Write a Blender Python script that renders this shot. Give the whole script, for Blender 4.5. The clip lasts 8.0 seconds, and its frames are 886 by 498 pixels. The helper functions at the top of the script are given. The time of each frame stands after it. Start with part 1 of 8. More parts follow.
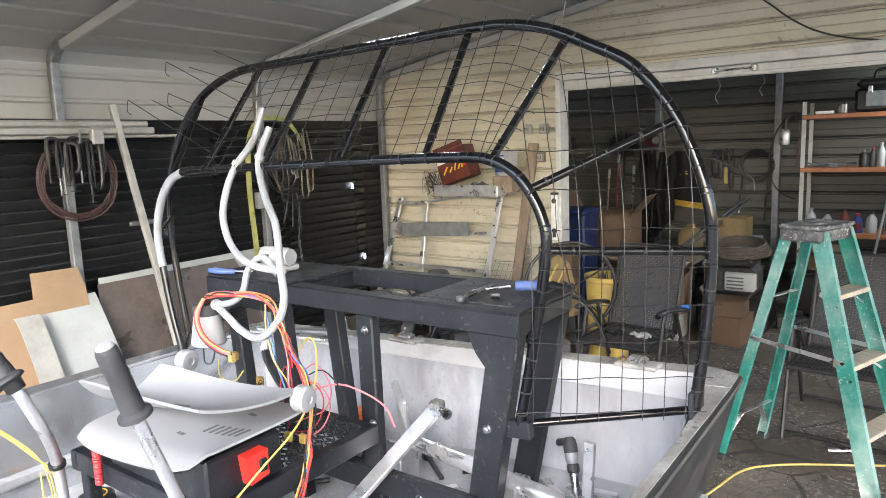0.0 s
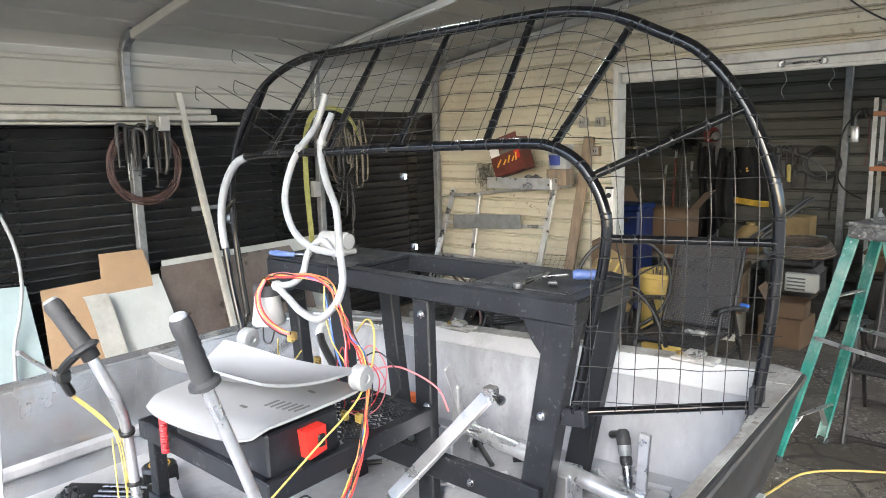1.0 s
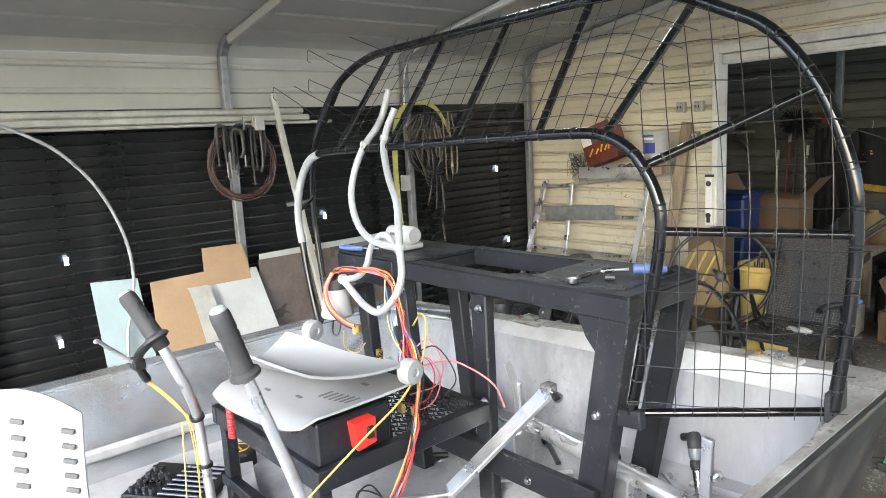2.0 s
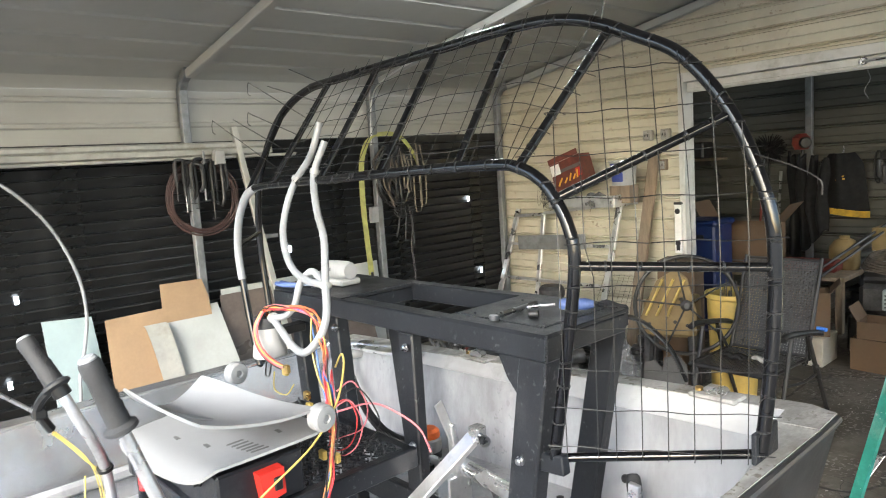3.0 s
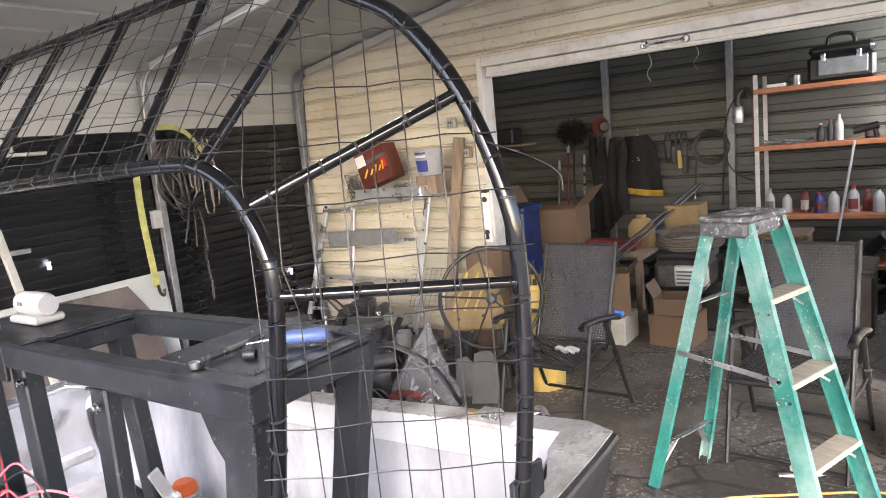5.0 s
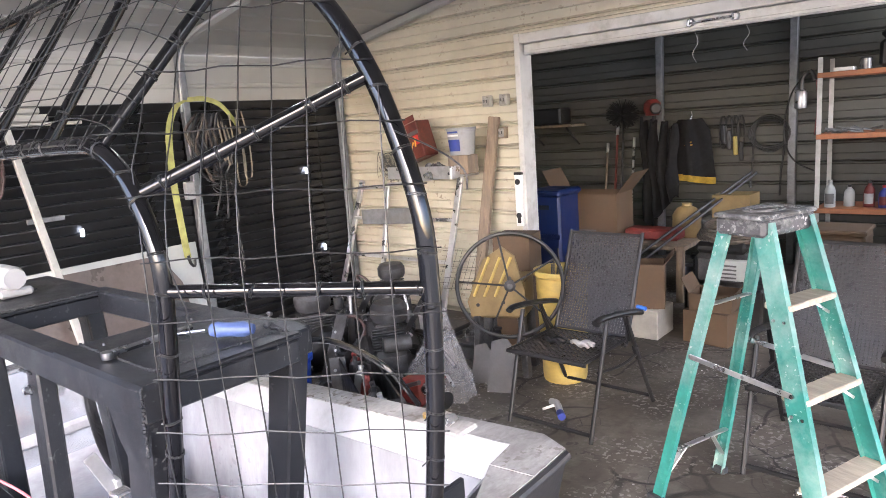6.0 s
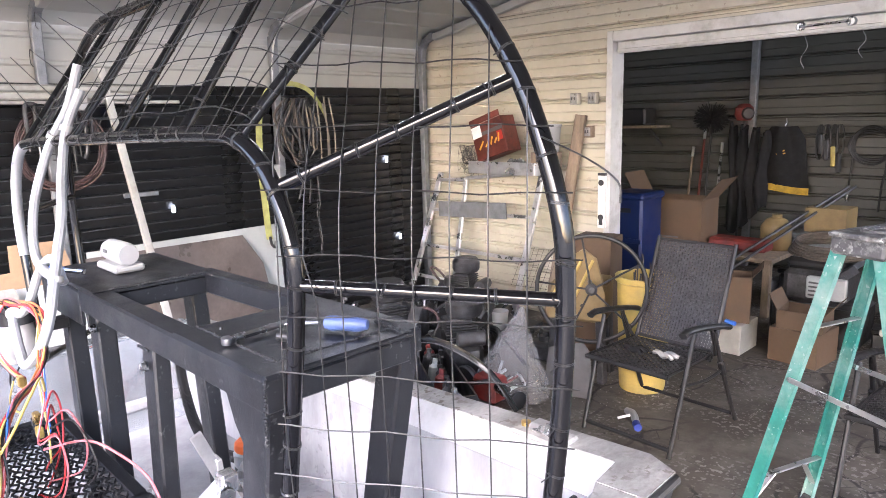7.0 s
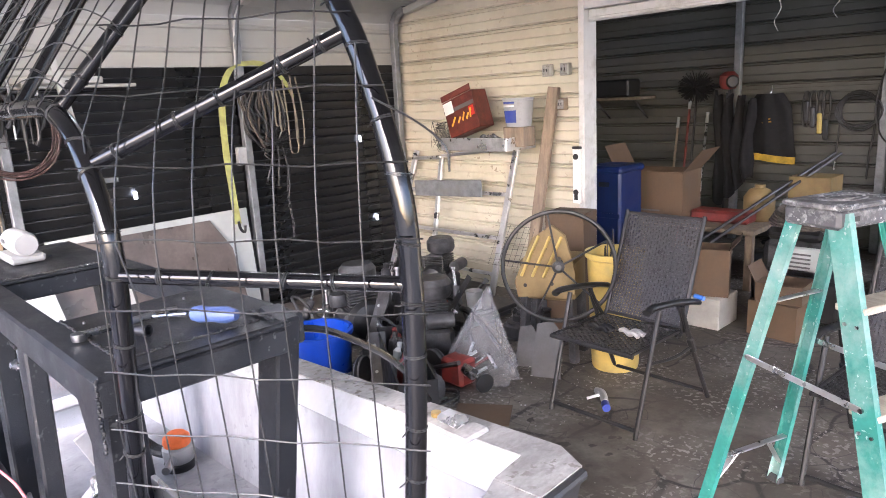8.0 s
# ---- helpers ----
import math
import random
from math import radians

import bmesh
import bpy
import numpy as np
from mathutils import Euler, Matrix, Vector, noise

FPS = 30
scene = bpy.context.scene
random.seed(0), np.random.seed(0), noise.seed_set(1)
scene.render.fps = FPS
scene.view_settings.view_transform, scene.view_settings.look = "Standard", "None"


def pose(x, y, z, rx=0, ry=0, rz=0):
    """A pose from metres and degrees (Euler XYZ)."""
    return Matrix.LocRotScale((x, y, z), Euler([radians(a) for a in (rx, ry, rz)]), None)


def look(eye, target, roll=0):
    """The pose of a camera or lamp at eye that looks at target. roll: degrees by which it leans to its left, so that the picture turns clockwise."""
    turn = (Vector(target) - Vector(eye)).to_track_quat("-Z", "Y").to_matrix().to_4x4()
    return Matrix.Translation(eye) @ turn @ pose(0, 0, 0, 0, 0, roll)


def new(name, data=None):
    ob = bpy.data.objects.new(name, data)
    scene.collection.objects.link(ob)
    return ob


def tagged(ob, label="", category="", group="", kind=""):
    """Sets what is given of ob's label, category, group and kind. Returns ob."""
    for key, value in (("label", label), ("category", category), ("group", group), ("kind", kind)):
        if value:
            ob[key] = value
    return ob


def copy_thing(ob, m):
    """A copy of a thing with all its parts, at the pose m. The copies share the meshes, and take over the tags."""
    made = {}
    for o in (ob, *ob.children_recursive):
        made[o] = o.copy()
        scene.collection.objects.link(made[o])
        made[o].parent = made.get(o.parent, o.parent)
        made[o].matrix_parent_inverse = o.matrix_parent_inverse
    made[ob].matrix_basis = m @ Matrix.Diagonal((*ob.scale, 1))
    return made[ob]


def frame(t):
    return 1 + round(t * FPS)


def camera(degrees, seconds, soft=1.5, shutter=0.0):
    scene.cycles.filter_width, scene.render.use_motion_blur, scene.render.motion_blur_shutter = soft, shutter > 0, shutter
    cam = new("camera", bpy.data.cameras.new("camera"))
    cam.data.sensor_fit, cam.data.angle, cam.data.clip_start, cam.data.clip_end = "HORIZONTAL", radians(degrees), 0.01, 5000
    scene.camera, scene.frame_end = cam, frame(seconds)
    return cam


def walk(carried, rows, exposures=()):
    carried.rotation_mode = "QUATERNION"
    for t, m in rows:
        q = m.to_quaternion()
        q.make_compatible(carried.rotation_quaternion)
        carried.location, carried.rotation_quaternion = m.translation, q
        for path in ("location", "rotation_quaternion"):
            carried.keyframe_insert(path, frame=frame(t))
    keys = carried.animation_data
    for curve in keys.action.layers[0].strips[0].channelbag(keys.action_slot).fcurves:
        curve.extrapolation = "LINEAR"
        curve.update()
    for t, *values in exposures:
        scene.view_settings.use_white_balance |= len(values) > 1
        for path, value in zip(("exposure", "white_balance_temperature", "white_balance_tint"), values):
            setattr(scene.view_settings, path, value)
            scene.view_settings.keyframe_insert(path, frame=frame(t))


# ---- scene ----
cam = camera(66.3, 8.0, soft=0.7, shutter=0.12)
PATH = [
    (0, (2.41, 1.363, 1.711), (1.243, 2.958, 1.406), -2.2),
    (0.5, (2.398, 1.348, 1.701), (1.197, 2.914, 1.375), -1.6),
    (1, (2.398, 1.333, 1.689), (1.119, 2.838, 1.372), -1.4),
    (1.5, (2.426, 1.376, 1.679), (1.003, 2.737, 1.33), -2.4),
    (1.7, (2.456, 1.406, 1.687), (0.98, 2.711, 1.343), -2.9),
    (2.8, (2.56, 1.614, 1.682), (1.043, 2.879, 1.371), -3.3),
    (3, (2.569, 1.661, 1.681), (1.078, 2.972, 1.437), -3.9),
    (3.5, (2.498, 1.752, 1.696), (1.219, 3.279, 1.517), -1.1),
    (4, (2.426, 1.82, 1.702), (1.271, 3.449, 1.589), -1.6),
    (4.5, (2.445, 1.925, 1.679), (1.396, 3.608, 1.419), -3.1),
    (4.7, (2.47, 2.001, 1.669), (1.407, 3.669, 1.379), -4.6),
    (5.8, (2.644, 2.375, 1.667), (1.344, 3.851, 1.304), -4.5),
    (6, (2.652, 2.383, 1.666), (1.372, 3.877, 1.303), -4.2),
    (6.5, (2.603, 2.368, 1.674), (1.3, 3.833, 1.28), -1.9),
    (7, (2.544, 2.33, 1.691), (1.133, 3.696, 1.313), -1.5),
    (7.5, (2.552, 2.403, 1.666), (1.206, 3.813, 1.216), -2.6),
    (8, (2.621, 2.586, 1.656), (1.21, 3.934, 1.221), -3.1),
]
walk(cam, [(t, look(eye, target, roll)) for t, eye, target, roll in PATH], exposures=((0.0, 2.60, 5800, 10), (1.5, 2.54, 5750, 7), (3.0, 2.58, 5950, 6), (3.5, 2.68, 6200, 10), (4.0, 2.80, 6250, 13), (4.5, 2.94, 6100, 16), (6.0, 3.12, 5750, 20), (6.5, 3.16, 5700, 21), (8.0, 3.24, 5700, 22)))

# ---- light ----
world = bpy.data.worlds.new("world")
scene.world = world
world.use_nodes = True
wn = world.node_tree
sky = wn.nodes.new("ShaderNodeTexSky")
sky.sky_type = "NISHITA"
sky.sun_disc = False
sky.sun_elevation, sky.sun_rotation = radians(30), radians(150)
sky.air_density, sky.dust_density, sky.ozone_density = 1.0, 3.0, 1.0
wn.links.new(sky.outputs[0], wn.nodes["Background"].inputs[0])
wn.nodes["Background"].inputs[1].default_value = 0.15

sun_data = bpy.data.lights.new("sun", "SUN")
sun_data.energy, sun_data.angle, sun_data.color = 0.55, radians(14), (1.0, 0.98, 0.96)
sun = new("sun", sun_data)
sun.matrix_basis = look((0, 0, 0), (-0.36, 0.79, -0.50))
# the sky's light in the side window of the shed
day = bpy.data.lights.new("window_daylight", "AREA")
day.shape, day.size, day.size_y, day.energy, day.color = "RECTANGLE", 1.1, 0.8, 7.0, (1.0, 1.0, 0.92)
new("window_daylight", day).matrix_basis = look((2.93, 9.1, 2.0), (1.0, 9.1, 1.95))

# ---- building tools ----
WORLD = {}


def thing(name, label, category, base=(0, 0, 0), group="", kind=""):
    ob = new(name)
    ob.empty_display_size = 0.1
    ob.matrix_basis = Matrix.Translation(base)
    WORLD[ob.name] = Matrix.Translation(base)
    return tagged(ob, label, category, group, kind)


def mesh_of(name, bm, material, sharp=35):
    me = bpy.data.meshes.new(name)
    bm.to_mesh(me)
    bm.free()
    me.materials.append(material)
    me.polygons.foreach_set("use_smooth", [True] * len(me.polygons))
    me.set_sharp_from_angle(angle=radians(sharp))
    return me


def part(name, bm, material, parent, label="", sharp=35):
    ob = new(name, mesh_of(name, bm, material, sharp))
    ob.parent = parent
    ob.matrix_parent_inverse = WORLD[parent.name].inverted()
    WORLD[ob.name] = Matrix.Identity(4)
    return tagged(ob, label)


def single(name, bm, material, label, category, group="", kind="", sharp=35):
    ob = new(name, mesh_of(name, bm, material, sharp))
    WORLD[ob.name] = Matrix.Identity(4)
    return tagged(ob, label, category, group, kind)


def B():
    return bmesh.new()


def box(bm, lo, hi, bevel=0.003, m=None):
    """A box with broken edges between two corners, moved by m."""
    lo, hi = Vector(lo), Vector(hi)
    c, s = (lo + hi) / 2, [max(abs(v), 1e-4) for v in (hi - lo)]
    bevel = min(bevel, 0.45 * min(s))
    h = [v / 2 for v in s]
    verts, faces = [], []
    if bevel <= 0:
        r = bmesh.ops.create_cube(bm, size=1)
        t = Matrix.Translation(c) @ Matrix.Diagonal((*s, 1))
        bmesh.ops.transform(bm, matrix=(m or Matrix()) @ t, verts=r["verts"])
        return bm
    # a chamfered box: three vertices to each corner
    ids = {}
    for sx in (-1, 1):
        for sy in (-1, 1):
            for sz in (-1, 1):
                for ax in range(3):
                    p = [sx * h[0], sy * h[1], sz * h[2]]
                    for k in range(3):
                        if k != ax:
                            p[k] -= (sx, sy, sz)[k] * bevel
                    v = Vector(p) + c
                    ids[sx, sy, sz, ax] = bm.verts.new((m @ v) if m else v)
    g = lambda sg, ax: ids[sg[0], sg[1], sg[2], ax]
    flip = bool(m) and m.determinant() < 0

    def face(vs, out):
        a, b, d = (vs[i].co for i in (0, 1, 2))
        n = (b - a).cross(d - a)
        o = (m.to_3x3() @ Vector(out)) if m else Vector(out)
        bm.faces.new(vs if n.dot(o) > 0 else vs[::-1])

    for ax in range(3):
        u, v = [k for k in range(3) if k != ax]
        for sg in (-1, 1):
            def sgn(a, b):
                q = [0, 0, 0]
                q[ax], q[u], q[v] = sg, a, b
                return tuple(q)
            out = [0, 0, 0]
            out[ax] = sg
            face([g(sgn(a, b), ax) for a, b in ((-1, -1), (1, -1), (1, 1), (-1, 1))], out)
    for ax in range(3):
        u, v = [k for k in range(3) if k != ax]
        for a in (-1, 1):
            for b in (-1, 1):
                def q(e):
                    w = [0, 0, 0]
                    w[ax], w[u], w[v] = e, a, b
                    return tuple(w)
                out = [0, 0, 0]
                out[u], out[v] = a, b
                face([g(q(-1), u), g(q(1), u), g(q(1), v), g(q(-1), v)], out)
    for sx in (-1, 1):
        for sy in (-1, 1):
            for sz in (-1, 1):
                face([ids[sx, sy, sz, k] for k in range(3)], (sx, sy, sz))
    return bm


def frame_at(a, b, up=(0, 0, 1)):
    """A pose at a whose z runs to b and whose y lies nearest to up."""
    a, b = Vector(a), Vector(b)
    z = (b - a).normalized()
    x = Vector(up).cross(z)
    if x.length < 1e-4:
        x = Vector((1, 0, 0)).cross(z) if abs(z.x) < 0.9 else Vector((0, 1, 0)).cross(z)
    x.normalize()
    y = z.cross(x)
    return Matrix(((x.x, y.x, z.x, a.x), (x.y, y.y, z.y, a.y), (x.z, y.z, z.z, a.z), (0, 0, 0, 1)))


def beam(bm, a, b, w, h, up=(0, 0, 1), bevel=0.003):
    """A bar from a to b, w wide across and h high along up."""
    ln = (Vector(b) - Vector(a)).length
    return box(bm, (-w / 2, -h / 2, 0), (w / 2, h / 2, ln), bevel, frame_at(a, b, up))


def glide(pts, n):
    """More points on a smooth line through the given ones."""
    if n < 2 or len(pts) < 3:
        return [Vector(p) for p in pts]
    p = [Vector(q) for q in pts]
    p = [2 * p[0] - p[1]] + p + [2 * p[-1] - p[-2]]
    out = []
    for i in range(1, len(p) - 2):
        for k in range(n):
            t = k / n
            out.append(0.5 * (2 * p[i] + (p[i + 1] - p[i - 1]) * t + (2 * p[i - 1] - 5 * p[i] + 4 * p[i + 1] - p[i + 2]) * t * t
                              + (3 * p[i] - p[i - 1] - 3 * p[i + 1] + p[i + 2]) * t ** 3))
    return out + [p[-2]]


def tube(bm, pts, r, seg=8, n=1, closed=False, r_end=None):
    """A round tube along a line; n: points to each stretch of the smoothed line."""
    p = glide(pts, n)
    if closed:
        p = p[:-1] if (p[0] - p[-1]).length < 1e-5 else p
    rings, count = [], len(p)
    side = None
    for i, c in enumerate(p):
        t = (p[(i + 1) % count] - p[i - 1]) if closed or 0 < i < count - 1 else (p[1] - p[0] if i == 0 else p[-1] - p[-2])
        t.normalize()
        if side is None:
            side = t.orthogonal().normalized()
        side = (side - t * side.dot(t))
        side = side.normalized() if side.length > 1e-6 else t.orthogonal().normalized()
        up = t.cross(side)
        rr = r if r_end is None else r + (r_end - r) * i / (count - 1)
        rings.append([bm.verts.new(c + rr * (math.cos(a) * side + math.sin(a) * up)) for a in (2 * math.pi * k / seg for k in range(seg))])
    for i in range(count if closed else count - 1):
        a, b = rings[i], rings[(i + 1) % count]
        off = 0
        if closed and i == count - 1:
            off = min(range(seg), key=lambda o: (a[0].co - b[o].co).length)
        for k in range(seg):
            bm.faces.new((a[k], a[(k + 1) % seg], b[(k + 1 + off) % seg], b[(k + off) % seg]))
    if not closed:
        bm.faces.new(rings[0][::-1])
        bm.faces.new(rings[-1])
    return bm


def rod(bm, a, b, r, seg=10, r_end=None):
    return tube(bm, [a, b], r, seg, 1, False, r_end)


def lathe(bm, prof, seg=20, m=None):
    """A turned body from (radius, height) pairs."""
    m = m or Matrix()
    rings = []
    for r, z in prof:
        if r < 1e-5:
            rings.append([bm.verts.new(m @ Vector((0, 0, z)))])
        else:
            rings.append([bm.verts.new(m @ Vector((r * math.cos(a), r * math.sin(a), z))) for a in (2 * math.pi * k / seg for k in range(seg))])
    for a, b in zip(rings, rings[1:]):
        for k in range(seg):
            q = (k + 1) % seg
            if len(a) == 1 and len(b) == 1:
                continue
            if len(a) == 1:
                bm.faces.new((a[0], b[q], b[k]))
            elif len(b) == 1:
                bm.faces.new((a[k], a[q], b[0]))
            else:
                bm.faces.new((a[k], a[q], b[q], b[k]))
    if len(rings[0]) > 1:
        bm.faces.new(rings[0][::-1])
    if len(rings[-1]) > 1:
        bm.faces.new(rings[-1])
    return bm


def slab(bm, poly, thick, m=None):
    """A flat plate from an outline of (u, v) pairs, thick along w."""
    m = m or Matrix()
    lo = [bm.verts.new(m @ Vector((u, v, -thick / 2))) for u, v in poly]
    hi = [bm.verts.new(m @ Vector((u, v, thick / 2))) for u, v in poly]
    bm.faces.new(lo[::-1])
    bm.faces.new(hi)
    for k in range(len(poly)):
        q = (k + 1) % len(poly)
        bm.faces.new((lo[k], lo[q], hi[q], hi[k]))
    return bm


def sheet(bm, fn, nu, nv, thick):
    """A thin curved shell: fn(u, v) with u, v from 0 to 1, given a thickness."""
    grid = [[Vector(fn(i / nu, j / nv)) for j in range(nv + 1)] for i in range(nu + 1)]
    top, bot = {}, {}
    for i in range(nu + 1):
        for j in range(nv + 1):
            du = grid[min(i + 1, nu)][j] - grid[max(i - 1, 0)][j]
            dv = grid[i][min(j + 1, nv)] - grid[i][max(j - 1, 0)]
            nn = du.cross(dv).normalized() * thick / 2
            top[i, j], bot[i, j] = bm.verts.new(grid[i][j] + nn), bm.verts.new(grid[i][j] - nn)
    for i in range(nu):
        for j in range(nv):
            bm.faces.new((top[i, j], top[i + 1, j], top[i + 1, j + 1], top[i, j + 1]))
            bm.faces.new((bot[i, j], bot[i, j + 1], bot[i + 1, j + 1], bot[i + 1, j]))
    edge = [(i, 0) for i in range(nu)] + [(nu, j) for j in range(nv)] + [(i, nv) for i in range(nu, 0, -1)] + [(0, j) for j in range(nv, 0, -1)]
    for k in range(len(edge)):
        a, b = edge[k], edge[(k + 1) % len(edge)]
        bm.faces.new((top[b], top[a], bot[a], bot[b]))
    return bm


def prism(bm, prof, a0, a1, put):
    """An open folded sheet: the outline prof of (p, q) pairs, drawn from a0 to a1; put(p, q, a) gives the place."""
    lo = [bm.verts.new(put(p, q, a0)) for p, q in prof]
    hi = [bm.verts.new(put(p, q, a1)) for p, q in prof]
    for k in range(len(prof) - 1):
        bm.faces.new((lo[k], lo[k + 1], hi[k + 1], hi[k]))
    return bm

# ---- materials ----
def mat(name, color, rough=0.6, metal=0.0, var=0.12, scale=6.0, bump=0.15, bscale=80.0, dirt=None, dirt_amount=0.5, dirt_scale=2.5,
        per_piece=0.0, rough_var=0.12, emit=0.0, coat=0.0, stretch=(1, 1, 1), spec=0.5):
    """A surface with broad stains, fine grain and relief, in metres."""
    m = bpy.data.materials.new(name)
    m.use_nodes = True
    nt = m.node_tree
    nd, ln = nt.nodes, nt.links
    bs = nd["Principled BSDF"]
    bs.inputs["Roughness"].default_value, bs.inputs["Metallic"].default_value = rough, metal
    bs.inputs["Coat Weight"].default_value = coat
    bs.inputs["Specular IOR Level"].default_value = spec
    tc, mp = nd.new("ShaderNodeTexCoord"), nd.new("ShaderNodeMapping")
    mp.inputs["Scale"].default_value = stretch
    ln.new(tc.outputs["Object"], mp.inputs["Vector"])

    def noise_at(sc, detail=5.0, rgh=0.55):
        n = nd.new("ShaderNodeTexNoise")
        n.inputs["Scale"].default_value, n.inputs["Detail"].default_value, n.inputs["Roughness"].default_value = sc, detail, rgh
        ln.new(mp.outputs[0], n.inputs["Vector"])
        return n

    def ramp(src, lo, hi, a, b):
        r = nd.new("ShaderNodeMapRange")
        r.inputs["From Min"].default_value, r.inputs["From Max"].default_value = lo, hi
        r.inputs["To Min"].default_value, r.inputs["To Max"].default_value = a, b
        ln.new(src, r.inputs["Value"])
        return r.outputs[0]

    def mix(kind, fac, a, b):
        x = nd.new("ShaderNodeMix")
        x.data_type, x.blend_type = "RGBA", kind
        for sock, v in ((x.inputs[0], fac), (x.inputs[6], a), (x.inputs[7], b)):
            if isinstance(v, (int, float)):
                sock.default_value = v
            elif isinstance(v, tuple):
                sock.default_value = (*v, 1) if len(v) == 3 else v
            else:
                ln.new(v, sock)
        return x.outputs[2]

    broad, fine = noise_at(scale), noise_at(scale * 9, 3.0)
    lo, hi = tuple(c * (1 - 1.6 * var) for c in color), tuple(min(1, c * (1 + 1.2 * var)) for c in color)
    col = mix("MIX", ramp(broad.outputs[0], 0.3, 0.7, 0, 1), lo, hi)
    grey = mix("MIX", ramp(fine.outputs[0], 0.3, 0.7, 0, 1), (1 - var * 0.8,) * 3, (1.0, 1.0, 1.0))
    col = mix("MULTIPLY", 1.0, col, grey)
    if dirt:
        d = noise_at(dirt_scale, 8.0, 0.68)
        col = mix("MIX", ramp(d.outputs[0], 0.62 - 0.28 * dirt_amount, 0.74, 0, 0.9), col, dirt)
    if per_piece:
        oi = nd.new("ShaderNodeObjectInfo")
        hsv = nd.new("ShaderNodeHueSaturation")
        ln.new(ramp(oi.outputs["Random"], 0, 1, 1 - per_piece, 1 + per_piece), hsv.inputs["Value"])
        ln.new(col, hsv.inputs["Color"])
        col = hsv.outputs[0]
    ln.new(col, bs.inputs["Base Color"])
    ln.new(ramp(broad.outputs[0], 0.3, 0.7, max(0.02, rough - rough_var), min(1, rough + rough_var)), bs.inputs["Roughness"])
    if bump:
        b = nd.new("ShaderNodeBump")
        b.inputs["Strength"].default_value, b.inputs["Distance"].default_value = bump, 0.004
        g = noise_at(bscale, 4.0)
        ln.new(g.outputs[0], b.inputs["Height"])
        ln.new(b.outputs[0], bs.inputs["Normal"])
    if emit:
        ln.new(col, bs.inputs["Emission Color"])
        bs.inputs["Emission Strength"].default_value = emit
    return m


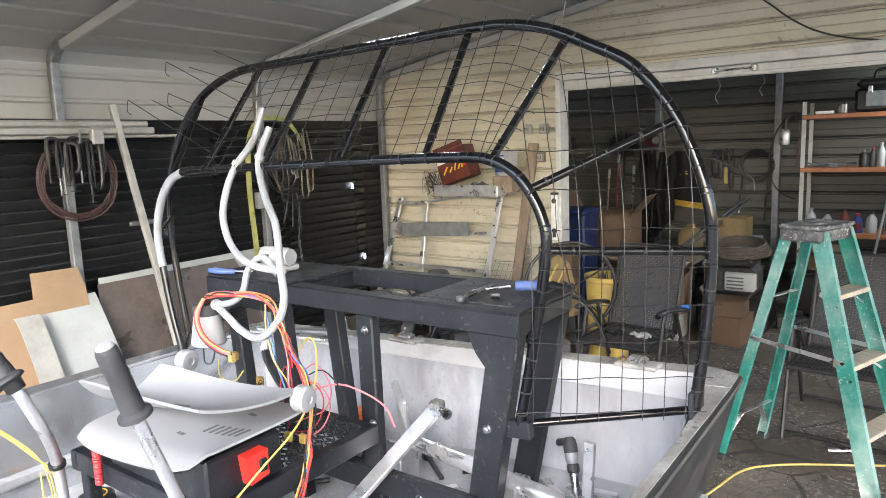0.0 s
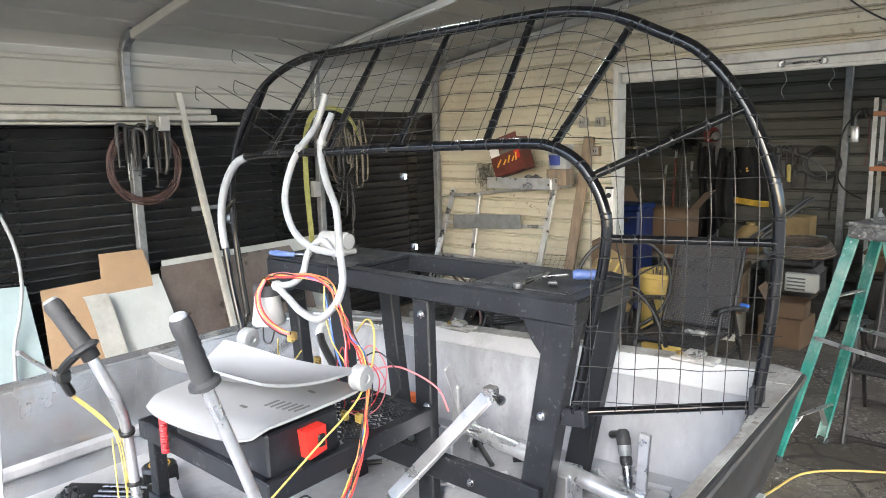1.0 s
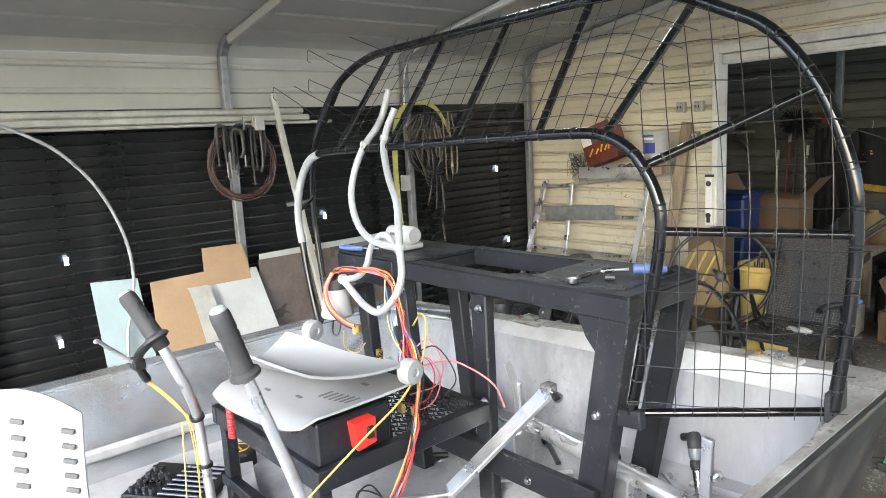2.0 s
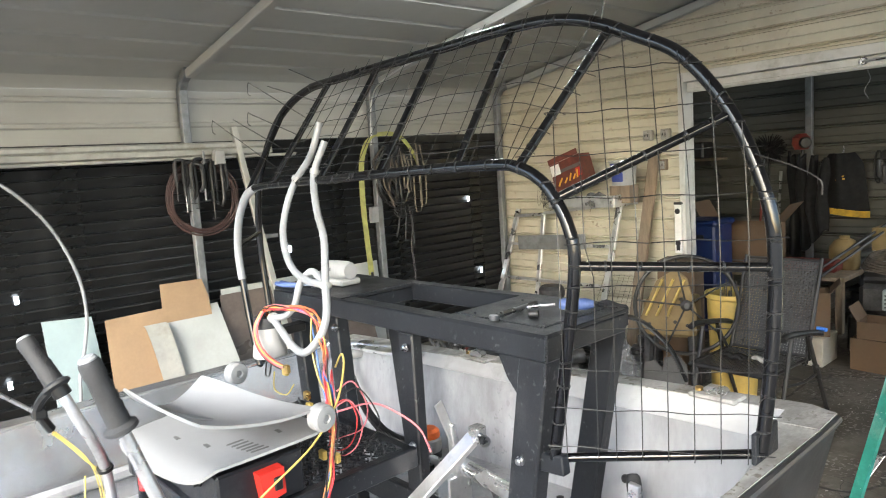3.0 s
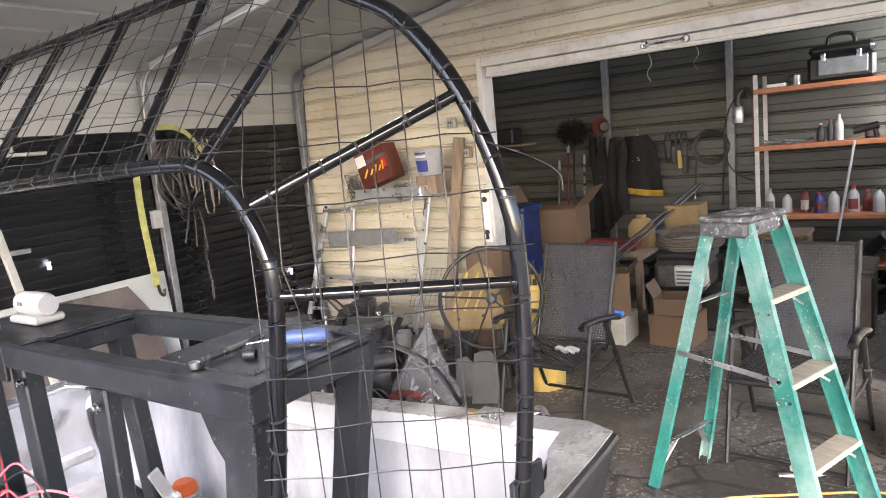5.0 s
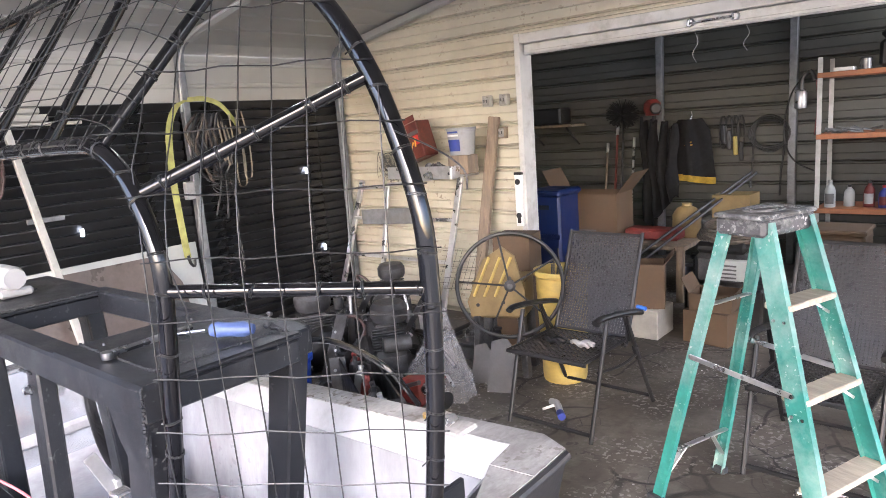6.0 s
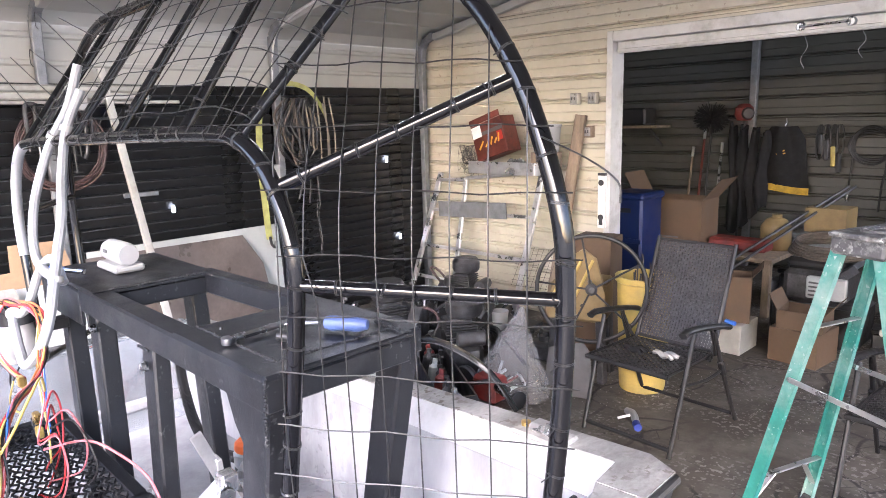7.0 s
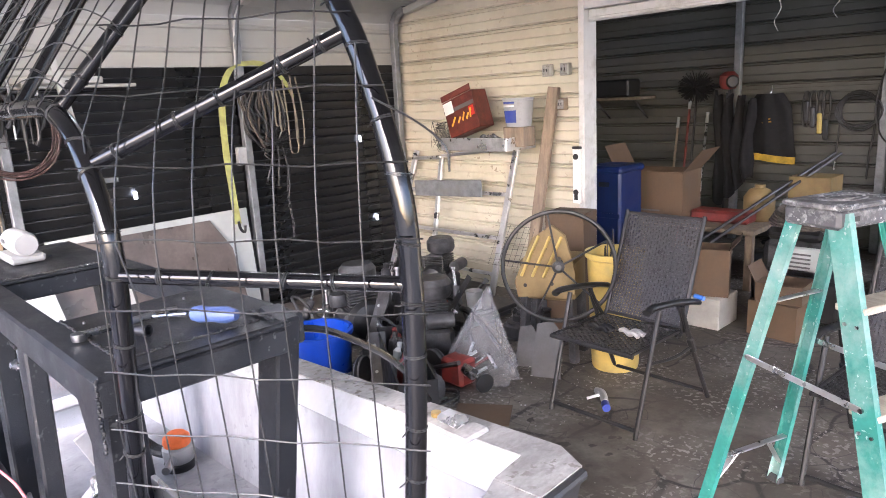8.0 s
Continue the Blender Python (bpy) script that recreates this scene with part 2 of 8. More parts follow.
M = {
    "weld": mat("weld_bead_steel", (0.03, 0.031, 0.034), 0.4, 0.3, 0.3, 60, 0.2, 200),
    "siding": mat("cream_siding", (0.54, 0.505, 0.395), 0.42, 0, 0.09, 1.2, 0.04, 40, dirt=(0.40, 0.34, 0.24), dirt_amount=0.35, dirt_scale=1.6),
    # shed inside: siding colour darkened, the room's shade is put into it
    "shed": mat("shed_siding_shaded", (0.082, 0.083, 0.070), 0.5, 0, 0.1, 1.0, 0.04, 40, dirt=(0.07, 0.068, 0.056), dirt_amount=0.35),
    "slat": mat("black_slat", (0.013, 0.014, 0.015), 0.33, 0, 0.15, 3, 0.03, 120, per_piece=0.12, dirt=(0.04, 0.04, 0.039), dirt_amount=0.2, dirt_scale=3),
    "slat_edge": mat("slat_edge_highlight", (0.19, 0.19, 0.19), 0.36, 0.1, 0.15, 4, 0.03, 120, dirt=(0.06, 0.06, 0.06), dirt_amount=0.1, dirt_scale=5),
    "roof": mat("roof_sheet", (0.385, 0.382, 0.35), 0.5, 0, 0.06, 0.8, 0.04, 30, dirt=(0.34, 0.34, 0.31), dirt_amount=0.25, dirt_scale=1.3),
    "rib": mat("galvanised_steel", (0.22, 0.23, 0.24), 0.45, 0.35, 0.2, 14, 0.05, 60, dirt=(0.2, 0.19, 0.17), dirt_amount=0.3),
    "oldbeam": mat("weathered_aluminium", (0.42, 0.415, 0.38), 0.42, 0.25, 0.15, 3, 0.1, 60, dirt=(0.25, 0.23, 0.18), dirt_amount=0.4, dirt_scale=4),
    "vest": mat("vest_hem_cloth", (0.50, 0.33, 0.03), 0.8, 0, 0.2, 20, 0.3, 120),
    "trim": mat("white_trim", (0.56, 0.56, 0.54), 0.4, 0, 0.06, 3, 0.03, 60, dirt=(0.3, 0.285, 0.25), dirt_amount=0.45, dirt_scale=5),
    "hull": mat("primed_aluminium", (0.385, 0.39, 0.405), 0.42, 0.0, 0.12, 4.0, 0.25, 30, dirt=(0.15, 0.15, 0.16), dirt_amount=0.6, dirt_scale=3.6, stretch=(1, 1, 0.4)),
    "hull_in": mat("brushed_aluminium", (0.66, 0.69, 0.73), 0.2, 0.8, 0.12, 2.5, 0.06, 60, dirt=(0.50, 0.42, 0.32), dirt_amount=0.35, dirt_scale=1.8),
    "bevel_lit": mat("primer_lit_bevel", (0.50, 0.505, 0.515), 0.45, 0, 0.06, 5, 0.15, 40, dirt=(0.32, 0.32, 0.32), dirt_amount=0.3, dirt_scale=6),
    "rim": mat("worn_rim", (0.42, 0.41, 0.39), 0.55, 0.1, 0.25, 12, 0.5, 40, dirt=(0.12, 0.105, 0.085), dirt_amount=0.6, dirt_scale=9, stretch=(1, 0.5, 1)),
    "hull_out": mat("black_hull", (0.025, 0.025, 0.027), 0.4, 0, 0.3, 5, 0.1, 60, dirt=(0.10, 0.09, 0.08), dirt_amount=0.3),
    "stand": mat("black_textured_paint", (0.011, 0.0125, 0.016), 0.45, 0, 0.25, 10, 0.22, 330, dirt=(0.03, 0.03, 0.033), dirt_amount=0.2, dirt_scale=9, spec=0.42),
    "tube": mat("gloss_black_tube", (0.005, 0.005, 0.006), 0.14, 0, 0.2, 8, 0.02, 90, coat=0.1),
    "wire": mat("mesh_wire", (0.045, 0.045, 0.045), 0.4, 0.5, 0.2, 20, 0.0),
    "tie": mat("tie_wire", (0.06, 0.06, 0.06), 0.35, 0.6, 0.2, 20, 0.0),
    "pvc": mat("grey_white_conduit", (0.28, 0.29, 0.305), 0.38, 0, 0.06, 10, 0.05, 60, dirt=(0.18, 0.18, 0.175), dirt_amount=0.35, dirt_scale=14),
    "alu": mat("aluminium", (0.66, 0.66, 0.67), 0.32, 0.85, 0.1, 10, 0.08, 90, dirt=(0.4, 0.4, 0.4), dirt_amount=0.3, dirt_scale=9),
    "steel": mat("chromed_steel", (0.42, 0.42, 0.43), 0.28, 1.0, 0.1, 14, 0.04, 90),
    "seat": mat("grey_white_plastic", (0.25, 0.255, 0.263), 0.5, 0, 0.05, 5, 0.15, 260),
    "white": mat("white_plastic", (0.33, 0.33, 0.325), 0.4, 0, 0.05, 8, 0.04, 90, dirt=(0.24, 0.23, 0.21), dirt_amount=0.25, dirt_scale=10),
    "rubber": mat("dark_grip_rubber", (0.036, 0.037, 0.04), 0.7, 0, 0.2, 20, 0.3, 200),
    "blackp": mat("black_plastic", (0.013, 0.013, 0.013), 0.42, 0, 0.2, 12, 0.1, 120),
    "red": mat("red_plastic", (0.55, 0.03, 0.02), 0.4, 0, 0.12, 10, 0.05, 90),
    "orange": mat("orange_plastic", (0.80, 0.16, 0.03), 0.45, 0, 0.1, 10, 0.05, 90),
    "yellow": mat("yellow_plastic", (0.47, 0.34, 0.09), 0.5, 0, 0.1, 8, 0.05, 90, dirt=(0.30, 0.24, 0.09), dirt_amount=0.4, dirt_scale=7),
    "yellow_w": mat("yellow_wire", (0.46, 0.36, 0.09), 0.45, 0, 0.1, 12, 0),
    "red_w": mat("red_wire", (0.42, 0.035, 0.04), 0.45, 0, 0.1, 12, 0),
    "pink_w": mat("pink_wire", (0.5, 0.15, 0.17), 0.45, 0, 0.1, 12, 0),
    "orange_w": mat("orange_wire", (0.50, 0.17, 0.06), 0.45, 0, 0.1, 12, 0),
    "blue_w": mat("blue_wire", (0.04, 0.14, 0.5), 0.45, 0, 0.1, 12, 0),
    "black_w": mat("black_wire", (0.015, 0.015, 0.015), 0.45, 0, 0.1, 12, 0),
    "blue": mat("blue_plastic", (0.004, 0.015, 0.08), 0.4, 0, 0.12, 8, 0.05, 90),
    "bluetub": mat("bright_blue_plastic", (0.008, 0.05, 0.36), 0.35, 0, 0.1, 8, 0.03, 90),
    "bluetag": mat("blue_tag_plastic", (0.02, 0.13, 0.5), 0.4, 0, 0.15, 20, 0),
    "bluegrip": mat("blue_grip", (0.07, 0.11, 0.27), 0.5, 0, 0.15, 12, 0.1, 150),
    "green": mat("green_fibreglass", (0.034, 0.215, 0.18), 0.45, 0, 0.2, 5, 0.15, 120, dirt=(0.38, 0.44, 0.42), dirt_amount=0.62, dirt_scale=2.3),
    "cap": mat("paint_splashed_cap", (0.085, 0.085, 0.09), 0.5, 0, 0.2, 12, 0.2, 90, dirt=(0.42, 0.42, 0.41), dirt_amount=0.42, dirt_scale=16),
    "wood": mat("bare_wood_step", (0.44, 0.385, 0.30), 0.65, 0, 0.16, 5, 0.2, 60, dirt=(0.26, 0.22, 0.17), dirt_amount=0.35, dirt_scale=7, stretch=(1, 6, 6)),
    "board": mat("weathered_board", (0.26, 0.20, 0.14), 0.75, 0, 0.2, 4, 0.3, 60, dirt=(0.13, 0.1, 0.08), dirt_amount=0.4, stretch=(6, 6, 1)),
    "card": mat("cardboard", (0.10, 0.064, 0.036), 0.8, 0, 0.1, 5, 0.1, 60, dirt=(0.11, 0.07, 0.04), dirt_amount=0.3),
    "card2": mat("new_cardboard", (0.31, 0.21, 0.125), 0.8, 0, 0.08, 5, 0.1, 60),
    "wicker": mat("dark_wicker", (0.040, 0.038, 0.038), 0.36, 0, 0.06, 30, 0.03, 160),
    "chairf": mat("dark_chair_frame", (0.02, 0.019, 0.019), 0.4, 0.2, 0.2, 12, 0.1, 120),
    "floor": mat("stained_concrete", (0.098, 0.085, 0.068), 0.6, 0, 0.3, 1.6, 0.5, 40, dirt=(0.20, 0.185, 0.16), dirt_amount=0.5, dirt_scale=2.2, rough_var=0.2),
    "ground": mat("gravel_ground", (0.30, 0.285, 0.245), 0.9, 0, 0.2, 2, 0.6, 30, dirt=(0.10, 0.13, 0.06), dirt_amount=0.25, dirt_scale=0.3),
    "shelf": mat("orange_shelf", (0.40, 0.15, 0.06), 0.5, 0, 0.12, 6, 0.08, 80, dirt=(0.2, 0.09, 0.05), dirt_amount=0.3),
    "brown": mat("brown_sheet", (0.10, 0.08, 0.07), 0.35, 0.1, 0.2, 4, 0.06, 60, dirt=(0.16, 0.13, 0.11), dirt_amount=0.4),
    "palewhite": mat("pale_sheet", (0.38, 0.40, 0.39), 0.45, 0, 0.06, 4, 0.04, 60, dirt=(0.32, 0.32, 0.30), dirt_amount=0.3),
    "paleblue": mat("pale_blue_sheet", (0.29, 0.36, 0.37), 0.45, 0, 0.06, 4, 0.04, 60),
    "strap": mat("yellow_webbing", (0.37, 0.37, 0.12), 0.8, 0, 0.15, 20, 0.3, 200),
    "rope": mat("old_rope", (0.085, 0.07, 0.056), 0.85, 0, 0.25, 30, 0.4, 200),
    "redhose": mat("red_brown_hose", (0.075, 0.042, 0.038), 0.5, 0, 0.2, 20, 0.1, 120),
    "engine": mat("oily_cast_metal", (0.07, 0.07, 0.072), 0.45, 0.3, 0.35, 14, 0.4, 60, dirt=(0.03, 0.025, 0.02), dirt_amount=0.5, dirt_scale=9),
    "dirtyred": mat("faded_red", (0.19, 0.028, 0.022), 0.5, 0, 0.25, 9, 0.1, 80, dirt=(0.08, 0.03, 0.025), dirt_amount=0.4, dirt_scale=8),
    "clear": mat("cloudy_plastic_bag", (0.17, 0.17, 0.175), 0.25, 0, 0.3, 18, 0.4, 50, coat=0.5),
    "lamp": mat("lit_tube", (1.0, 0.99, 0.95), 0.5, 0, 0.0, 3, 0, emit=16.0),
    "jacket": mat("black_cloth", (0.007, 0.007, 0.008), 0.9, 0, 0.3, 20, 0.4, 120),
    "gold": mat("brass", (0.55, 0.38, 0.14), 0.3, 0.9, 0.15, 20, 0.1, 120),
    "khaki": mat("yellow_brown_board", (0.20, 0.14, 0.055), 0.55, 0, 0.15, 8, 0.1, 80, dirt=(0.2, 0.15, 0.07), dirt_amount=0.35, dirt_scale=8),
    "daylight": mat("daylight_gap", (0.95, 0.98, 1.0), 0.5, 0, 0, 3, 0, emit=2.5),
    "maroon": mat("dark_red_print", (0.13, 0.03, 0.02), 0.4, 0, 0.3, 12, 0.04, 80),
    "navy": mat("navy_print", (0.03, 0.05, 0.25), 0.5, 0, 0.1, 20, 0),
    "printw": mat("white_print", (0.78, 0.77, 0.74), 0.5, 0, 0.05, 20, 0),
    "printy": mat("yellow_print", (0.75, 0.42, 0.04), 0.5, 0, 0.1, 20, 0),
    "dullsteel": mat("dull_grey_sheet_steel", (0.07, 0.07, 0.07), 0.5, 0.2, 0.2, 8, 0.1, 80, dirt=(0.06, 0.055, 0.05), dirt_amount=0.4, dirt_scale=6),
    "tanweb": mat("tan_webbing", (0.16, 0.14, 0.105), 0.8, 0, 0.15, 20, 0.3, 200),
    "greytxt": mat("grey_print", (0.10, 0.10, 0.10), 0.6, 0, 0.1, 20, 0),
}


def crack(m, scale, width, dark):
    """Thin dark broken lines over a surface."""
    nt = m.node_tree
    nd, ln = nt.nodes, nt.links
    bs = nd["Principled BSDF"]
    src = bs.inputs["Base Color"].links[0].from_socket
    tc, vo, no = nd.new("ShaderNodeTexCoord"), nd.new("ShaderNodeTexVoronoi"), nd.new("ShaderNodeTexNoise")
    warp = nd.new("ShaderNodeVectorMath")
    warp.operation = "ADD"
    wn2 = nd.new("ShaderNodeTexNoise")
    wn2.inputs["Scale"].default_value = 3.0
    sc = nd.new("ShaderNodeVectorMath")
    sc.operation = "SCALE"
    sc.inputs["Scale"].default_value = 0.12
    ln.new(tc.outputs["Object"], wn2.inputs["Vector"])
    ln.new(wn2.outputs["Color"], sc.inputs[0])
    ln.new(tc.outputs["Object"], warp.inputs[0])
    ln.new(sc.outputs[0], warp.inputs[1])
    vo.feature = "DISTANCE_TO_EDGE"
    vo.inputs["Scale"].default_value = scale
    ln.new(warp.outputs[0], vo.inputs["Vector"])
    no.inputs["Scale"].default_value = 1.3
    ln.new(tc.outputs["Object"], no.inputs["Vector"])
    edge, mask = nd.new("ShaderNodeMapRange"), nd.new("ShaderNodeMapRange")
    edge.inputs["From Min"].default_value, edge.inputs["From Max"].default_value = width * 0.4, width
    edge.inputs["To Min"].default_value, edge.inputs["To Max"].default_value = 1, 0
    mask.inputs["From Min"].default_value, mask.inputs["From Max"].default_value = 0.42, 0.52
    ln.new(vo.outputs["Distance"], edge.inputs["Value"])
    ln.new(no.outputs[0], mask.inputs["Value"])
    mul = nd.new("ShaderNodeMath")
    mul.operation = "MULTIPLY"
    ln.new(edge.outputs[0], mul.inputs[0])
    ln.new(mask.outputs[0], mul.inputs[1])
    mx = nd.new("ShaderNodeMix")
    mx.data_type = "RGBA"
    ln.new(mul.outputs[0], mx.inputs[0])
    ln.new(src, mx.inputs[6])
    mx.inputs[7].default_value = (*dark, 1)
    ln.new(mx.outputs[2], bs.inputs["Base Color"])


crack(M["floor"], 2.1, 0.024, (0.025, 0.022, 0.019))
crack(M["floor"], 5.5, 0.014, (0.045, 0.04, 0.034))


def speckle(m, scale, level, color, patch=1.6):
    """Small flecks of another colour, gathered in loose patches."""
    nt = m.node_tree
    nd, ln = nt.nodes, nt.links
    bs = nd["Principled BSDF"]
    src = bs.inputs["Base Color"].links[0].from_socket
    tc = nd.new("ShaderNodeTexCoord")
    masks = []
    for sc, lo, hi, det in ((scale, level, level + (0.04 if scale > 8 else 0.13), 3.0), (patch, 0.45, 0.62, 4.0)):
        n, r = nd.new("ShaderNodeTexNoise"), nd.new("ShaderNodeMapRange")
        n.inputs["Scale"].default_value, n.inputs["Detail"].default_value = sc, det
        r.inputs["From Min"].default_value, r.inputs["From Max"].default_value = lo, hi
        ln.new(tc.outputs["Object"], n.inputs["Vector"])
        ln.new(n.outputs[0], r.inputs["Value"])
        masks.append(r.outputs[0])
    mul, mx = nd.new("ShaderNodeMath"), nd.new("ShaderNodeMix")
    mul.operation, mx.data_type = "MULTIPLY", "RGBA"
    ln.new(masks[0], mul.inputs[0])
    ln.new(masks[1], mul.inputs[1])
    ln.new(mul.outputs[0], mx.inputs[0])
    ln.new(src, mx.inputs[6])
    mx.inputs[7].default_value = (*color, 1)
    ln.new(mx.outputs[2], bs.inputs["Base Color"])


speckle(M["floor"], 38, 0.56, (0.26, 0.25, 0.23), 1.9)
speckle(M["floor"], 14, 0.60, (0.035, 0.03, 0.025), 1.1)
speckle(M["hull"], 42, 0.60, (0.25, 0.25, 0.26), 2.2)
speckle(M["rim"], 45, 0.58, (0.15, 0.13, 0.105), 4.0)
speckle(M["cap"], 60, 0.57, (0.5, 0.5, 0.49), 9.0)
speckle(M["green"], 60, 0.63, (0.42, 0.46, 0.45), 4.0)
speckle(M["green"], 3.2, 0.585, (0.035, 0.085, 0.078), 1.7)
speckle(M["green"], 4.1, 0.60, (0.52, 0.58, 0.565), 2.3)
speckle(M["stand"], 70, 0.63, (0.07, 0.07, 0.072), 6.0)
speckle(M["siding"], 22, 0.64, (0.30, 0.25, 0.18), 1.5)

# thin clear plastic film: mostly see-through, with glossy creases
M["film"] = mat("clear_plastic_film", (0.45, 0.45, 0.46), 0.14, 0, 0.05, 12, 0.0)
film_bsdf = M["film"].node_tree.nodes["Principled BSDF"]
film_bsdf.inputs["Alpha"].default_value = 0.13
film_bsdf.inputs["Specular IOR Level"].default_value = 0.9

# ---- the carport and the shed behind it ----
XL, YB, XR = -2.40, 6.93, 5.0          # left wall, gable wall, right side
DX0, DX1, DZ = -0.31, 2.462, 2.22       # the wide door
RIDGE_X, RIDGE_Z, EAVE_Z = 1.3, 3.085, 2.47


def roof_z(x):
    return RIDGE_Z - (RIDGE_Z - EAVE_Z) * abs(x - RIDGE_X) / (RIDGE_X - XL - 0.16)


# floor and ground
bm = B()
nx, ny = 60, 84
x0, x1, y0, y1 = -2.6, 5.8, -2.0, 10.1
vs = [[bm.verts.new((x0 + (x1 - x0) * i / nx, y0 + (y1 - y0) * j / ny,
       0.006 * (noise.noise((i * 0.11, j * 0.11, 0.3)) - 0.5) + 0.001 * noise.noise((i * 0.9, j * 0.9, 4)))) for j in range(ny + 1)] for i in range(nx + 1)]
for i in range(nx):
    for j in range(ny):
        bm.faces.new((vs[i][j], vs[i + 1][j], vs[i + 1][j + 1], vs[i][j + 1]))
floor_ob = single("floor", bm, M["floor"], "stained grey concrete floor with paint specks and cracks", "floor", kind="structure")
bm = B()
bm.faces.new([bm.verts.new(p) for p in ((-900, -900, -0.03), (900, -900, -0.03), (900, 900, -0.03), (-900, 900, -0.03))])
single("ground", bm, M["ground"], "gravel and grass ground outside the carport", "ground", kind="structure")


def siding_profile(z0, z1, pitch, depth=0.022):
    """A folded wall sheet: broad flats between pairs of narrow grooves."""
    out, z = [], z0
    while z < z1:
        for dz, d in ((0.0, 0), (0.010, -depth), (0.020, -depth), (0.028, -0.1 * depth), (0.036, -depth * 0.8), (0.046, 0), (0.108, 0), (0.112, -0.3 * depth), (0.117, 0)):
            out.append((z + dz, d))
        z += pitch
    return [(min(a, z1), b) for a, b in out if a <= z1] + [(z1, 0)]


def siding(bm, xa, xb, za, zb, y, out, pitch=0.178, grid=0.0):
    """A vertical sheet with level folds between x = xa and xb; out: -1 when it faces the viewer's side."""
    n0 = math.floor((za - grid) / pitch)
    prof = [(z, d) for z, d in siding_profile(grid + n0 * pitch, zb, pitch) if z >= za]
    prof = [(za, 0)] + prof
    prism(bm, prof, xa, xb, lambda p, q, a: (a, y - out * q if out > 0 else y - q, p))


def wall_panel(name, xa, xb, za, zb, label, mat_key="siding", y=YB, clip=True):
    bm = B()
    siding(bm, xa, xb, za, zb, y, -1)
    # a plain back face gives the wall its thickness
    box(bm, (xa, y + 0.03, za), (xb, y + 0.11, zb), 0)
    if clip:
        for s in (-1, 1):
            n = Vector((s * (RIDGE_Z - EAVE_Z) / (RIDGE_X - XL - 0.16), 0, 1)).normalized()
            bmesh.ops.bisect_plane(bm, geom=bm.verts[:] + bm.edges[:] + bm.faces[:], plane_co=(RIDGE_X, 0, RIDGE_Z + 0.005), plane_no=n, clear_outer=True)
    return single(name, bm, M[mat_key], label, "wall", kind="structure")


wall_panel("wall_gable_left", XL, DX0 - 0.045, 0, 3.4, "cream ribbed metal siding wall of the shed")
wall_panel("wall_gable_right", DX1 + 0.045, XR, 0, 3.4, "cream ribbed metal siding wall beside the door")
wall_panel("wall_gable_top", DX0 - 0.045, DX1 + 0.045, DZ + 0.07, 3.4, "cream ribbed metal siding above the wide door")

# door surround: frame posts, head and the edge of the rolled-up door
door = thing("door_1", "white framed wide door opening with the roll-up door raised", "door", ((DX0 + DX1) / 2, YB, 0), kind="structure")
bm = box(B(), (DX0 - 0.045, YB - 0.035, 0), (DX0 + 0.005, YB + 0.13, DZ + 0.075), 0.004)
part("jamb", bm, M["trim"], door)
bm = box(B(), (DX1 - 0.005, YB - 0.035, 0), (DX1 + 0.045, YB + 0.13, DZ + 0.075), 0.004)
part("jamb", bm, M["trim"], door)
bm = box(B(), (DX0 + 0.005, YB - 0.033, DZ), (DX1 - 0.005, YB + 0.128, DZ + 0.073), 0.004)
part("head", bm, M["trim"], door)
bm = B()
box(bm, (DX0 + 0.01, YB + 0.02, DZ - 0.085), (DX1 - 0.01, YB + 0.06, DZ - 0.002), 0.006)
box(bm, (DX0 + 0.01, YB + 0.012, DZ - 0.075), (DX1 - 0.01, YB + 0.03, DZ - 0.055), 0.003)
leaf = part("door_leaf", bm, M["trim"], door, "white bottom rail of the raised door")
bm = B()
rod(bm, (0.98, YB + 0.0, DZ - 0.035), (1.26, YB + 0.0, DZ - 0.03), 0.008)
for x in (0.98, 1.26):
    lathe(bm, [(0.0, -0.03), (0.028, -0.03), (0.03, -0.015), (0.02, 0.0), (0.0, 0.0)], 14, Matrix.Translation((x, YB + 0.004, DZ - 0.033)) @ pose(0, 0, 0, 90))
part("handle", bm, M["steel"], leaf, "worn metal lift handle")
for x, dz in ((0.98, 0.2), (1.30, 0.16)):
    bm = tube(B(), [(x, YB + 0.1, DZ - 0.08), (x + 0.02, YB + 0.1, DZ - 0.08 - 0.35 * dz), (x - 0.015, YB + 0.1, DZ - 0.08 - 0.7 * dz), (x + 0.01, YB + 0.1, DZ - 0.08 - dz)], 0.003, 6, 4)
    part("pull_cord", bm, M["white"], door)

# left wall: black slats between steel legs
SLAT = 0.0745
lw = thing("wall_left", "black horizontal slat wall between steel carport legs", "wall", (XL, 3.0, 0), kind="structure")


def slat_mesh(ya, yb):
    prof = [(-0.028, 0.0), (-0.010, 0.002), (0.010, 0.056), (0.014, 0.062), (0.012, 0.067), (-0.006, 0.0735), (-0.03, 0.0735)]
    bm = B()
    prism(bm, prof, ya, yb, lambda p, q, a: (p, a, q))
    me = mesh_of("slat", bm, M["slat"], 25)
    # upward lips get a pale grey: the reflected highlight line is painted in
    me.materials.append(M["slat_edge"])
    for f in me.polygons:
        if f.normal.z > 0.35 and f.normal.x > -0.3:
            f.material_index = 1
    return me


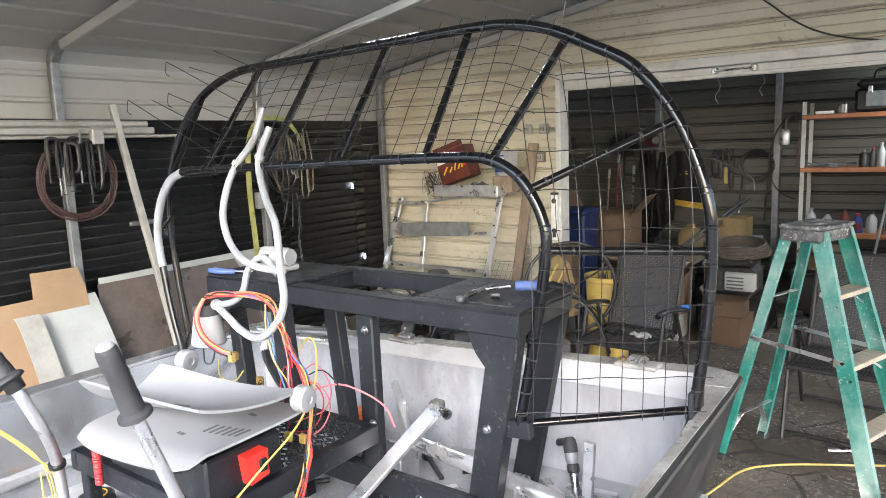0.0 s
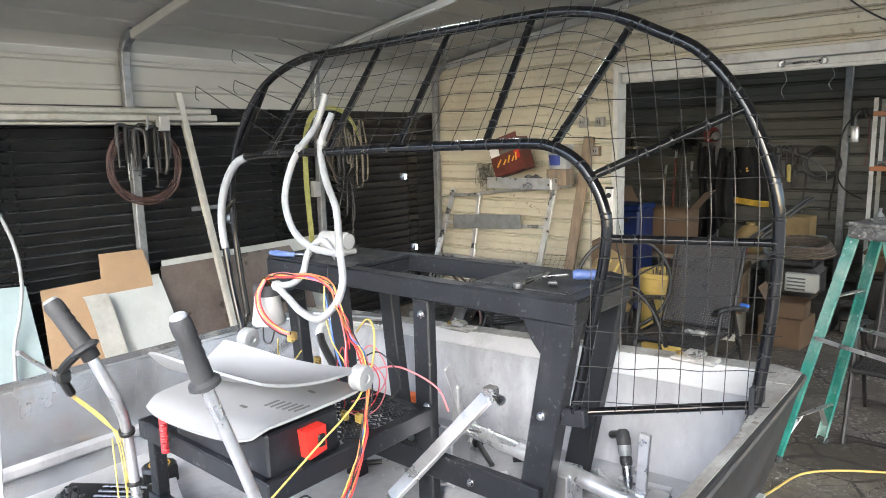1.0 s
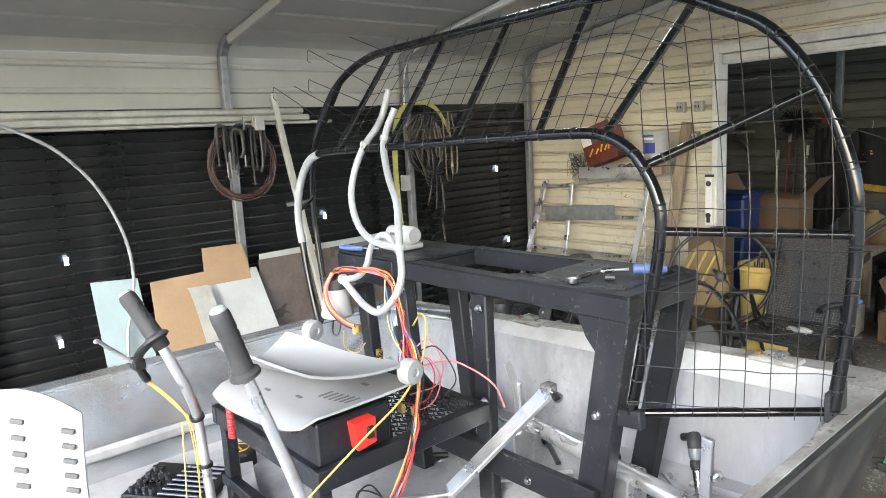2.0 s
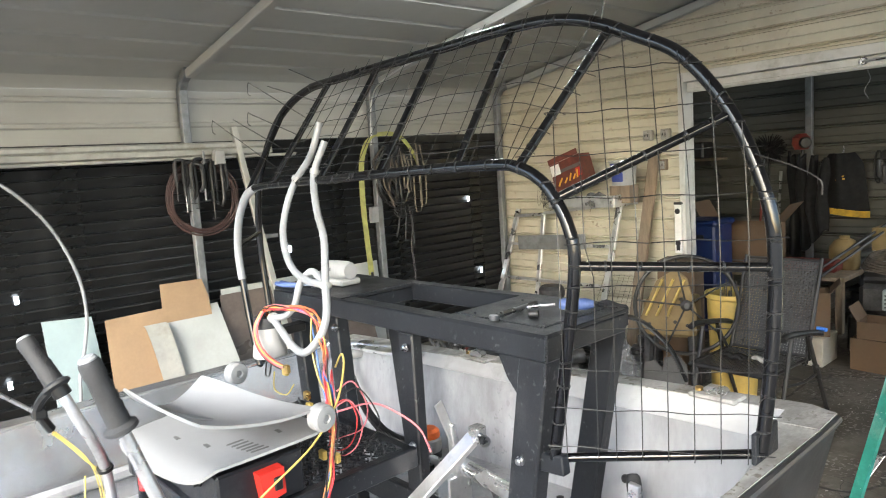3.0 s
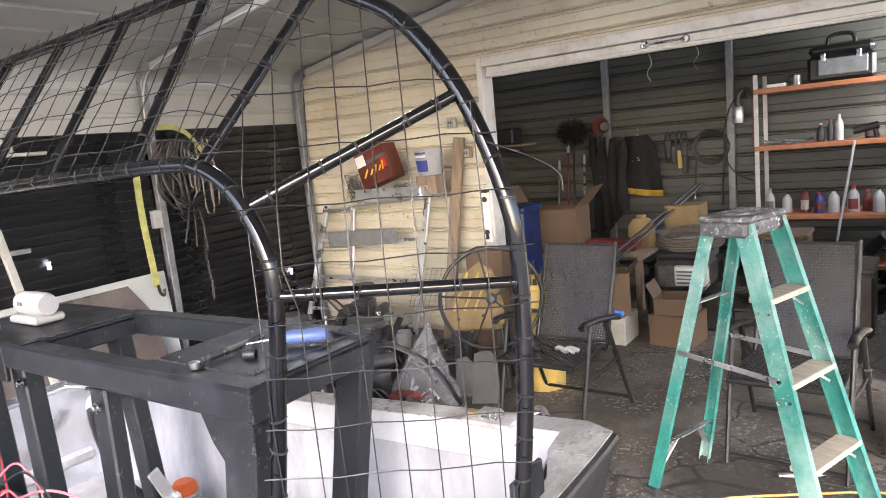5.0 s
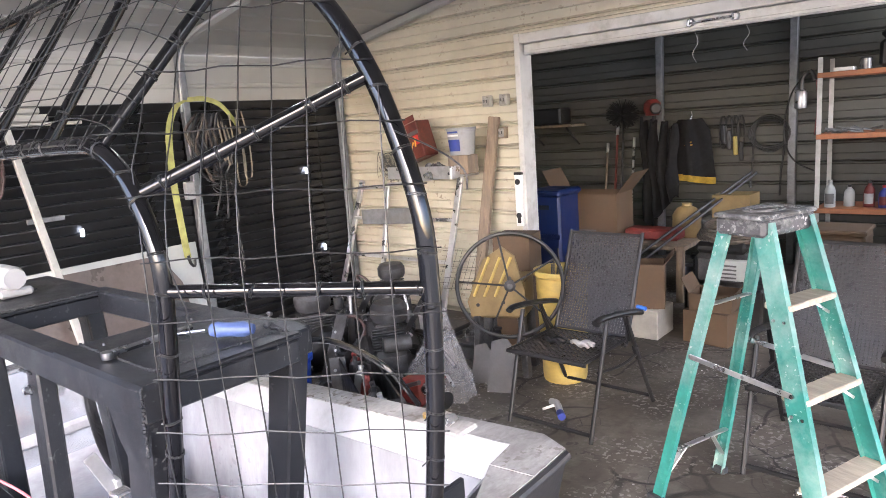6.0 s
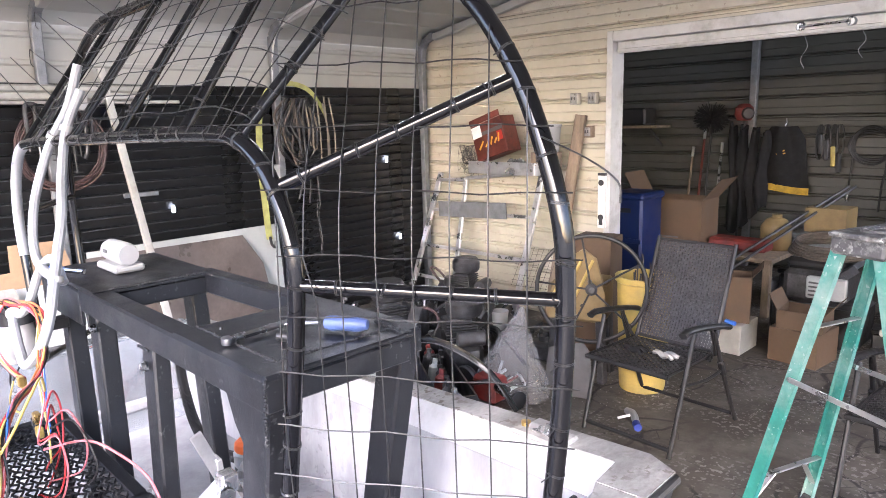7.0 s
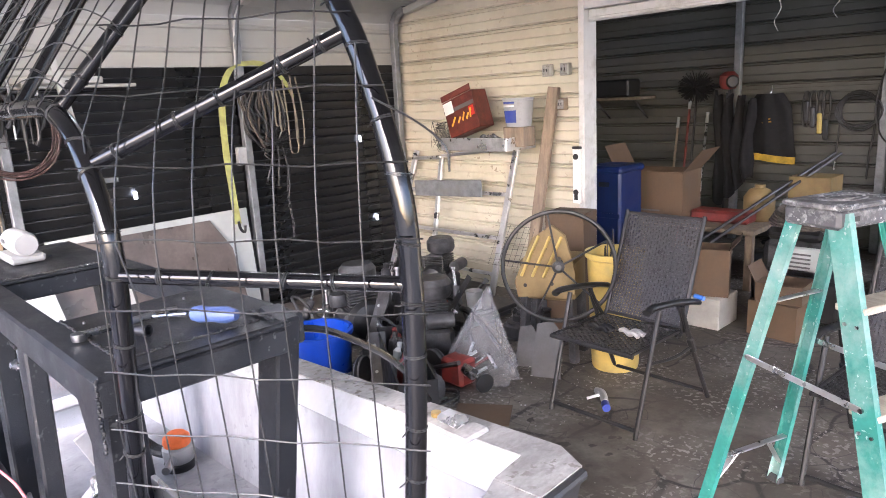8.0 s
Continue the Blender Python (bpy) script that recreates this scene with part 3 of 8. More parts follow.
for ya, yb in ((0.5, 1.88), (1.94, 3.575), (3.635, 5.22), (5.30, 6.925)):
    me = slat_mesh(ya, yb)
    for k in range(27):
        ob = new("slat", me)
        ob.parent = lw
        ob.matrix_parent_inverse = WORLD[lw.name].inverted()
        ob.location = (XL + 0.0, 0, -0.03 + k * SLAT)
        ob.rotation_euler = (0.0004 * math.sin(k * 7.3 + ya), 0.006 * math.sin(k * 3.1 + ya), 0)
bm = box(B(), (XL - 0.09, 0.5, 0), (XL - 0.035, 6.93, 1.98), 0)
part("backing", bm, M["slat"], lw)
# narrow gaps through which the day shows
for n, (y, z) in enumerate(((6.40, 1.33), (6.53, 0.585), (4.36, 1.09), (2.42, 1.02), (2.32, 0.49))):
    bm = box(B(), (XL + 0.013, y - 0.013, z - 0.026), (XL + 0.017, y + 0.013, z + 0.026), 0.001)
    part("gap", bm, M["daylight"], lw, "small bright gap in the slats")
# steel latch bar on the slats
bm = box(B(), (XL + 0.012, 4.02, 1.20), (XL + 0.03, 4.26, 1.235), 0.004)
part("latch", bm, M["rib"], lw)

# upper wall and roof: one folded skin running front to back, with its own ribs
def roof_profile():
    pts = [(XL + 0.002, 2.34), (XL + 0.01, 2.36), (XL + 0.05, 2.42), (XL + 0.11, 2.455), (XL + 0.16, EAVE_Z)]
    run = RIDGE_X - XL - 0.16
    n = 11
    for s in (0, 1):
        for k in range(n):
            a = (k + 0.5) / n
            for da, up in ((-0.022, 0), (-0.010, 0.02), (0.010, 0.02), (0.022, 0)):
                d = a * run + da
                if s == 0:
                    pts.append((XL + 0.16 + d, EAVE_Z + (RIDGE_Z - EAVE_Z) * d / run + up))
                else:
                    pts.append((RIDGE_X + d, RIDGE_Z - (RIDGE_Z - EAVE_Z) * d / run + up))
        if s == 0:
            pts.append((RIDGE_X, RIDGE_Z))
    pts += [(2 * RIDGE_X - XL - 0.16, EAVE_Z), (2 * RIDGE_X - XL - 0.05, 2.44)]
    return pts


bm = prism(B(), roof_profile(), 0.5, YB + 0.01, lambda p, q, a: (p, a, q))
single("ceiling", bm, M["roof"], "grey ribbed metal carport roof and upper side wall", "ceiling", kind="structure", sharp=25)

bm = prism(B(), [(XL + 0.003, 2.335)] + [(XL + d, z) for zr in (2.27, 2.10) for d, z in ((0.0, zr + 0.022), (0.014, zr + 0.010), (0.014, zr - 0.010), (0.0, zr - 0.022))] + [(XL, 1.975)], 0.5, YB + 0.01, lambda p, q, a: (p, a, q))
box(bm, (XL - 0.09, 0.5, 1.985), (XL - 0.03, YB, 2.42), 0)
single("wall_left_upper", bm, M["roof"], "pale ribbed metal wall above the black slats", "wall", kind="structure")

# steel frames of the carport
for n, y in enumerate((0.6, 1.91, 3.60, 5.26, 6.86)):
    fr = thing("carport_frame", "galvanised square steel carport frame with bent eaves", "steel frame", (XL, y, 0), group="carport frames", kind="structure")
    bm = B()
    w = 0.06
    pts = [(XL + 0.045, 2.25), (XL + 0.055, 2.36), (XL + 0.12, 2.425), (XL + 0.22, 2.455)]
    beam(bm, (XL + 0.045, y, 0), (XL + 0.045, y, 2.27), w, w, (0, 1, 0), 0.006)
    for a, b in zip(pts, pts[1:]):
        beam(bm, (a[0], y, a[1] - 0.01), (b[0], y, b[1]), w + 0.004, w + 0.004, (0, 1, 0), 0.008)
    part("leg", bm, M["rib"], fr)
    bm = B()
    beam(bm, (XL + 0.22, y, roof_z(XL + 0.22) - 0.05), (RIDGE_X, y, RIDGE_Z - 0.045), w, w, (0, 1, 0), 0.006)
    beam(bm, (RIDGE_X, y, RIDGE_Z - 0.045), (2 * RIDGE_X - XL - 0.2, y, roof_z(2 * RIDGE_X - XL - 0.2) - 0.05), w, w, (0, 1, 0), 0.006)
    part("rafter", bm, M["roof"], fr)
    bm = B()
    beam(bm, (2 * RIDGE_X - XL - 0.05, y, 0), (2 * RIDGE_X - XL - 0.05, y, 2.44), w, w, (0, 1, 0), 0.006)
    part("leg", bm, M["rib"], fr)

# shed room behind the door
SB = 9.9
bm = B()
SR = 2.9
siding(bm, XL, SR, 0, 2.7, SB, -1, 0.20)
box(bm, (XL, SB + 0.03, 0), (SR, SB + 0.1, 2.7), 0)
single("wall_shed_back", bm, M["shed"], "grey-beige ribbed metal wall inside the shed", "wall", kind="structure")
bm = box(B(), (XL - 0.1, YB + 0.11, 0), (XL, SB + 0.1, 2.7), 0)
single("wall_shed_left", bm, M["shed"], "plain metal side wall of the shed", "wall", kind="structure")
# the right wall has a window towards the day
WY0, WY1, WZ0, WZ1 = 8.5, 9.7, 1.55, 2.45
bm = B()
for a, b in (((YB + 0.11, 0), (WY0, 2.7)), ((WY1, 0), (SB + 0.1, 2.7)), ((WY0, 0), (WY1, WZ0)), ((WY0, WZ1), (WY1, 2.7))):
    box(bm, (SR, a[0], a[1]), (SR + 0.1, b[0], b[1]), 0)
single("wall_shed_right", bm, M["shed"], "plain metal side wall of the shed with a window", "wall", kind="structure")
win = thing("window_1", "plain white framed side window of the shed", "window", (SR, 9.1, WZ0), kind="structure")
for a, b in (((WY0, WZ0), (WY1, WZ0 + 0.04)), ((WY0, WZ1 - 0.04), (WY1, WZ1)), ((WY0, WZ0 + 0.04), (WY0 + 0.04, WZ1 - 0.04)), ((WY1 - 0.04, WZ0 + 0.04), (WY1, WZ1 - 0.04))):
    part("window_frame", box(B(), (SR + 0.03, a[0], a[1]), (SR + 0.08, b[0], b[1]), 0.003), M["trim"], win)
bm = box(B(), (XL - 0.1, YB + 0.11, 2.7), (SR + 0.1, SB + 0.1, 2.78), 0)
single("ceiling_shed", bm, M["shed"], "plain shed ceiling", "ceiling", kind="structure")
for x in (-0.42, 0.93, 2.9):
    bm = box(B(), (x - 0.035, SB - 0.085, 0), (x + 0.035, SB - 0.018, 2.68), 0.004)
    single("wall_stud", bm, M["rib"], "galvanised upright stud on the shed wall", "stud", group="shed studs", kind="structure")

# ---- the boat ----
SZ = 0.545                                       # height of the stringer
HX0, HX1, HY1, HY0 = -0.42, 1.948, 3.618, 0.2     # rim, outside
CX = 0.76                                        # middle of the boat


def rim_z(x):
    return 0.95 - 0.055 * (HX1 - x)


def floor_z(x):
    return 0.56 - 0.055 * (HX1 - x)


hull = thing("airboat_hull", "bare aluminium airboat hull with white primed stern and black outside", "boat", (CX, 2.0, 0))


def wall_plate(bm, a0, a1, b0, b1, t):
    """A hull plate between an upper line a0-a1 and a lower line b0-b1."""
    a0, a1, b0, b1 = (Vector(v) for v in (a0, a1, b0, b1))
    return sheet(bm, lambda u, v: a0.lerp(a1, u).lerp(b0.lerp(b1, u), v) + 0.003 * Vector((noise.noise((u * 5, v * 3, 1)), noise.noise((u * 5, v * 3, 7)), 0)), 16, 6, t)


RW = 0.105
xi0, xi1, yi = HX0 + RW, HX1 - 0.025, HY1 - 0.078
# bevel faces up: its brighter look is put into a lighter primer colour
bm = wall_plate(B(), (xi0, yi, rim_z(xi0) - 0.004), (xi1 - 0.10, yi, rim_z(xi1) - 0.004), (xi0, yi - 0.03, rim_z(xi0) - 0.035), (xi1 - 0.10, yi - 0.055, rim_z(xi1) - 0.075), 0.006)
part("transom_bevel", bm, M["bevel_lit"], hull, "white bevel under the stern rim, coloured lighter as it faces up")
bm = wall_plate(B(), (xi0, yi - 0.03, rim_z(xi0) - 0.035), (xi1 - 0.10, yi - 0.055, rim_z(xi1) - 0.075), (xi0 + 0.05, yi - 0.07, floor_z(xi0)), (xi1 - 0.12, yi - 0.09, floor_z(xi1)), 0.006)
part("transom_panel", bm, M["hull"], hull, "white primed inner stern panel with grey scuffs")
bm = wall_plate(B(), (xi1, yi, rim_z(xi1) - 0.004), (xi1 - 0.02, HY0, rim_z(xi1) - 0.004), (xi1 - 0.08, yi - 0.06, floor_z(xi1)), (xi1 - 0.08, HY0, floor_z(xi1)), 0.006)
part("side_panel", bm, M["hull"], hull)
bm = wall_plate(B(), (xi0, HY0, rim_z(xi0) - 0.004), (xi0, yi, rim_z(xi0) - 0.004), (xi0 + 0.05, HY0, floor_z(xi0)), (xi0 + 0.05, yi - 0.06, floor_z(xi0)), 0.006)
part("side_panel", bm, M["hull_in"], hull, "polished aluminium inner side panel")
bm = wall_plate(B(), (xi0, HY0, floor_z(xi0)), (xi1, HY0, floor_z(xi1)), (xi0, yi - 0.05, floor_z(xi0)), (xi1 - 0.05, yi - 0.05, floor_z(xi1)), 0.008)
part("hull_floor", bm, M["hull"], hull)
bm = wall_plate(B(), (xi0, HY0, rim_z(xi0)), (xi1, HY0, rim_z(xi1)), (xi0, HY0, floor_z(xi0)), (xi1, HY0, floor_z(xi1)), 0.006)
part("bow_panel", bm, M["hull_in"], hull)
# flat rims
bm = B()
tilt = lambda x, y, w: Vector((x, y, rim_z(x) + w))
for lo, hi in ((-0.022, 0.004),):
    outline = [(HX0, yi), (xi1 - 0.105, yi), (xi1 - 0.09, yi - 0.10), (HX1 - 0.004, yi - 0.10), (HX1 - 0.010, HY1 - 0.042), (HX1 - 0.09, HY1), (HX0, HY1)]
    a = [bm.verts.new(tilt(x, y, lo)) for x, y in outline]
    b = [bm.verts.new(tilt(x, y, hi)) for x, y in outline]
    bm.faces.new(a[::-1]), bm.faces.new(b)
    for k in range(len(outline)):
        q = (k + 1) % len(outline)
        bm.faces.new((a[k], a[q], b[q], b[k]))
part("stern_rim", bm, M["rim"], hull, "scuffed flat stern rim")
bm = B()
outline = [(xi1, HY0), (HX1 + 0.004, HY0), (HX1 - 0.004, yi - 0.101), (xi1 - 0.09, yi - 0.101), (xi1 - 0.035, yi - 0.22), (xi1 - 0.005, yi - 0.52)]
a = [bm.verts.new(tilt(x, y, -0.022)) for x, y in outline]
b = [bm.verts.new(tilt(x, y, 0.003)) for x, y in outline]
bm.faces.new(a[::-1]), bm.faces.new(b)
for k in range(len(outline)):
    q = (k + 1) % len(outline)
    bm.faces.new((a[k], a[q], b[q], b[k]))
part("side_rim", bm, M["rim"], hull)
bm = wall_plate(B(), (xi1 - 0.103, yi, 0.935), (xi1 - 0.006, yi - 0.52, 0.935), (xi1 - 0.12, yi - 0.06, floor_z(xi1)), (xi1 - 0.08, yi - 0.50, floor_z(xi1)), 0.006)
part("corner_panel", bm, M["hull"], hull, "slanted grey-white panel in the stern corner")
bm = tube(B(), [(HX1 + 0.008, HY0, 0.938), (HX1 + 0.004, 2.6, 0.938), (HX1 - 0.002, 3.40, 0.938), (HX1 - 0.008, HY1 - 0.045, 0.938)], 0.013, 10, 4)
part("rub_rail", bm, M["hull_out"], hull, "worn black rub rail along the gunwale")
bm = B()
beam(bm, (HX0 + 0.05, HY0, rim_z(HX0 + 0.05)), (HX0 + 0.05, yi, rim_z(HX0 + 0.05)), 0.1, 0.025, (0, 0, 1), 0.006)
part("side_rim", bm, M["hull_in"], hull)
# outside: black shell under the rim
for nm, top, bot in (("outer_side", ((HX1 - 0.004, HY0), (HX1 - 0.010, HY1 - 0.046)), ((HX1 - 0.145, HY0), (HX1 - 0.145, HY1 - 0.05))),
                     ("outer_corner", ((HX1 - 0.010, HY1 - 0.046), (HX1 - 0.09, HY1 - 0.004)), ((HX1 - 0.145, HY1 - 0.05), (HX1 - 0.2, HY1 - 0.06))),
                     ("outer_stern", ((HX1 - 0.09, HY1 - 0.004), (HX0 + 0.01, HY1 - 0.004)), ((HX1 - 0.2, HY1 - 0.06), (HX0 + 0.15, HY1 - 0.06))),
                     ("outer_side", ((HX0 + 0.01, HY1 - 0.004), (HX0 + 0.01, HY0)), ((HX0 + 0.15, HY1 - 0.06), (HX0 + 0.15, HY0)))):
    (ax, ay), (bx, by) = top
    (cx, cy), (dx, dy) = bot
    bm = wall_plate(B(), (ax, ay, rim_z(ax) - 0.02), (bx, by, rim_z(bx) - 0.02), (cx, cy, 0.36), (dx, dy, 0.36), 0.006)
    part(nm, bm, M["hull_out"], hull)
bm = box(B(), (HX0 + 0.15, HY0, 0.345), (HX1 - 0.145, HY1 - 0.06, 0.365), 0)
part("hull_bottom", bm, M["hull_out"], hull)
# stringer along the polished side and a floor runner
bm = beam(B(), (xi0 + 0.035, HY0, SZ), (xi0 + 0.03, yi - 0.1, SZ), 0.05, 0.05, (0, 0, 1), 0.012)
part("stringer", bm, M["hull"], hull, "white primed raised stringer")
# trailer that carries the hull
trailer = thing("boat_trailer", "dark steel boat trailer under the hull", "trailer", (CX, 2.0, 0))
for x in (0.15, 1.45):
    bm = beam(B(), (x, 0.2, 0.29), (x, 3.45, 0.29), 0.07, 0.1, (0, 0, 1), 0.006)
    part("rail", bm, M["stand"], trailer)
for y in (0.5, 2.0, 3.3):
    bm = beam(B(), (0.15, y, 0.22), (1.45, y, 0.22), 0.06, 0.06, (0, 0, 1), 0.005)
    part("cross_member", bm, M["stand"], trailer)
for x in (0.02, 1.58):
    bm = lathe(B(), [(0.12, -0.08), (0.2, -0.085), (0.225, -0.05), (0.225, 0.05), (0.2, 0.085), (0.12, 0.08)], 28, Matrix.Translation((x, 2.0, 0.225)) @ pose(0, 0, 0, 0, 90, 0))
    wh = part("wheel", bm, M["rubber"], trailer)
    bm = lathe(B(), [(0.0, -0.06), (0.12, -0.07), (0.125, 0.07), (0.0, 0.06)], 20, Matrix.Translation((x, 2.0, 0.225)) @ pose(0, 0, 0, 0, 90, 0))
    part("rim", bm, M["white"], wh)

# ---- engine stand ----
stand = thing("engine_stand", "black textured steel engine stand bolted into the hull", "engine stand", (CX, 3.0, 0.5))
ST = 1.265
FX0, FX1, FY, BY = 0.20, 1.545, 2.865, 3.205
bm = beam(B(), (0.55, FY + 0.03, ST - 0.037), (FX1, FY + 0.03, ST - 0.037), 0.06, 0.066, (0, 0, 1), 0.005)
part("front_beam", bm, M["stand"], stand)
bm = beam(B(), (0.60, BY, ST - 0.032), (FX1 - 0.03, BY + 0.03, ST - 0.032), 0.05, 0.062, (0, 0, 1), 0.005)
part("back_beam", bm, M["stand"], stand)
for name, xa, xb in (("top_plate", 1.16, FX1 - 0.005), ("top_plate", FX0, 0.66)):
    bm = box(B(), (xa, FY + 0.005, ST - 0.012), (xb, BY + 0.01, ST - 0.001), 0.003)
    part(name, bm, M["stand"], stand, "flat black mounting plate")
bm = beam(B(), (FX1 - 0.03, FY + 0.06, ST - 0.038), (FX1 - 0.03, BY, ST - 0.038), 0.05, 0.05, (0, 0, 1), 0.004)
part("end_beam", bm, M["stand"], stand)
bm = beam(B(), (0.63, FY + 0.06, ST - 0.038), (0.63, BY, ST - 0.038), 0.05, 0.05, (0, 0, 1), 0.004)
part("end_beam", bm, M["stand"], stand)
bm = beam(B(), (FX0 + 0.03, FY + 0.02, ST - 0.038), (FX0 + 0.03, BY, ST - 0.038), 0.05, 0.05, (0, 0, 1), 0.004)
part("end_beam", bm, M["stand"], stand)
bm = box(B(), (FX0, FY - 0.002, ST - 0.11), (0.56, FY + 0.010, ST - 0.012), 0.003)
part("apron", bm, M["stand"], stand)
legs = (((1.500, FY + 0.03, ST - 0.02), (1.378, FY + 0.03, 0.53), 0.09, 0.055), ((1.49, BY + 0.01, ST + 0.005), (1.347, BY + 0.0, 0.53), 0.078, 0.05),
        ((0.98, FY + 0.03, ST - 0.068), (1.01, FY + 0.0, 0.51), 0.068, 0.04), ((0.545, FY + 0.05, ST - 0.066), (0.64, FY + 0.02, 0.48), 0.07, 0.05),
        ((0.50, BY, ST - 0.06), (0.58, BY, 0.48), 0.07, 0.05), ((0.30, FY + 0.04, ST - 0.062), (0.40, FY + 0.02, 0.48), 0.06, 0.05))
for a, b, w, h in legs:
    a, b = Vector(a) + Vector((0, 0.005, 0)), Vector(b) + Vector((0, 0.005, 0))
    bm = beam(B(), b, a, h, w, (1, 0, 0), 0.005)
    part("leg", bm, M["stand"], stand)
# gusset under the front corner
bm = slab(B(), [(0.0, 0), (-0.125, 0), (-0.095, -0.065), (-0.062, -0.105), (-0.058, -0.16), (0, -0.16)], 0.012, Matrix.Translation((FX1 - 0.05, FY + 0.018, ST - 0.066)) @ pose(0, 0, 0, 90))
part("gusset", bm, M["stand"], stand)
bm = beam(B(), (0.60, FY + 0.0, 0.66), (1.44, FY + 0.0, 0.665), 0.03, 0.085, (0, 0, 1), 0.004)
part("lower_rail", bm, M["stand"], stand)
bm = beam(B(), (1.45, FY + 0.036, 0.925), (1.56, FY + 0.036, 0.935), 0.03, 0.05, (0, 0, 1), 0.004)
part("cage_bracket", bm, M["stand"], stand)


def bolt_head(p, axis, r=0.0095):
    bm = B()
    m = frame_at(p, Vector(p) + Vector(axis))
    lathe(bm, [(0, -0.002), (r * 1.35, -0.002), (r * 1.35, 0.003), (r, 0.003), (r * 0.95, 0.011), (r * 0.6, 0.013), (0, 0.013)], 12, m)
    return bm


for p in ((1.436, FY + 0.005, 0.922), (1.395, FY + 0.005, 0.672), (1.20, FY - 0.017, 0.655), (1.0, FY + 0.0, 1.15), (1.04, FY - 0.03, 0.865), (0.585, FY + 0.02, 1.15)):
    part("bolt", bolt_head(p, (0, -1, 0)), M["steel"], stand, "zinc bolt head")
for x, y in ((1.22, 2.95), (1.22, 3.15), (1.47, 2.95), (1.44, 3.12), (0.3, 2.93), (0.42, 3.1)):
    part("bolt", bolt_head((x, y, ST - 0.009), (0, 0, 1), 0.004), M["weld"], stand)

# ---- propeller cage ----
cage = thing("propeller_cage", "gloss black tubular propeller cage with wire mesh", "propeller cage", (CX, 3.0, 0.9))
AY, BYC = 2.90, 3.165
hoopA = [(1.525, 0.945), (1.575, 1.20), (1.612, 1.43), (1.600, 1.52), (1.562, 1.59), (1.520, 1.633), (1.455, 1.664), (1.36, 1.674), (1.0, 1.670), (0.6, 1.660), (0.2, 1.652), (0.057, 1.642)]
hoopA_l = [(0.057, 1.642), (-0.02, 1.615), (-0.09, 1.55), (-0.135, 1.47), (-0.155, 1.38), (-0.150, 1.30), (-0.14, 1.26)]
hoopA_low = [(-0.14, 1.26), (-0.11, 1.10), (-0.055, 0.90)]
hoopB = [(1.915, 0.975), (1.94, 1.2), (1.950, 1.41), (1.935, 1.56), (1.86, 1.75), (1.745, 1.895), (1.62, 1.965), (1.50, 2.02), (1.37, 2.05), (1.227, 2.058), (0.9, 2.052), (0.57, 2.045), (0.25, 2.038),
         (0.10, 2.03), (-0.06, 1.99), (-0.20, 1.92), (-0.33, 1.80), (-0.43, 1.65), (-0.475, 1.48), (-0.48, 1.3), (-0.45, 1.05), (-0.42, 0.87)]
AT = lambda x, z: (x, AY, z)
BT = lambda x, z: (x, BYC, z)
R = 0.0150
bm = tube(B(), [AT(*p) for p in hoopA], R, 12, 5)
part("front_hoop", bm, M["tube"], cage)
bm = tube(B(), [AT(*p) for p in hoopA_l], R + 0.0015, 12, 5)
part("front_hoop_bend", bm, M["pvc"], cage, "pale grey bare bend of the front hoop")
bm = tube(B(), [AT(*p) for p in hoopA_low], R, 12, 5)
part("front_hoop", bm, M["tube"], cage)
bm = tube(B(), [BT(*p) for p in hoopB], R + 0.001, 12, 5)
part("rear_hoop", bm, M["tube"], cage)
struts = (((1.612, 1.432), (1.95, 1.412)), ((1.56, 1.585), (1.858, 1.752)), ((1.455, 1.664), (1.553, 2.0)), ((1.232, 1.672), (1.227, 2.058)), ((0.885, 1.668), (0.897, 2.052)),
          ((0.545, 1.66), (0.572, 2.045)), ((0.20, 1.652), (0.25, 2.038)), ((-0.02, 1.615), (-0.14, 1.955)), ((-0.15, 1.40), (-0.475, 1.42)), ((1.525, 0.945), (1.915, 0.975)), ((-0.055, 0.9), (-0.42, 0.87)))
for a, b in struts:
    part("strut", rod(B(), AT(*a), BT(*b), R * 0.76, 12), M["tube"], cage)
bm = box(B(), (1.905, BYC - 0.03, 0.955), (1.917, BYC + 0.09, 1.03), 0.003)
part("foot_bracket", bm, M["stand"], cage)

part("stay", tube(B(), [(1.50, BY + 0.03, 1.235), (1.51, 3.33, 1.20), (1.505, 3.48, 1.09), (1.50, 3.585, 0.955)], 0.0075, 8, 4), M["tube"], stand, "gloss black stay down to the stern rim")

# rough weld beads on the stand
rnd = random.Random(6)
for a, b in (((FX1 + 0.001, FY + 0.001, ST), (FX1 - 0.012, FY + 0.002, ST - 0.13)), ((FX1 - 0.055, FY + 0.06, ST), (FX1 - 0.055, BY - 0.03, ST)), ((1.17, FY + 0.058, ST), (FX1 - 0.06, FY + 0.058, ST)),
             ((1.445, BY - 0.018, ST + 0.006), (1.53, BY - 0.018, ST + 0.006)), ((0.655, FY + 0.05, ST), (0.655, BY - 0.02, ST)), ((0.965, FY + 0.0, ST - 0.072), (1.03, FY + 0.0, ST - 0.072))):
    a, b = Vector(a), Vector(b)
    n = max(3, int((b - a).length / 0.0045))
    bm = B()
    for i in range(n):
        p = a.lerp(b, (i + 0.5) / n) + Vector([rnd.uniform(-0.0015, 0.0015) for _ in range(3)])
        r = rnd.uniform(0.0028, 0.0046)
        lathe(bm, [(0, -r), (r * 0.8, -r * 0.6), (r, 0), (r * 0.8, r * 0.6), (0, r)], 7, Matrix.Translation(p))
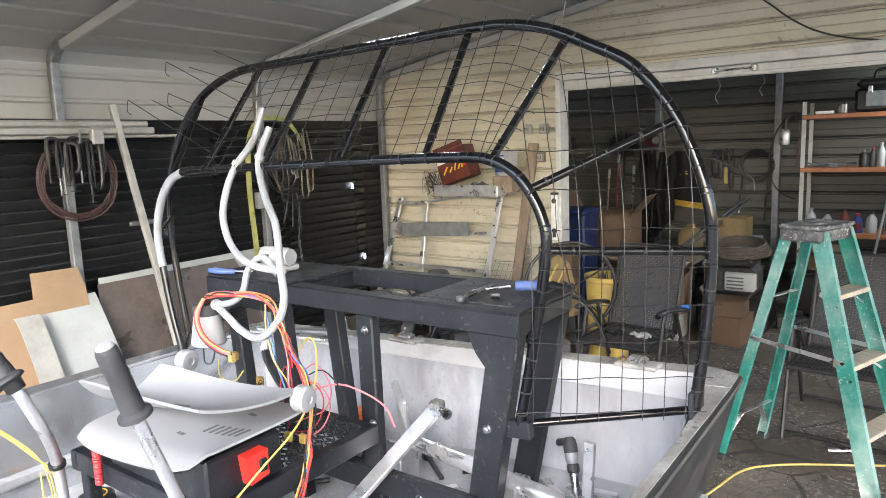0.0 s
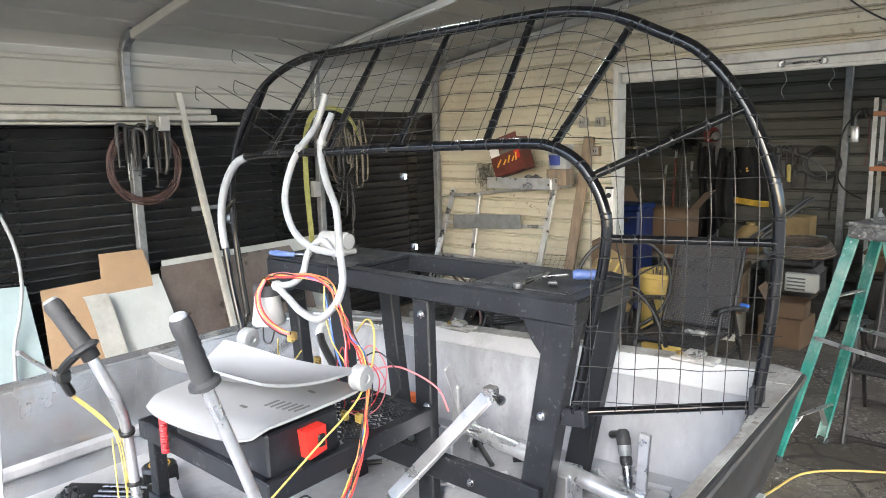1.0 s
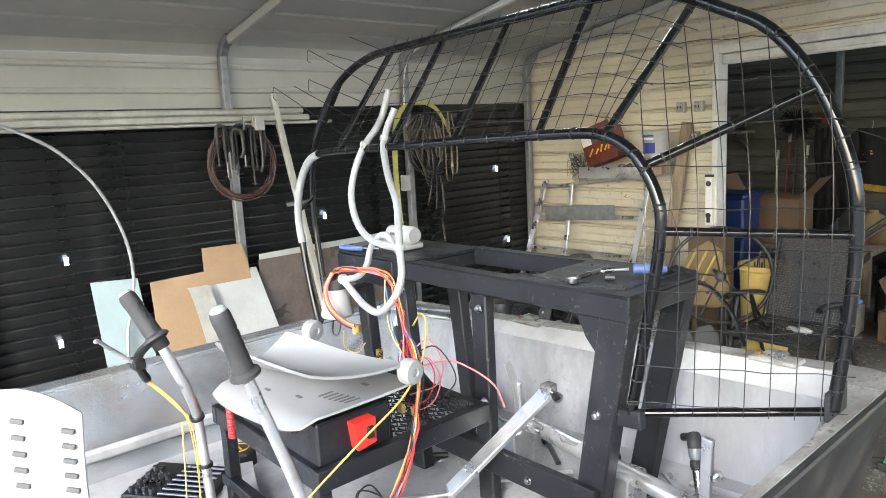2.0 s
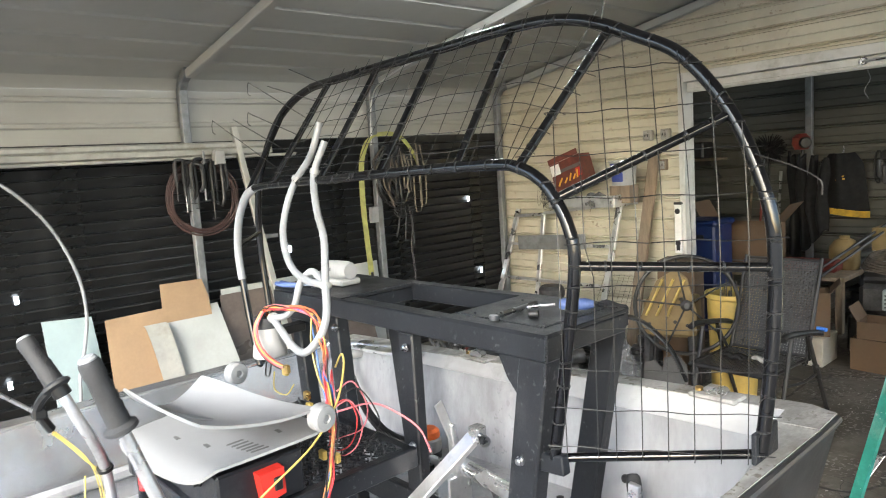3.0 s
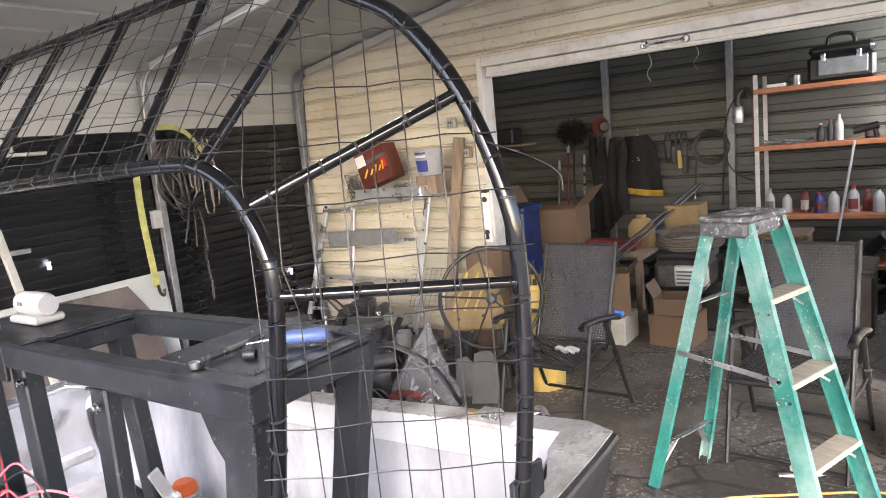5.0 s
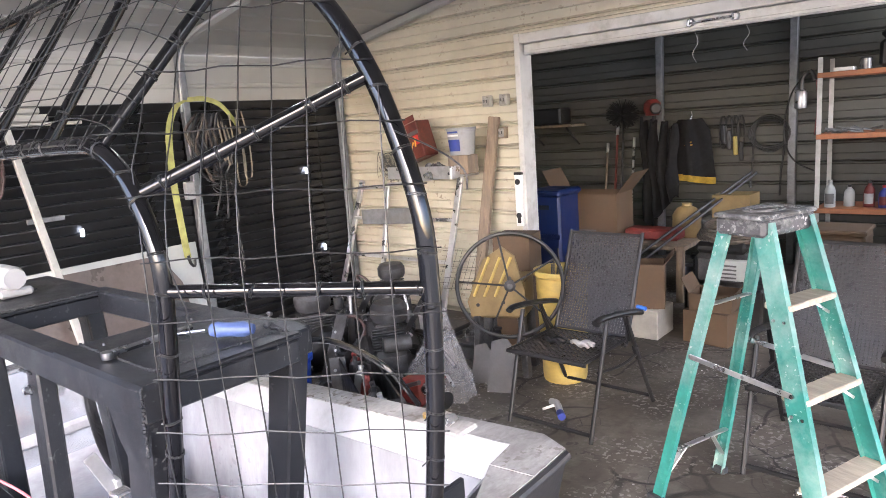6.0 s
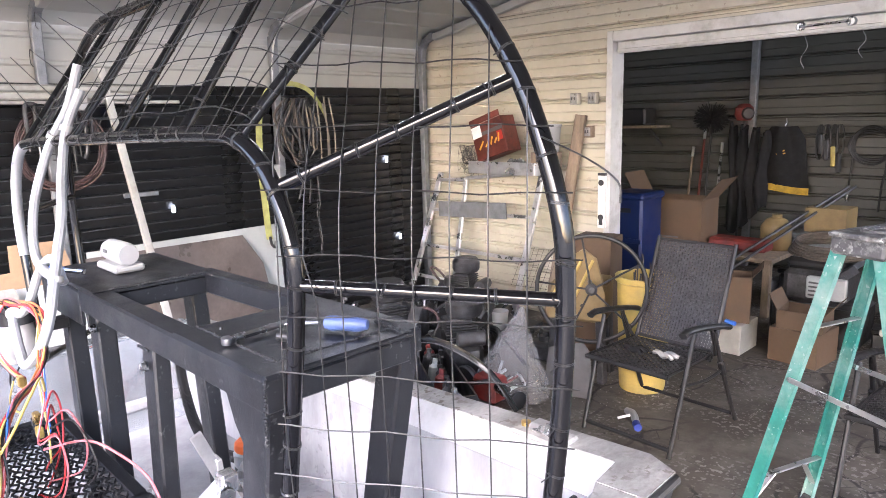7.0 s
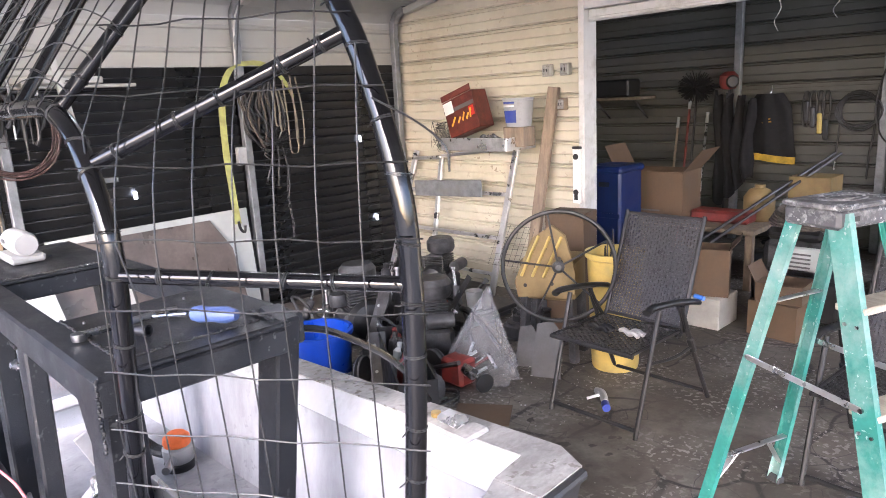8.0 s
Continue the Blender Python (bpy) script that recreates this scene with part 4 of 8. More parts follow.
    tagged(part("weld_bead", bm, M["stand"], stand, "rough painted weld bead"), kind="stuff")

# wire mesh of the cage, on the flared skin between the two hoops
def along(path, keys):
    """A function that runs along a smooth line, meeting the key points at 0, 1, 2 ..."""
    p = glide([Vector((a, 0, b)) for a, b in path], 8)
    idx = [min(range(len(p)), key=lambda i: (p[i] - Vector((a, 0, b))).length) for a, b in keys]

    def at(s):
        k = min(int(s), len(idx) - 2)
        f = idx[k] + (idx[k + 1] - idx[k]) * (s - k)
        i = min(max(int(math.floor(f)), 0), len(p) - 2)
        return p[i].lerp(p[i + 1], f - i)
    return at


keysA = [(1.525, 0.945), (1.612, 1.43), (1.562, 1.59), (1.455, 1.664), (1.232, 1.672), (0.885, 1.668), (0.545, 1.66), (0.20, 1.652)]
keysB = [(1.915, 0.975), (1.95, 1.41), (1.86, 1.75), (1.553, 2.0), (1.227, 2.058), (0.9, 2.052), (0.57, 2.045), (0.25, 2.038)]
fA, fB = along(hoopA, keysA), along(hoopB, keysB)


def skin(s, u):
    a, b = fA(s), fB(s)
    a, b = Vector((a.x, AY, a.z)), Vector((b.x, BYC, b.z))
    p = a.lerp(b, u)
    n = Vector((0.35 if s < 2.2 else 0.12, -0.5, 0.15 if s < 2 else 0.6)).normalized()
    return p + n * (0.02 + 0.004 * math.sin(7 * s + 3 * u))

def hoop_x(path, z):
    """The hoop's right-hand side at a height."""
    p = glide([Vector((a, 0, b)) for a, b in path], 8)
    p = [q for q in p if q.x > 1.2]
    return min(p, key=lambda q: abs(q.z - z)).x


# side: level and upright wires on a flat flared sheet
def level_ends(z):
    """Where a level wire meets the front hoop or the third strut, and the rear hoop."""
    if z < 1.655:
        a = Vector((hoop_x(hoopA, z), AY, z))
    else:
        f = (z - 1.664) / (2.0 - 1.664)
        a = Vector((1.455 + 0.098 * f, AY + (BYC - AY) * f, z))
    return a, Vector((hoop_x(hoopB, z), BYC, z))


ALONG = Vector((0.338, 0.265, 0)).normalized()
OFF = Vector((0.014, -0.018, 0.002))
for k in range(-2, 7):
    c = ALONG.dot(Vector((1.612, AY, 0))) + 0.022 + 0.058 * k
    pts = []
    for i in range(44):
        z = 0.955 + 0.025 * i
        a, b = level_ends(z)
        da, db = ALONG.dot(a), ALONG.dot(b)
        if z < 1.44:
            da -= 0.02 if k == 0 else 0
        if db - da > 0.01 and da - 0.004 <= c <= db + 0.004:
            pts.append(a.lerp(b, (c - da) / (db - da)) + OFF + Vector((0.0012 * math.sin(5 * z + k), 0, 0)))
    if len(pts) > 3:
        part("upright_wire", tube(B(), pts[::3] + [pts[-1]], 0.0013, 5), M["wire"], cage)
for k in range(10):
    z = 0.985 + 0.1 * k
    a, b = level_ends(z)
    b.z -= 0.01
    d = (b - a).normalized()
    pts = [a.lerp(b, i / 8) + OFF + Vector((0, 0, 0.003 * math.sin(i * 1.9 + k))) for i in range(9)]
    part("level_wire", tube(B(), [pts[0] - d * 0.02] + pts + [pts[-1] + d * 0.025], 0.0013, 5), M["wire"], cage)
# top: wires along and across the flared sheet
for k in range(7):
    u = 0.08 + 0.84 * k / 6
    pts = [skin(2.75 + 4.23 * i / 60, u) for i in range(61)]
    part("long_wire", tube(B(), pts, 0.0012, 5), M["wire"], cage)
for k, ln in ((3, 0.30), (4, 0.335), (5, 0.33), (6, 0.33)):
    n = 4
    for i in range(n):
        s = k + (i + 0.5) / n
        pts = [skin(s, -0.04 + 1.08 * j / 8) + Vector((0, 0, 0.003 * math.sin(j * 2.1 + s * 9))) for j in range(9)]
        part("cross_wire", tube(B(), pts, 0.0012, 5), M["wire"], cage)
# cut wire ends that stick out past the last strut
for k, (dx, dz, ln) in enumerate(((-0.9, 0.42, 0.50), (-0.93, 0.36, 0.44), (-0.95, 0.30, 0.36), (-0.9, 0.38, 0.46), (-0.92, 0.25, 0.40), (-0.85, 0.3, 0.30))):
    a = skin(6.95, 0.12 + 0.16 * k)
    d = Vector((dx, 0.02 * k - 0.05, dz)).normalized()
    pts = [a, a + d * ln * 0.5, a + d * ln]
    if k in (0, 2, 3):
        pts += [pts[-1] + Vector((-0.035, 0, 0.01)), pts[-1] + Vector((-0.045, 0, -0.03)), pts[-1] + Vector((-0.02, 0, -0.045))]
    part("loose_wire", tube(B(), pts, 0.0015, 5, 4), M["wire"], cage, "bent cut end of the wire mesh")
a = skin(3.05, 1.0)
bm = tube(B(), [a, a + Vector((0.03, 0, 0.09)), a + Vector((0.10, 0, 0.13)), a + Vector((0.15, 0, 0.10)), a + Vector((0.16, 0, 0.06))], 0.0018, 5, 5)
part("loose_wire", bm, M["wire"], cage)
a = skin(1.75, 1.0)
part("loose_wire", tube(B(), [a, a + Vector((0.08, 0, -0.03)), a + Vector((0.13, 0, -0.06)), a + Vector((0.135, 0, -0.09))], 0.0015, 5, 4), M["wire"], cage)


# tie wires wound round the hoops and struts
def ring(bm, c, t, r, lean):
    t = (t + Vector((0.3 * lean, 0.2 * lean, 0.25 * lean))).normalized()
    u = t.orthogonal().normalized()
    v = t.cross(u)
    tube(bm, [c + r * (math.cos(a) * u + math.sin(a) * v) for a in (2 * math.pi * i / 10 for i in range(10))], 0.0012, 5, 1, True)
    tube(bm, [c + t * 0.0028 + r * (math.cos(a) * u + math.sin(a) * v) for a in (2 * math.pi * i / 10 for i in range(10))], 0.0012, 5, 1, True)


def tie(c, t, r, lean):
    bm = B()
    ring(bm, c, t, r, lean)
    if rnd.random() < 0.4:
        rod(bm, c + Vector((0, -r, 0)), c + Vector((rnd.uniform(-0.01, 0.01), -r - 0.008, rnd.uniform(-0.012, 0.01))), 0.0012, 5)
    part("tie_wire", bm, M["tie"], cage)


rnd = random.Random(4)
for path, y in ((hoopA, AY), (hoopB, BYC)):
    p = glide([Vector((a, y, b)) for a, b in path], 8)
    left = 0.03
    for a, b in zip(p, p[1:]):
        left -= (b - a).length
        if left < 0 and b.x > 0.1:
            tie(b, (b - a).normalized(), R + 0.0009, rnd.uniform(-1, 1))
            left = rnd.uniform(0.05, 0.11)
for a, b in struts[:7]:
    a, b = Vector(AT(*a)), Vector(BT(*b))
    for f in (0.12, 0.33, 0.55, 0.76, 0.93):
        tie(a.lerp(b, f + rnd.uniform(-0.05, 0.05)), (b - a).normalized(), R * 0.76 + 0.0009, rnd.uniform(-1, 1))

# ---- things in the boat ----
# seat platform with a mesh deck, control box below the seat
deck = thing("seat_platform", "black steel seat platform with an expanded metal deck", "platform", (0.8, 2.55, 0.5))
for a, b in (((1.05, 2.22, 0.84), (1.05, 2.83, 0.84)), ((0.42, 2.22, 0.84), (0.42, 2.83, 0.84)), ((0.42, 2.24, 0.84), (1.05, 2.24, 0.84)), ((0.42, 2.81, 0.84), (1.05, 2.81, 0.84))):
    part("side_rail", beam(B(), a, b, 0.035, 0.06, (0, 0, 1), 0.004), M["stand"], deck)
for x, y in ((0.45, 2.25), (1.03, 2.25), (0.45, 2.79)):
    part("leg", beam(B(), (x, y, floor_z(x) - 0.01), (x, y, 0.82), 0.04, 0.04, (0, 1, 0), 0.004), M["stand"], deck)
part("low_rail", beam(B(), (0.42, 2.24, 0.62), (1.04, 2.24, 0.62), 0.035, 0.035, (0, 0, 1), 0.003), M["stand"], deck)
bm = B()
for i in range(15):
    for j in range(22):
        x, y = 0.46 + i * 0.040 + (0.02 if j % 2 else 0), 2.27 + j * 0.0245
        if x < 1.03:
            beam(bm, (x - 0.02, y, 0.863), (x, y + 0.0123, 0.867), 0.004, 0.004, (0, 0, 1), 0)
            beam(bm, (x, y + 0.0123, 0.867), (x + 0.02, y, 0.863), 0.004, 0.004, (0, 0, 1), 0)
            beam(bm, (x - 0.02, y, 0.863), (x, y - 0.0123, 0.867), 0.004, 0.004, (0, 0, 1), 0)
            beam(bm, (x, y - 0.0123, 0.867), (x + 0.02, y, 0.863), 0.004, 0.004, (0, 0, 1), 0)
tagged(part("mesh_deck", bm, M["stand"], deck, "diamond expanded metal deck"), kind="stuff")

cbox = thing("control_box", "black textured switch box under the seat with a red switch", "control box", (0.8, 2.4, 0.86))
bm = box(B(), (0.60, 2.24, 0.868), (1.045, 2.47, 0.985), 0.006)
part("body", bm, M["stand"], cbox)
for k in range(6):
    x = 0.63 + k * 0.062
    part("knob", lathe(B(), [(0.0, 0.0), (0.012, 0.0), (0.012, 0.006), (0.008, 0.008), (0.008, 0.02), (0.0, 0.021)], 12, Matrix.Translation((x, 2.241, 0.945)) @ pose(0, 0, 0, 90)), M["blackp"], cbox)
bm = B()
slab(bm, [(-0.033, 0.036), (0.033, 0.038), (0.033, -0.030), (-0.024, -0.040)], 0.035, Matrix.Translation((1.063, 2.365, 0.932)) @ Matrix(((0, 0, 1, 0), (1, 0, 0, 0), (0, 1, 0, 0), (0, 0, 0, 1))))
sw = part("switch_housing", bm, M["red"], cbox, "red plastic switch housing")
part("switch_key", box(B(), (1.081, 2.366, 0.918), (1.090, 2.388, 0.952), 0.003), M["blackp"], sw)

# folded boat seat
seat = thing("folding_boat_chair", "grey-white folding plastic boat seat shell, backrest folded down", "boat seat", (0.8, 2.35, 0.985))


def rounded(u, v, k=0.32):
    """A square's points drawn in towards a square with round corners."""
    a, b = 2 * u - 1, 2 * v - 1
    return a * math.sqrt(1 - k * b * b * b * b * abs(a)), b * math.sqrt(1 - k * a * a * a * a * abs(b))


def seat_base(u, v):
    a, b = rounded(u, v, 0.16)
    x, y = 0.835 + 0.255 * a + 0.0125 * (1 - b) - 0.032 * (1 - b) * max(a, 0), 2.345 + 0.185 * b + 0.03 * a
    z = 1.002 + 0.012 * b + 0.012 * abs(a) ** 3 - 0.07 * max(0, -0.72 - b)
    return (x, y, z)


def through3(p, q, r, m, u):
    """A smooth arc through three points, the middle one met at m."""
    p, q, r = Vector(p), Vector(q), Vector(r)
    return p * ((u - m) * (u - 1) / m) + q * (u * (1 - u) / (m * (1 - m))) + r * (u * (u - m) / (1 - m))


def seat_back(u, v):
    a, b = rounded(u, v, 0.10)
    u, v = (a + 1) / 2, (b + 1) / 2
    far = through3((0.646, 2.383, 1.140), (0.86, 2.45, 1.106), (1.115, 2.50, 1.10), 0.45, u)
    near = through3((0.586, 2.177, 1.139), (0.90, 2.172, 1.160), (1.130, 2.185, 1.150), 0.58, u)
    return far.lerp(near, v) - Vector((0, 0, 0.085 * (1 - 0.8 * u) * math.sin(math.pi * v) ** 0.8 + 0.015 * math.sin(math.pi * u)))


part("seat_base", sheet(B(), seat_base, 22, 16, 0.007), M["seat"], seat, sharp=60)
part("backrest", sheet(B(), seat_back, 22, 16, 0.007), M["seat"], seat, sharp=60)
for x, y in ((1.115, 2.495), (0.55, 2.53)):
    bm = lathe(B(), [(0.0, -0.020), (0.030, -0.020), (0.035, -0.013), (0.035, 0.013), (0.030, 0.020), (0.012, 0.022), (0.010, 0.018), (0.0, 0.018)], 22, Matrix.Translation((x, y, 1.075)) @ pose(0, 0, 0, 0, 90, 8))
    part("hinge_hub", bm, M["seat"], seat)
for k in range(6):
    u = 0.66 + 0.05 * k
    a, b = Vector(seat_base(u, 0.42)), Vector(seat_base(u + 0.012, 0.54))
    part("vent_slot", beam(B(), a + Vector((0, 0, 0.003)), b + Vector((0, 0, 0.003)), 0.010, 0.003, (0, 0, 1), 0.001), M["greytxt"], seat)
for u, v in ((0.55, 0.35), (0.75, 0.75), (0.3, 0.3)):
    a = Vector(seat_base(u, v)) + Vector((0, 0, 0.003))
    part("bolt_slot", box(B(), a - Vector((0.014, 0.006, 0.0015)), a + Vector((0.014, 0.006, 0.0015)), 0.001), M["greytxt"], seat)
for k in range(6):
    a, b = Vector(seat_back(0.40 + 0.035 * k, 0.55)), Vector(seat_back(0.43 + 0.035 * k, 0.78))
    part("rib", beam(B(), a + Vector((0, 0, 0.004)), b + Vector((0, 0, 0.004)), 0.006, 0.006, (0, 0, 1), 0.002), M["seat"], seat)

# second seat shell, standing on its edge by the bow
shell = thing("spare_chair_shell", "white plastic boat seat shell with vent slots, lying on its side", "boat seat", (0.40, 1.75, 0.45))


def shell_fn(u, v):
    x, y = 0.30 + 0.215 * u, 1.53 + 0.30 * u
    z = 0.50 + 0.585 * v - 0.10 * max(0, u - 0.55) ** 1.6 * v * 3
    bow = 0.03 * math.sin(math.pi * v)
    return (x + bow * 0.8, y - bow * 0.6, z)


part("shell", sheet(B(), shell_fn, 14, 14, 0.008), M["white"], shell, sharp=60)
for k in range(5):
    for u in (0.52, 0.86):
        a = Vector(shell_fn(u, 0.86 - 0.075 * k))
        part("vent_slot", beam(B(), a + Vector((0.004, -0.003, 0)), a + Vector((0.026, 0.024, -0.008)), 0.010, 0.014, (0, 0, 1), 0.002), M["greytxt"], shell)


# control sticks
def stick(pts, grip_a, grip_b, k, label):
    """A bent tube with a ribbed grip; k scales its thickness."""
    st = thing("control_stick", label, "control stick", pts[-1])
    part("shaft", tube(B(), pts, 0.0168 * k, 14, 5), M["alu"], st)
    a, b = Vector(grip_a), Vector(grip_b)
    m = frame_at(a, b)
    ln = (b - a).length
    prof = [(0.0, -0.008), (0.023, -0.008), (0.027, 0.0), (0.0275, 0.02), (0.0258, 0.03), (0.0265, ln * 0.5), (0.0285, ln - 0.03), (0.0285, ln - 0.015), (0.041, ln - 0.008), (0.042, ln), (0.028, ln + 0.006), (0.0, ln + 0.006)]
    g = part("grip", lathe(B(), [(x * k, z) for x, z in prof], 20, m), M["rubber"], st, "dark grey rubber grip")
    part("end_cap", lathe(B(), [(0.0, -0.016), (0.017 * k, -0.016), (0.022 * k, -0.011), (0.022 * k, -0.006), (0.0, -0.006)], 16, m), M["pvc"], g, "pale worn end cap")
    for q in range(5):
        for t in (-0.6, 0.5, 1.6):
            c = m @ Vector((0, 0, 0.022 + q * ln * 0.16))
            e = lambda a, z: c + m.to_3x3() @ Vector((0.0268 * k * math.cos(a), 0.0268 * k * math.sin(a), z))
            part("groove", tube(B(), [e(t, 0), e(t + 0.25, 0.006), e(t + 0.5, 0.014)], 0.0016, 5, 2), M["blackp"], g)
    base = Vector(pts[-1])
    part("pivot", lathe(B(), [(0.0, -0.02), (0.035, -0.02), (0.035, 0.01), (0.022, 0.02), (0.022, 0.03), (0.0, 0.03)], 14, Matrix.Translation(base)), M["alu"], st)
    return st


s1 = stick([(1.175, 1.978, 1.350), (1.176, 2.018, 1.212), (1.20, 2.075, 1.01), (1.225, 2.13, 0.80), (1.258, 2.205, 0.545)], (1.175, 1.977, 1.353), (1.176, 2.018, 1.212), 0.80, "silver control stick with a dark rubber grip")
s2 = stick([(0.521, 1.983, 1.292), (0.579, 2.028, 1.173), (0.592, 2.062, 1.08), (0.577, 2.10, 0.983), (0.545, 2.125, 0.895), (0.541, 2.133, 0.738), (0.55, 2.14, 0.505)], (0.520, 1.982, 1.294), (0.579, 2.028, 1.173), 0.88,
           "silver bent control stick with brake lever and yellow cable ties")
bm = B()
tube(bm, [(0.575, 2.012, 1.168), (0.535, 1.995, 1.135), (0.500, 1.99, 1.10), (0.480, 2.005, 1.06), (0.470, 2.02, 1.03)], 0.0125, 8, 4)
box(bm, (0.470, 1.975, 1.075), (0.515, 2.01, 1.11), 0.006)
lathe(bm, [(0.016, -0.014), (0.023, -0.014), (0.023, 0.014), (0.016, 0.014)], 14, frame_at((0.580, 2.034, 1.160), (0.592, 2.062, 1.08)))
lev = part("lever_mount", bm, M["blackp"], s2, "black brake lever mount")
part("lever", tube(B(), [(0.500, 1.985, 1.095), (0.505, 1.95, 1.13), (0.52, 1.915, 1.165), (0.545, 1.885, 1.196), (0.555, 1.878, 1.195)], 0.0055, 8, 4), M["alu"], lev)
for k, off in enumerate((0.0, 0.006, 0.012)):
    part("brake_cable", tube(B(), [(0.468, 2.02, 1.03 - off), (0.488, 2.055, 0.985 - off), (0.512, 2.085, 0.94 - off), (0.530, 2.10 + off, 0.89), (0.535, 2.108 + off, 0.80), (0.54, 2.108, 0.70 - off), (0.56, 2.10 - off, 0.53)], 0.0019, 6, 6), M["yellow_w"], s2, "yellow control cable")
for p, d in (((0.549, 2.122, 0.905), (-0.3, 0.2, -1)), ((0.541, 2.133, 0.745), (0, 0, -1))):
    part("cable_tie", lathe(B(), [(0.0155, -0.005), (0.022, -0.005), (0.022, 0.005), (0.0155, 0.005)], 14, frame_at(p, Vector(p) + Vector(d))), M["blackp"], s2)
# loops of conduit over the stand
cond = thing("conduit_loop", "grey-white flexible conduit looping up over the stand", "conduit", (0.74, 2.77, 1.27))
part("conduit", tube(B(), [(0.490, 2.955, 1.860), (0.462, 2.924, 1.747), (0.40, 2.896, 1.67), (0.372, 2.868, 1.592), (0.38, 2.833, 1.495), (0.441, 2.803, 1.412), (0.52, 2.785, 1.361), (0.616, 2.776, 1.337), (0.736, 2.774, 1.331)], 0.0125, 10, 6), M["pvc"], cond)
part("conduit", tube(B(), [(0.536, 2.94, 1.791), (0.520, 2.905, 1.707), (0.529, 2.885, 1.65), (0.594, 2.850, 1.557), (0.67, 2.820, 1.477), (0.713, 2.790, 1.399), (0.745, 2.765, 1.331), (0.785, 2.735, 1.25), (0.774, 2.71, 1.182), (0.71, 2.69, 1.129), (0.609, 2.70, 1.137), (0.524, 2.712, 1.171), (0.436, 2.727, 1.202)], 0.0125, 10, 6), M["pvc"], cond)
part("conduit", tube(B(), [(0.69, 2.80, 1.31), (0.625, 2.795, 1.365), (0.572, 2.775, 1.325), (0.570, 2.747, 1.256), (0.524, 2.735, 1.216), (0.438, 2.73, 1.198)], 0.0115, 10, 6), M["pvc"], cond)
for p, d in (((0.40, 2.896, 1.67), (0.4, 0.2, 0.7)), ((0.522, 2.898, 1.69), (0.1, 0.3, 1)), ((0.74, 2.77, 1.331), (0.3, -0.2, -1)), ((0.445, 2.728, 1.20), (1, 0, 0.2))):
    m = frame_at(p, Vector(p) + Vector(d))
    part("clip", lathe(B(), [(0.0125, -0.008), (0.018, -0.008), (0.018, 0.008), (0.0125, 0.008)], 12, m), M["white"], cond)

# white pump housing hung on the stand, and the wiring
pot = thing("pump_housing", "white plastic pump housing hanging from the stand", "pump", (0.40, 2.70, 0.98))
part("body", lathe(B(), [(0.0, -0.07), (0.058, -0.07), (0.061, -0.064), (0.050, 0.0), (0.046, 0.035), (0.0, 0.036)], 24, Matrix.Translation((0.352, 2.75, 1.115))), M["white"], pot)
part("neck", lathe(B(), [(0.0, 0.036), (0.047, 0.036), (0.048, 0.045), (0.046, 0.075), (0.0, 0.077)], 24, Matrix.Translation((0.352, 2.75, 1.115))), M["rubber"], pot, "dark grey neck")
part("strap", box(B(), (0.36, 2.79, 1.12), (0.41, 2.872, 1.15), 0.003), M["blackp"], pot)

har = thing("wiring_harness", "loose bundle of red orange yellow and black wires", "wiring", (0.85, 2.72, 0.9))
rnd = random.Random(11)
main = [(0.34, 2.80, 1.16), (0.37, 2.74, 1.20), (0.42, 2.715, 1.232), (0.514, 2.715, 1.247), (0.632, 2.735, 1.249), (0.728, 2.73, 1.238), (0.79, 2.71, 1.175), (0.86, 2.675, 1.14), (0.96, 2.61, 1.13), (1.05, 2.565, 1.10), (1.085, 2.55, 1.03), (1.09, 2.53, 0.96), (1.09, 2.515, 0.89), (1.088, 2.49, 0.82), (1.06, 2.45, 0.70), (0.98, 2.40, 0.56)]
for k, key in enumerate(("red_w", "orange_w", "red_w", "black_w", "pink_w", "red_w", "orange_w", "blue_w", "yellow_w", "black_w")):
    off = [Vector((rnd.uniform(-0.009, 0.009), rnd.uniform(-0.009, 0.009), rnd.uniform(-0.009, 0.009))) for _ in main]
    part("wire", tube(B(), [Vector(p) + o for p, o in zip(main, off)], 0.0024, 6, 5), M[key], har)
for k, key in enumerate(("red_w", "pink_w", "black_w", "red_w")):
    a = Vector((0.88 + rnd.uniform(-0.03, 0.03), 2.68, 1.06 - 0.015 * k))
    sx = rnd.choice((0.6, 1.0, 1.3)) * (1 if k % 3 else -0.9)
    pts = [a, a + Vector((0.07 * sx, 0.03, 0.03)), a + Vector((0.13 * sx, 0.05, -0.03 - 0.01 * k)), a + Vector((0.10 * sx, 0.04, -0.11)), a + Vector((0.03 * sx, 0.0, -0.13 - 0.004 * k)), a + Vector((-0.02, -0.01, -0.15))]
    part("wire", tube(B(), pts, 0.0023, 6, 5), M[key], har)
for k in range(6):
    o = Vector((rnd.uniform(-0.008, 0.008), rnd.uniform(-0.006, 0.006), rnd.uniform(-0.008, 0.008)))
    pts = [Vector(q) + o * (1 + 0.25 * i) for i, q in enumerate(((0.395, 2.715, 1.215), (0.385, 2.69, 1.165), (0.405, 2.68, 1.115), (0.44, 2.685, 1.075), (0.49, 2.70, 1.045), (0.53, 2.71, 1.035)))]
    part("wire", tube(B(), pts, 0.0026, 6, 5), M[("red_w", "pink_w", "black_w", "red_w", "yellow_w", "pink_w")[k]], har)
